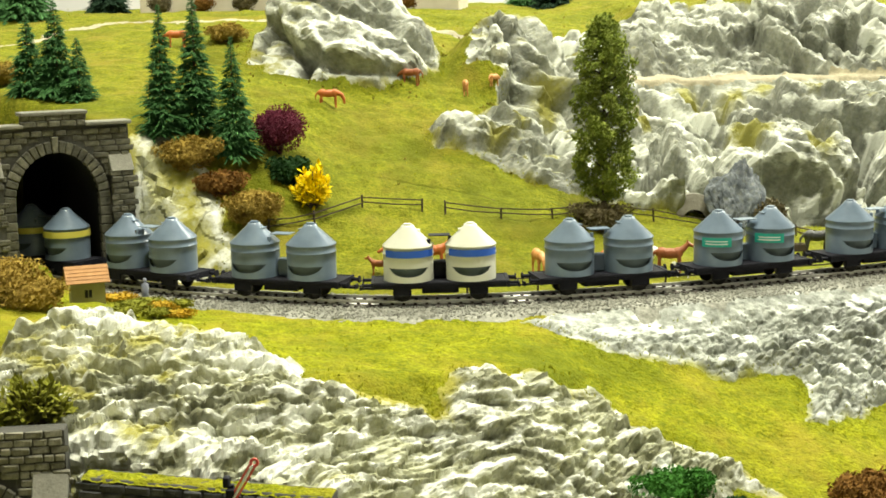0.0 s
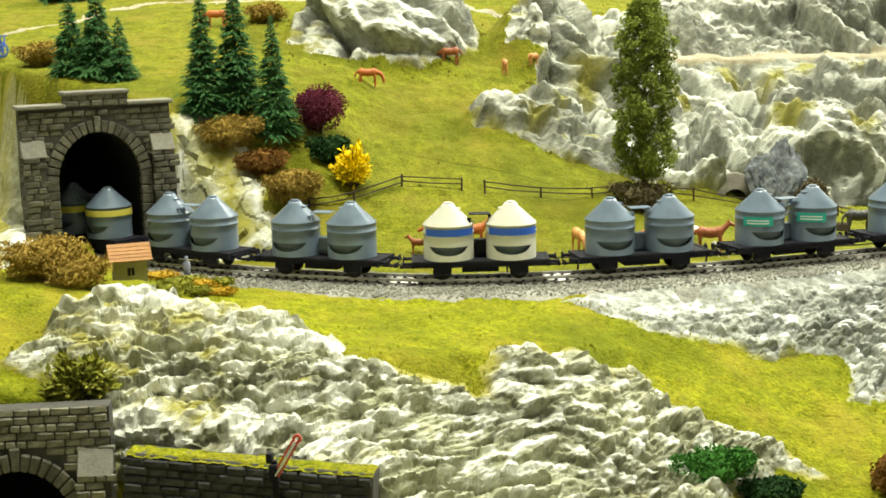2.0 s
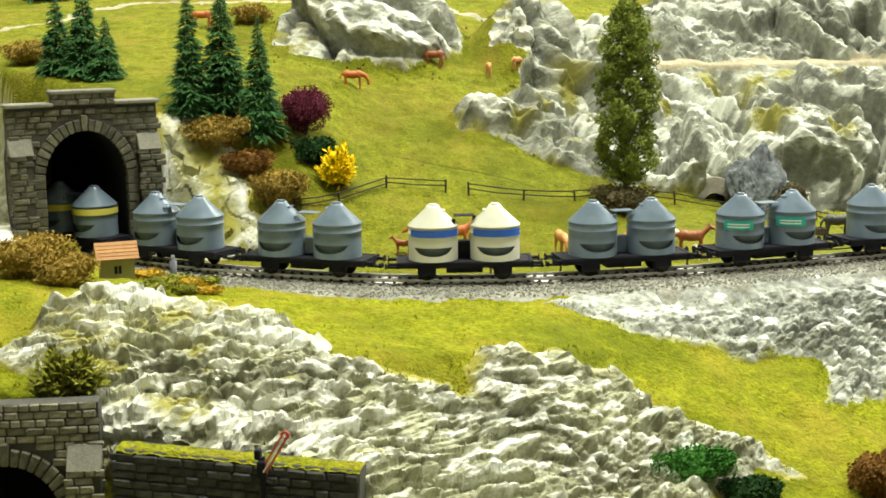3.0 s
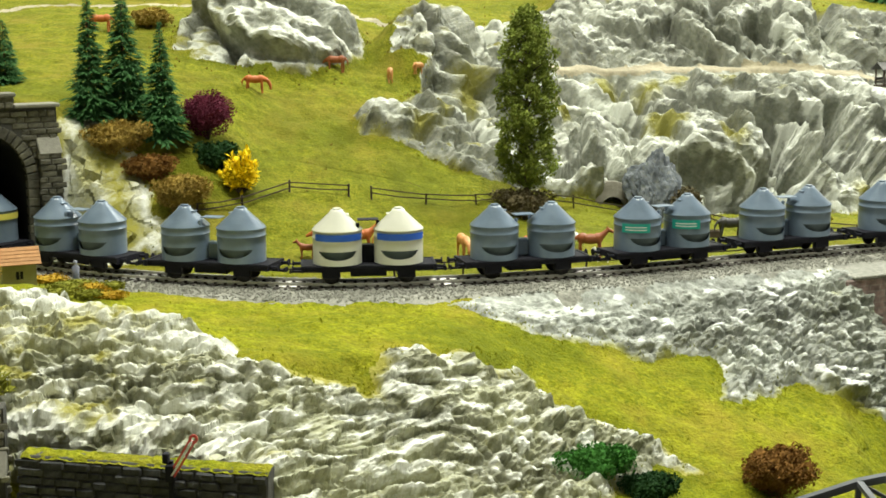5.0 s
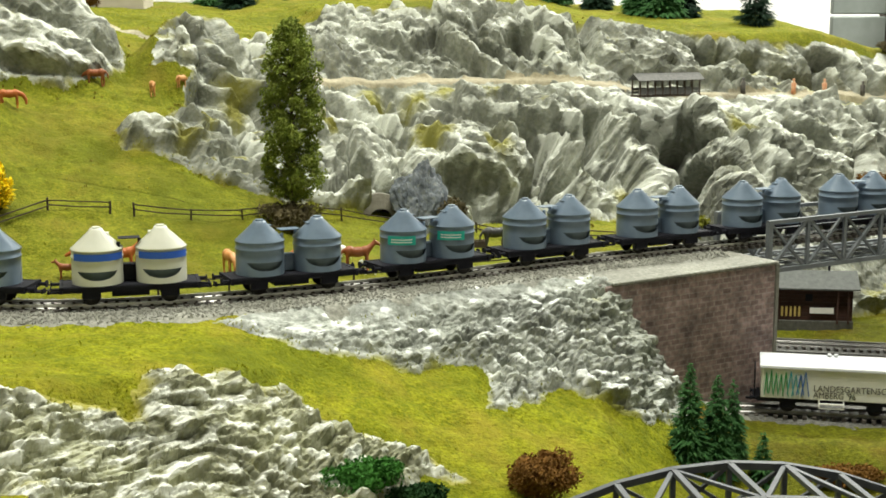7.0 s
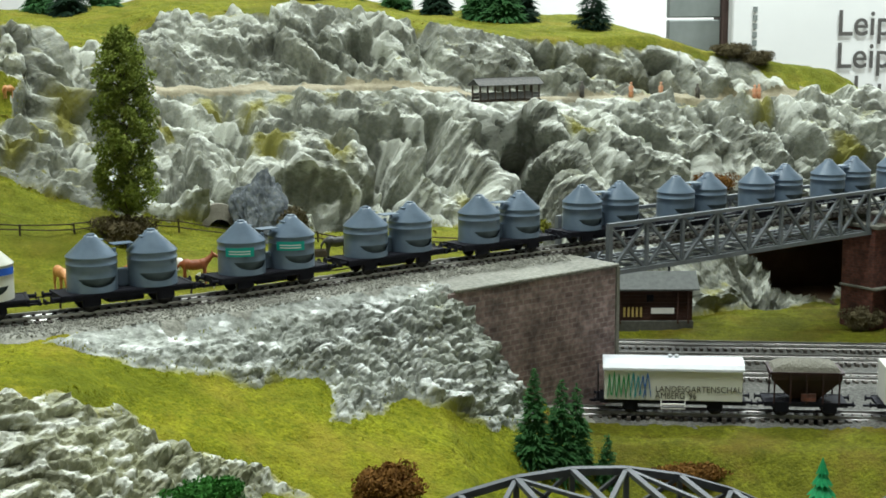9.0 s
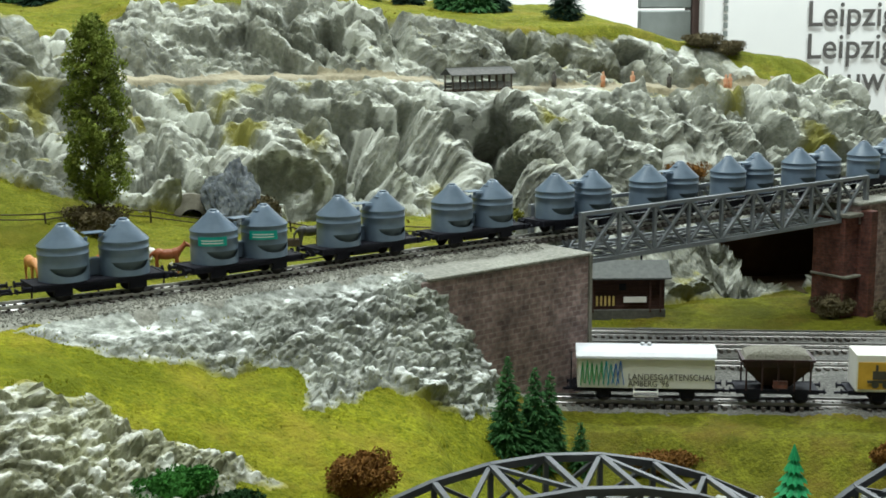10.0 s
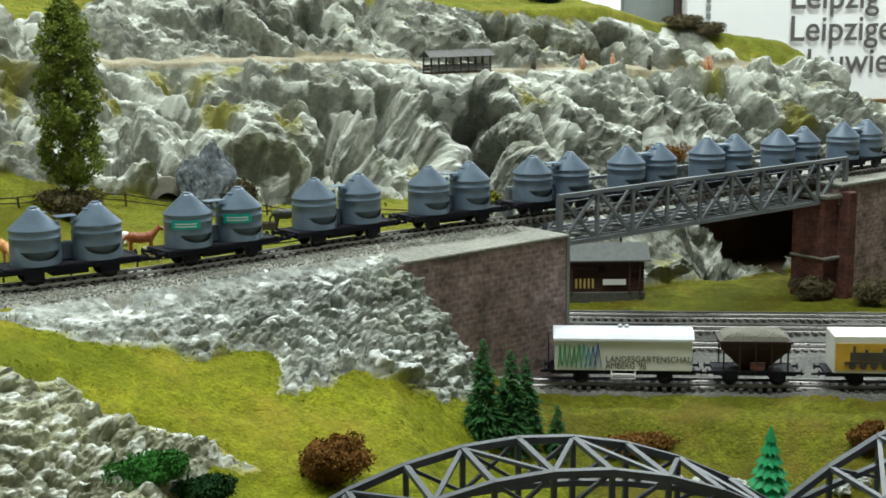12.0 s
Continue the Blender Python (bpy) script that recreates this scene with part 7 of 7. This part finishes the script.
for x in (-0.002, 0.003):
    bm = bmesh.new()
    lathe(bm, [(0.0017, 0.0412), (0.0017, 0.0428), (0.0020, 0.0430), (0.0012, 0.0440), (0, 0.0442)], 12, Matrix.Translation((x, 0, 0)))
    part("roof_vent", bm, M["van_roof"], van, smooth=True)
for k in range(9):
    bm = bmesh.new()
    x = -0.0495 + k * 0.0034
    sl = 0.0014 + 0.0002 * k
    pts = [(x, 0.0135 + 0.0012 * (k % 2)), (x + sl, 0.0312 + 0.0016 * math.sin(k * 1.7)), (x + sl * 1.9, 0.0140 + 0.001 * math.cos(k))]
    for (xa, za), (xb, zb) in zip(pts, pts[1:]):
        bar(bm, (xa, -0.01475, za), (xb, -0.01475, zb), 0.0006, 0.0017)
    part("logo_stroke", bm, M["logo_green"] if k < 5 else (M["logo_teal"] if k < 7 else M["logo_blue"]), van, "brush stroke of the printed emblem")
lettering("LANDESGARTENSCHAU", 0.0068, (-0.0135, -0.0148, 0.0180), van, M["ink"], 0.90)
lettering("AMBERG '96", 0.0068, (-0.0135, -0.0148, 0.0128), van, M["ink"], 0.86)
bm = bmesh.new()
for z in (0.0052, 0.0085):
    box(bm, -0.009, -0.0175, z, 0.009, -0.0150, z + 0.0007)
for x in (-0.009, 0.009):
    bar(bm, (x, -0.0165, 0.0052), (x, -0.0150, 0.0115), 0.0008)
part("footboard", bm, M["signal_white"], van, "white step ladder")
bm = bmesh.new()
for y in (-0.011, -0.004, 0.004, 0.011):
    bar(bm, (-0.0565, y, 0.0100), (-0.0565, y, 0.033), 0.0008)
for z in (0.016, 0.024, 0.032):
    bar(bm, (-0.0565, -0.012, z), (-0.0565, 0.012, z), 0.0008)
box(bm, -0.058, -0.012, 0.0095, -0.052, 0.012, 0.0105)
part("brakeman_platform", bm, M["black"], van, "black railed end platform")

M["hopper_brown"] = surface("hopper_red_brown", [(0.018, 0.006, 0.007), (0.04, 0.012, 0.013)], 0.008, 0.6)
M["gravel"] = surface("gravel_load", [(0.12, 0.115, 0.09), (0.24, 0.23, 0.185)], 0.0015, 0.95, 0.0010, 0.0015)
hop = thing("hopper_wagon", "dark red-brown hopper wagon heaped with gravel", "wagon", yard_pose(0.493), group="wagons in the yard")
running_gear(hop, 0.031)
bm = bmesh.new()
lo = [bm.verts.new(q) for q in ((-0.010, -0.007, 0.0125), (0.010, -0.007, 0.0125), (0.010, 0.007, 0.0125), (-0.010, 0.007, 0.0125))]
md = [bm.verts.new(q) for q in ((-0.026, -0.0145, 0.0290), (0.026, -0.0145, 0.0290), (0.026, 0.0145, 0.0290), (-0.026, 0.0145, 0.0290))]
hi = [bm.verts.new(q) for q in ((-0.026, -0.0145, 0.0345), (0.026, -0.0145, 0.0345), (0.026, 0.0145, 0.0345), (-0.026, 0.0145, 0.0345))]
for a, b2 in ((lo, md), (md, hi)):
    for k in range(4):
        bm.faces.new((a[k], a[(k + 1) % 4], b2[(k + 1) % 4], b2[k]))
bm.faces.new(lo[::-1])
part("hopper", bm, M["hopper_brown"], hop)
for x in (-0.024, -0.012, 0.0, 0.012, 0.024):
    for y in (-1, 1):
        bm = bmesh.new()
        bar(bm, (x, y * 0.0150, 0.0110), (x, y * 0.0152, 0.0345), 0.0012)
        part("stanchion", bm, M["hopper_brown"], hop)
bm = bmesh.new()
box(bm, -0.0275, -0.0155, 0.0335, 0.0275, -0.0140, 0.0352)
box(bm, -0.0275, 0.0140, 0.0335, 0.0275, 0.0155, 0.0352)
box(bm, -0.0275, -0.0139, 0.0335, -0.0255, 0.0139, 0.0352)
box(bm, 0.0255, -0.0139, 0.0335, 0.0275, 0.0139, 0.0352)
part("rim", bm, M["hopper_brown"], hop)
bm = bmesh.new()
bmesh.ops.create_grid(bm, x_segments=28, y_segments=14, size=1)
for v in bm.verts:
    e = max(0, 1 - max(abs(v.co.x), abs(v.co.y)) ** 2)
    v.co = Vector((v.co.x * 0.0258, v.co.y * 0.0142, 0.0345 + 0.0078 * e ** 0.5 + 0.0008 * noise.noise(v.co * 9)))
part("gravel_load", bm, M["gravel"], hop, "heaped grey gravel")
bm = bmesh.new()
box(bm, -0.004, -0.0158, 0.0130, 0.007, -0.0150, 0.0190)
part("plate", bm, M["brick_pier"], hop, "blank reddish plate")

M["panel_yellow"] = surface("panel_yellow", [(0.62, 0.36, 0.03), (0.72, 0.45, 0.05)], 0.01, 0.5, coarse=0.02, coarse_amount=0.2)
yv = thing("box_van", "white box van with a yellow picture panel", "wagon", yard_pose(0.596), group="wagons in the yard")
running_gear(yv, 0.055)
bm = bmesh.new()
box(bm, -0.050, -0.0150, 0.0112, 0.050, 0.0150, 0.0400, bevel=0.0006)
part("body", bm, M["van_white"], yv)
bm = bmesh.new()
box(bm, -0.0488, -0.0154, 0.0135, 0.0488, -0.0148, 0.0345)
pan = part("picture_panel", bm, M["panel_yellow"], yv, "yellow panel with a dark engine silhouette")
bm = bmesh.new()
rod(bm, (-0.038, -0.0156, 0.0245), (-0.014, -0.0156, 0.0245), 0.0034, n=10)
box(bm, -0.014, -0.0160, 0.0195, -0.006, -0.0154, 0.0310)
bar(bm, (-0.035, -0.0157, 0.0270), (-0.035, -0.0157, 0.0325), 0.0018, 0.0006)
bar(bm, (-0.026, -0.0157, 0.0270), (-0.026, -0.0157, 0.0300), 0.0022, 0.0006)
bar(bm, (-0.042, -0.0157, 0.0195), (-0.006, -0.0157, 0.0195), 0.0006, 0.0022)
for x in (-0.036, -0.028, -0.020, -0.012):
    rod(bm, (x, -0.0154, 0.0172), (x, -0.0160, 0.0172), 0.0028, n=12)
for v in bm.verts:
    v.co.y = max(-0.0160, min(-0.0153, v.co.y))
part("silhouette", bm, M["ink"], pan, "printed dark engine silhouette")


# ---- the steam engine, past the bridge ----
def steam_engine():
    t = thing("steam_locomotive", "black steam locomotive with red wheels and frame", "locomotive")
    t.matrix_world = line_pose(GREEN_S + WAGON_PITCH * LAST_GREY + 0.052 + 0.190)
    bm = bmesh.new()
    rod(bm, (-0.030, 0, 0.0305), (0.078, 0, 0.0305), 0.0105, n=24)
    rod(bm, (0.078, 0, 0.0305), (0.092, 0, 0.0305), 0.0110, n=24)
    rod(bm, (0.092, 0, 0.0305), (0.0935, 0, 0.0305), 0.0095, n=24)
    part("boiler", bm, M["black"], t, smooth=False)
    for x, r0, h in ((0.084, 0.0034, 0.0475), (0.050, 0.0048, 0.0440), (0.030, 0.0050, 0.0440), (0.008, 0.0046, 0.0440)):
        bm = bmesh.new()
        lathe(bm, [(r0, 0.036), (r0, h - 0.001), (r0 * 0.8, h), (0, h)], 14, Matrix.Translation((x, 0, 0)))
        part("chimney" if x > 0.08 else "dome", bm, M["black"], t, smooth=False)
    bm = bmesh.new()
    box(bm, -0.056, -0.0155, 0.0165, -0.030, 0.0155, 0.0420, bevel=0.0008)
    cab2 = part("cab", bm, M["black"], t)
    bm = bmesh.new()
    box(bm, -0.060, -0.0165, 0.0420, -0.028, 0.0165, 0.0440, bevel=0.0008)
    part("cab_roof", bm, M["black"], cab2)
    bm = bmesh.new()
    box(bm, -0.049, -0.0158, 0.031, -0.040, -0.0152, 0.039)
    part("cab_window", bm, M["wheel"], cab2)
    bm = bmesh.new()
    box(bm, -0.056, -0.0070, 0.0080, 0.098, 0.0070, 0.0180)
    box(bm, -0.056, -0.0150, 0.0165, 0.090, 0.0150, 0.0180)
    part("frame", bm, M["red"], t)
    bm = bmesh.new()
    box(bm, 0.097, -0.0155, 0.0085, 0.0995, 0.0155, 0.0150, bevel=0.0004)
    part("buffer_beam", bm, M["red"], t)
    for k in range(5):
        for y in (-1, 1):
            bm = bmesh.new()
            lathe(bm, [(0, -0.001), (0.0078, -0.001), (0.0084, 0.0004), (0.0088, 0.001), (0, 0.001)], 18, Matrix.Translation((-0.034 + k * 0.0185, y * 0.0088, 0.0083)) @ Matrix.Rotation(math.pi / 2, 4, "X"))
            part("driving_wheel", bm, M["red"], t, smooth=False)
    for y in (-0.0125, 0.0125):
        bm = bmesh.new()
        bar(bm, (-0.034, y, 0.0060), (0.040, y, 0.0060), 0.0010, 0.0018)
        bar(bm, (0.003, y * 1.08, 0.0065), (0.066, y * 1.08, 0.0100), 0.0010, 0.0018)
        part("coupling_rod", bm, M["rail"], t)
        bm = bmesh.new()
        rod(bm, (0.062, y, 0.0105), (0.082, y, 0.0105), 0.0050, n=14)
        part("cylinder", bm, M["black"], t)
    td = thing("tender", "black coal tender on red trucks", "tender")
    td.matrix_world = line_pose(GREEN_S + WAGON_PITCH * LAST_GREY + 0.052 + 0.070)
    bm = bmesh.new()
    box(bm, -0.050, -0.0150, 0.0130, 0.050, 0.0150, 0.0330, bevel=0.001)
    box(bm, -0.020, -0.0135, 0.0330, 0.048, 0.0135, 0.0375, bevel=0.001)
    part("tank", bm, M["black"], td)
    bm = bmesh.new()
    box(bm, -0.051, -0.0155, 0.0105, 0.051, 0.0155, 0.0130)
    part("frame", bm, M["red"], td)
    for x in (-0.026, 0.026):
        bm = bmesh.new()
        for y in (-0.0125, 0.0125):
            box(bm, x - 0.018, y - 0.0008, 0.0035, x + 0.018, y + 0.0008, 0.0105, bevel=0.0005)
        part("truck", bm, M["red"], td)
        for dx in (-0.011, 0.011):
            for y in (-GAUGE / 2, GAUGE / 2):
                bm = bmesh.new()
                lathe(bm, [(0, -0.0011), (0.0052, -0.0011), (0.0058, 0.0004), (0.0062, 0.0011), (0.0, 0.0011)], 16, Matrix.Translation((x + dx, y, 0.0057)) @ Matrix.Rotation(math.pi / 2, 4, "X"))
                part("wheel", bm, M["red"], td)


steam_engine()


# ---- arched bridge in the foreground ----
def arch_bridge(cx, cy, top, span, rise, label, width=0.052, panels=10, angle=0.0):
    b = thing("arch_bridge", label, "bridge", Matrix.Translation((cx, cy, 0)) @ Matrix.Rotation(angle, 4, "Z"), group="arched bridge spans")

    def at(k, y, lift=0.0):
        x = -span / 2 + span * k / panels
        return Vector((x, y, top - rise * (2 * x / span) ** 2 + lift))
    for y in (-width / 2, width / 2):
        for k in range(panels):
            bm = bmesh.new()
            bar(bm, at(k, y), at(k + 1, y), 0.0042, 0.0036)
            part("top_chord", bm, M["arch_grey"], b)
        for k in range(panels):
            bm = bmesh.new()
            a, c = at(k, y), at(k + 1, y)
            a.z = top - rise - 0.002 if k in (0,) else a.z - 0.020 * math.sin(math.pi * k / panels) - 0.004
            c.z = c.z - 0.020 * math.sin(math.pi * (k + 1) / panels) - 0.004
            bar(bm, a, c, 0.0036, 0.0030)
            part("lower_chord", bm, M["arch_grey"], b)
        for k in range(1, panels):
            bm = bmesh.new()
            a = at(k, y)
            bar(bm, a, (a.x, a.y, top - rise - 0.004), 0.0026, 0.0022)
            part("hanger", bm, M["arch_grey"], b)
            bm = bmesh.new()
            c = at(k + 1 if k < panels / 2 else k - 1, y)
            bar(bm, a, (c.x, c.y, c.z - 0.022), 0.0020, 0.0018)
            part("web_brace", bm, M["arch_grey"], b)
        bm = bmesh.new()
        bar(bm, (-span / 2, y, top - rise - 0.005), (span / 2, y, top - rise - 0.005), 0.0045, 0.0060)
        part("deck_girder", bm, M["arch_grey"], b)
    for k in range(1, panels):
        bm = bmesh.new()
        bar(bm, at(k, -width / 2, 0.0004), at(k, width / 2, 0.0004), 0.0030, 0.0024)
        part("top_strut", bm, M["arch_grey"], b)
        if 0 < k < panels - 1:
            bm = bmesh.new()
            s = 1 if k % 2 else -1
            bar(bm, at(k, -s * width / 2, 0.0002), at(k + 1, s * width / 2, 0.0002), 0.0024, 0.0018)
            part("top_brace", bm, M["arch_grey"], b)
    bm = bmesh.new()
    box(bm, -span / 2, -width / 2 + 0.003, top - rise - 0.010, span / 2, width / 2 - 0.003, top - rise - 0.007)
    part("deck", bm, M["arch_grey"], b)
    for x in (-span / 2, span / 2):
        bm = bmesh.new()
        box(bm, x - 0.012, -width / 2 - 0.004, -0.20, x + 0.012, width / 2 + 0.004, top - rise - 0.010, bevel=0.001)
        part("stone_pier", bm, M["stone_dark"], b, "grey stone pier")
    return b


arch_bridge(0.214, 0.638, -0.036, 0.29, 0.051, "dark grey arched truss bridge with crossed top bracing", angle=0.04)
arch_bridge(0.506, 0.650, -0.036, 0.29, 0.051, "neighbouring span of the dark grey arched bridge", angle=0.04)

# ---- hall around the layout ----
M["board_white"] = surface("poster_white", [(0.74, 0.74, 0.70), (0.80, 0.80, 0.76)], 0.4, 0.6, coarse=0.8, coarse_amount=0.05)
M["wall_paint"] = surface("hall_wall_paint", [(0.62, 0.61, 0.57), (0.68, 0.67, 0.63)], 0.3, 0.8, coarse=0.7, coarse_amount=0.08)
M["hall_floor"] = surface("hall_floor_lino", [(0.12, 0.115, 0.10), (0.18, 0.17, 0.15)], 0.05, 0.6, coarse=0.6)
M["ply"] = surface("layout_plywood", [(0.16, 0.10, 0.05), (0.24, 0.16, 0.085)], 0.03, 0.7, coarse=0.2)
M["grey_shutter"] = surface("grey_shutter", [(0.16, 0.18, 0.16), (0.21, 0.23, 0.21)], 0.05, 0.6)
M["brown_post"] = surface("brown_post", [(0.05, 0.03, 0.022), (0.08, 0.05, 0.04)], 0.03, 0.6)
# all but the north wall are unseen, added for reflections and bounced light
for name, dims, mat_name, label in (
        ("wall_north", (-4.0, 4.2, -1.1, 5.0, 4.3, 2.5), "wall_paint", "pale painted hall wall behind the layout"),
        ("wall_south", (-4.0, -3.1, -1.1, 5.0, -3.0, 2.5), "wall_paint", "unseen pale painted hall wall behind the visitor, added for reflections"),
        ("wall_west", (-4.1, -3.0, -1.1, -4.0, 4.2, 2.5), "wall_paint", "pale painted hall wall"),
        ("wall_east", (5.0, -3.0, -1.1, 5.1, 4.2, 2.5), "wall_paint", "pale painted hall wall"),
        ("floor", (-4.0, -3.0, -1.2, 5.0, 4.2, -1.1), "hall_floor", "unseen dark linoleum hall floor"),
        ("ceiling", (-4.0, -3.0, 2.5, 5.0, 4.2, 2.6), "wall_paint", "unseen pale hall ceiling, added for reflections")):
    bm = bmesh.new()
    box(bm, *dims)
    tagged(link_mesh(name, bm, M[mat_name]), label, name.split("_")[0], kind="structure")
tab = thing("layout_table", "plywood table that carries the model landscape", "table")
bm = bmesh.new()
box(bm, -0.95, 0.46, -0.24, 1.42, 1.92, -0.21)
part("top", bm, M["ply"], tab)
for x, y in ((-0.9, 0.5), (1.36, 0.5), (-0.9, 1.86), (1.36, 1.86)):
    bm = bmesh.new()
    box(bm, x - 0.03, y - 0.03, -1.1, x + 0.03, y + 0.03, -0.24, bevel=0.003)
    part("leg", bm, M["ply"], tab)
for dims in ((-0.95, 0.455, -0.24, 1.42, 0.467, -0.175), (-0.957, 0.46, -0.24, -0.945, 1.92, 0.0), (1.422, 0.46, -0.24, 1.434, 1.92, -0.03), (-0.95, 1.905, -0.24, 1.42, 1.92, 0.02)):
    bm = bmesh.new()
    box(bm, *dims)
    part("fascia", bm, M["ply"], tab)

sign = thing("destination_board", "large white destination board with dark lettering", "sign", Matrix.Translation((1.456, 3.40, 0)))
bm = bmesh.new()
box(bm, 0, 0, -1.1, 1.7, 0.03, 0.30, bevel=0.004)
part("board", bm, M["board_white"], sign)
M["letter"] = surface("letter_dark_grey", [(0.075, 0.07, 0.062), (0.10, 0.094, 0.083)], 0.05, 0.6)
for text, z in (("Leipzig H", 0.128), ("Leipziger", 0.045), ("Neuwied", -0.040)):
    lettering(text, 0.093, (0.284, -0.003, z), sign, M["letter"], 1.0, bold=0.0008)
bm = bmesh.new()
for k in range(9):
    box(bm, 0.055, -0.003, 0.02 + k * 0.021, 0.066, -0.0005, 0.034 + k * 0.021)
part("side_mark", bm, M["grey_shutter"], sign, "faint grey vertical print bars")
post = thing("display_stand", "brown post and grey slatted panel beside the board", "stand", Matrix.Translation((1.305, 3.45, 0)))
bm = bmesh.new()
box(bm, 0.140, -0.01, -1.1, 0.180, 0.05, 0.6, bevel=0.003)
part("post", bm, M["brown_post"], post)
for k in range(10):
    bm = bmesh.new()
    box(bm, 0.0, 0.0, -0.25 + k * 0.085, 0.140, 0.02, -0.25 + k * 0.085 + 0.080, bevel=0.003)
    part("slat", bm, M["grey_shutter"], post)

# pale plinth of a building at the back of the hill
M["plinth"] = surface("pale_plinth", [(0.52, 0.47, 0.36), (0.62, 0.57, 0.46)], 0.02, 0.85, coarse=0.06, coarse_amount=0.2)
pl = thing("model_building", "pale plastered model building at the back edge", "building", Matrix.Translation((-0.40, 1.66, 0.186)))
bm = bmesh.new()
box(bm, -0.16, 0, -0.02, 0.22, 0.10, 0.060, bevel=0.001)
part("wall", bm, M["plinth"], pl)
bm = bmesh.new()
box(bm, -0.165, -0.004, -0.006, 0.225, 0.0, 0.0025)
part("base_course", bm, M["brown_post"], pl, "dark base course")
for k, x in enumerate((-0.13, -0.08, -0.03, 0.03, 0.10, 0.16)):
    shrub("bush", -0.40 + x, 1.645, 0.014, 0.008, 0.012, "leaf_rust" if k % 2 else "leaf_grey", "rusty bush along the building's wall", 200 + k, 700)

# ---- loose gravel on the bed ----
grain = random.Random(404)
bm_co, bm_faces = [], []
for _ in range(9000):
    x = grain.uniform(-0.36, 0.335)
    v = grain.choice((grain.uniform(-0.050, -0.013), grain.uniform(-0.050, -0.013), grain.uniform(0.012, 0.026), grain.uniform(-0.013, 0.013)))
    if x > 0.215 and v < -0.045:
        continue
    y = track_y(np.array([x]))[0] + v
    s = grain.uniform(0.0005, 0.0013)
    c = Vector((x, y, -0.0036 + s * 0.2))
    k = len(bm_co)
    turn = Euler((grain.uniform(0, 6), grain.uniform(0, 6), grain.uniform(0, 6))).to_matrix()
    for d in ((1, 0, 0), (-1, 0, 0), (0, 1, 0), (0, -1, 0), (0, 0, 0.8), (0, 0, -0.8)):
        bm_co.append(tuple(c + turn @ Vector(d) * s * grain.uniform(0.7, 1.2)))
    for f in ((0, 2, 4), (2, 1, 4), (1, 3, 4), (3, 0, 4), (2, 0, 5), (1, 2, 5), (3, 1, 5), (0, 3, 5)):
        bm_faces.append([k + i for i in f])
tagged(mesh_from("gravel", np.array(bm_co), np.array(bm_faces), M["ballast_grain"], smooth=False), "loose pale and dark gravel grains along the track", "gravel", kind="stuff")

# ---- small things on the banks ----
M["stone_pale"] = surface("pale_pebble", [(0.30, 0.31, 0.28), (0.52, 0.53, 0.49)], 0.005, 0.85, 0.0005, 0.002)
for k, (x, y, q) in enumerate(((0.400, 0.866, 0.0070), (0.412, 0.860, 0.0055), (0.424, 0.858, 0.0072), (0.488, 0.836, 0.0075), (0.497, 0.842, 0.0055), (0.505, 0.838, 0.0065), (0.389, 0.874, 0.0048))):
    bm = bmesh.new()
    blob(bm, (0, 0, q * 0.3), q, 40 + k, 0.7, 3, 0.55)
    ob = link_mesh("stone", bm, M["stone_pale"])
    ob.matrix_world = Matrix.Translation((x, y, on_ground(x, y)))
    tagged(ob, "pale broken stone lying on the grass bank", "stone", "stones on the bank")

M["leaf_orange"] = surface("orange_flowers", [(0.30, 0.22, 0.02), (0.50, 0.29, 0.03)], 0.004, 0.9, spec=0.1)
for k, (x, y, q, w) in enumerate(((-0.318, 0.886, 0.016, "leaf_orange"), (-0.296, 0.884, 0.014, "leaf_olive"), (-0.286, 0.872, 0.012, "leaf_orange"), (-0.300, 0.866, 0.015, "leaf_olive"), (-0.276, 0.884, 0.012, "leaf_olive"), (-0.266, 0.850, 0.012, "leaf_orange"), (-0.297, 0.838, 0.014, "leaf_olive"), (-0.280, 0.846, 0.010, "leaf_olive"))):
    shrub("flower_patch", x, y, q, q * 0.6, 0.0035, w, "low patch of orange flowers beside the track" if w == "leaf_orange" else "low olive herbs beside the track", 300 + k, 380, 0.0009, stems=2, clumps=2)

post2 = thing("trackside_post", "thin grey post with a pale cap beside the fence", "post", Matrix.Translation((-0.2535, 0.992, on_ground(-0.2535, 0.992) - 0.001)))
bm = bmesh.new()
rod(bm, (0, 0, 0), (0, 0, 0.030), 0.0010, 0.0009, 8)
part("shaft", bm, M["shingle_grey"], post2)
bm = bmesh.new()
lathe(bm, [(0.0, 0.0295), (0.0015, 0.0298), (0.0017, 0.0330), (0.0, 0.0342)], 10)
part("cap", bm, M["signal_white"], post2, "pale cap")
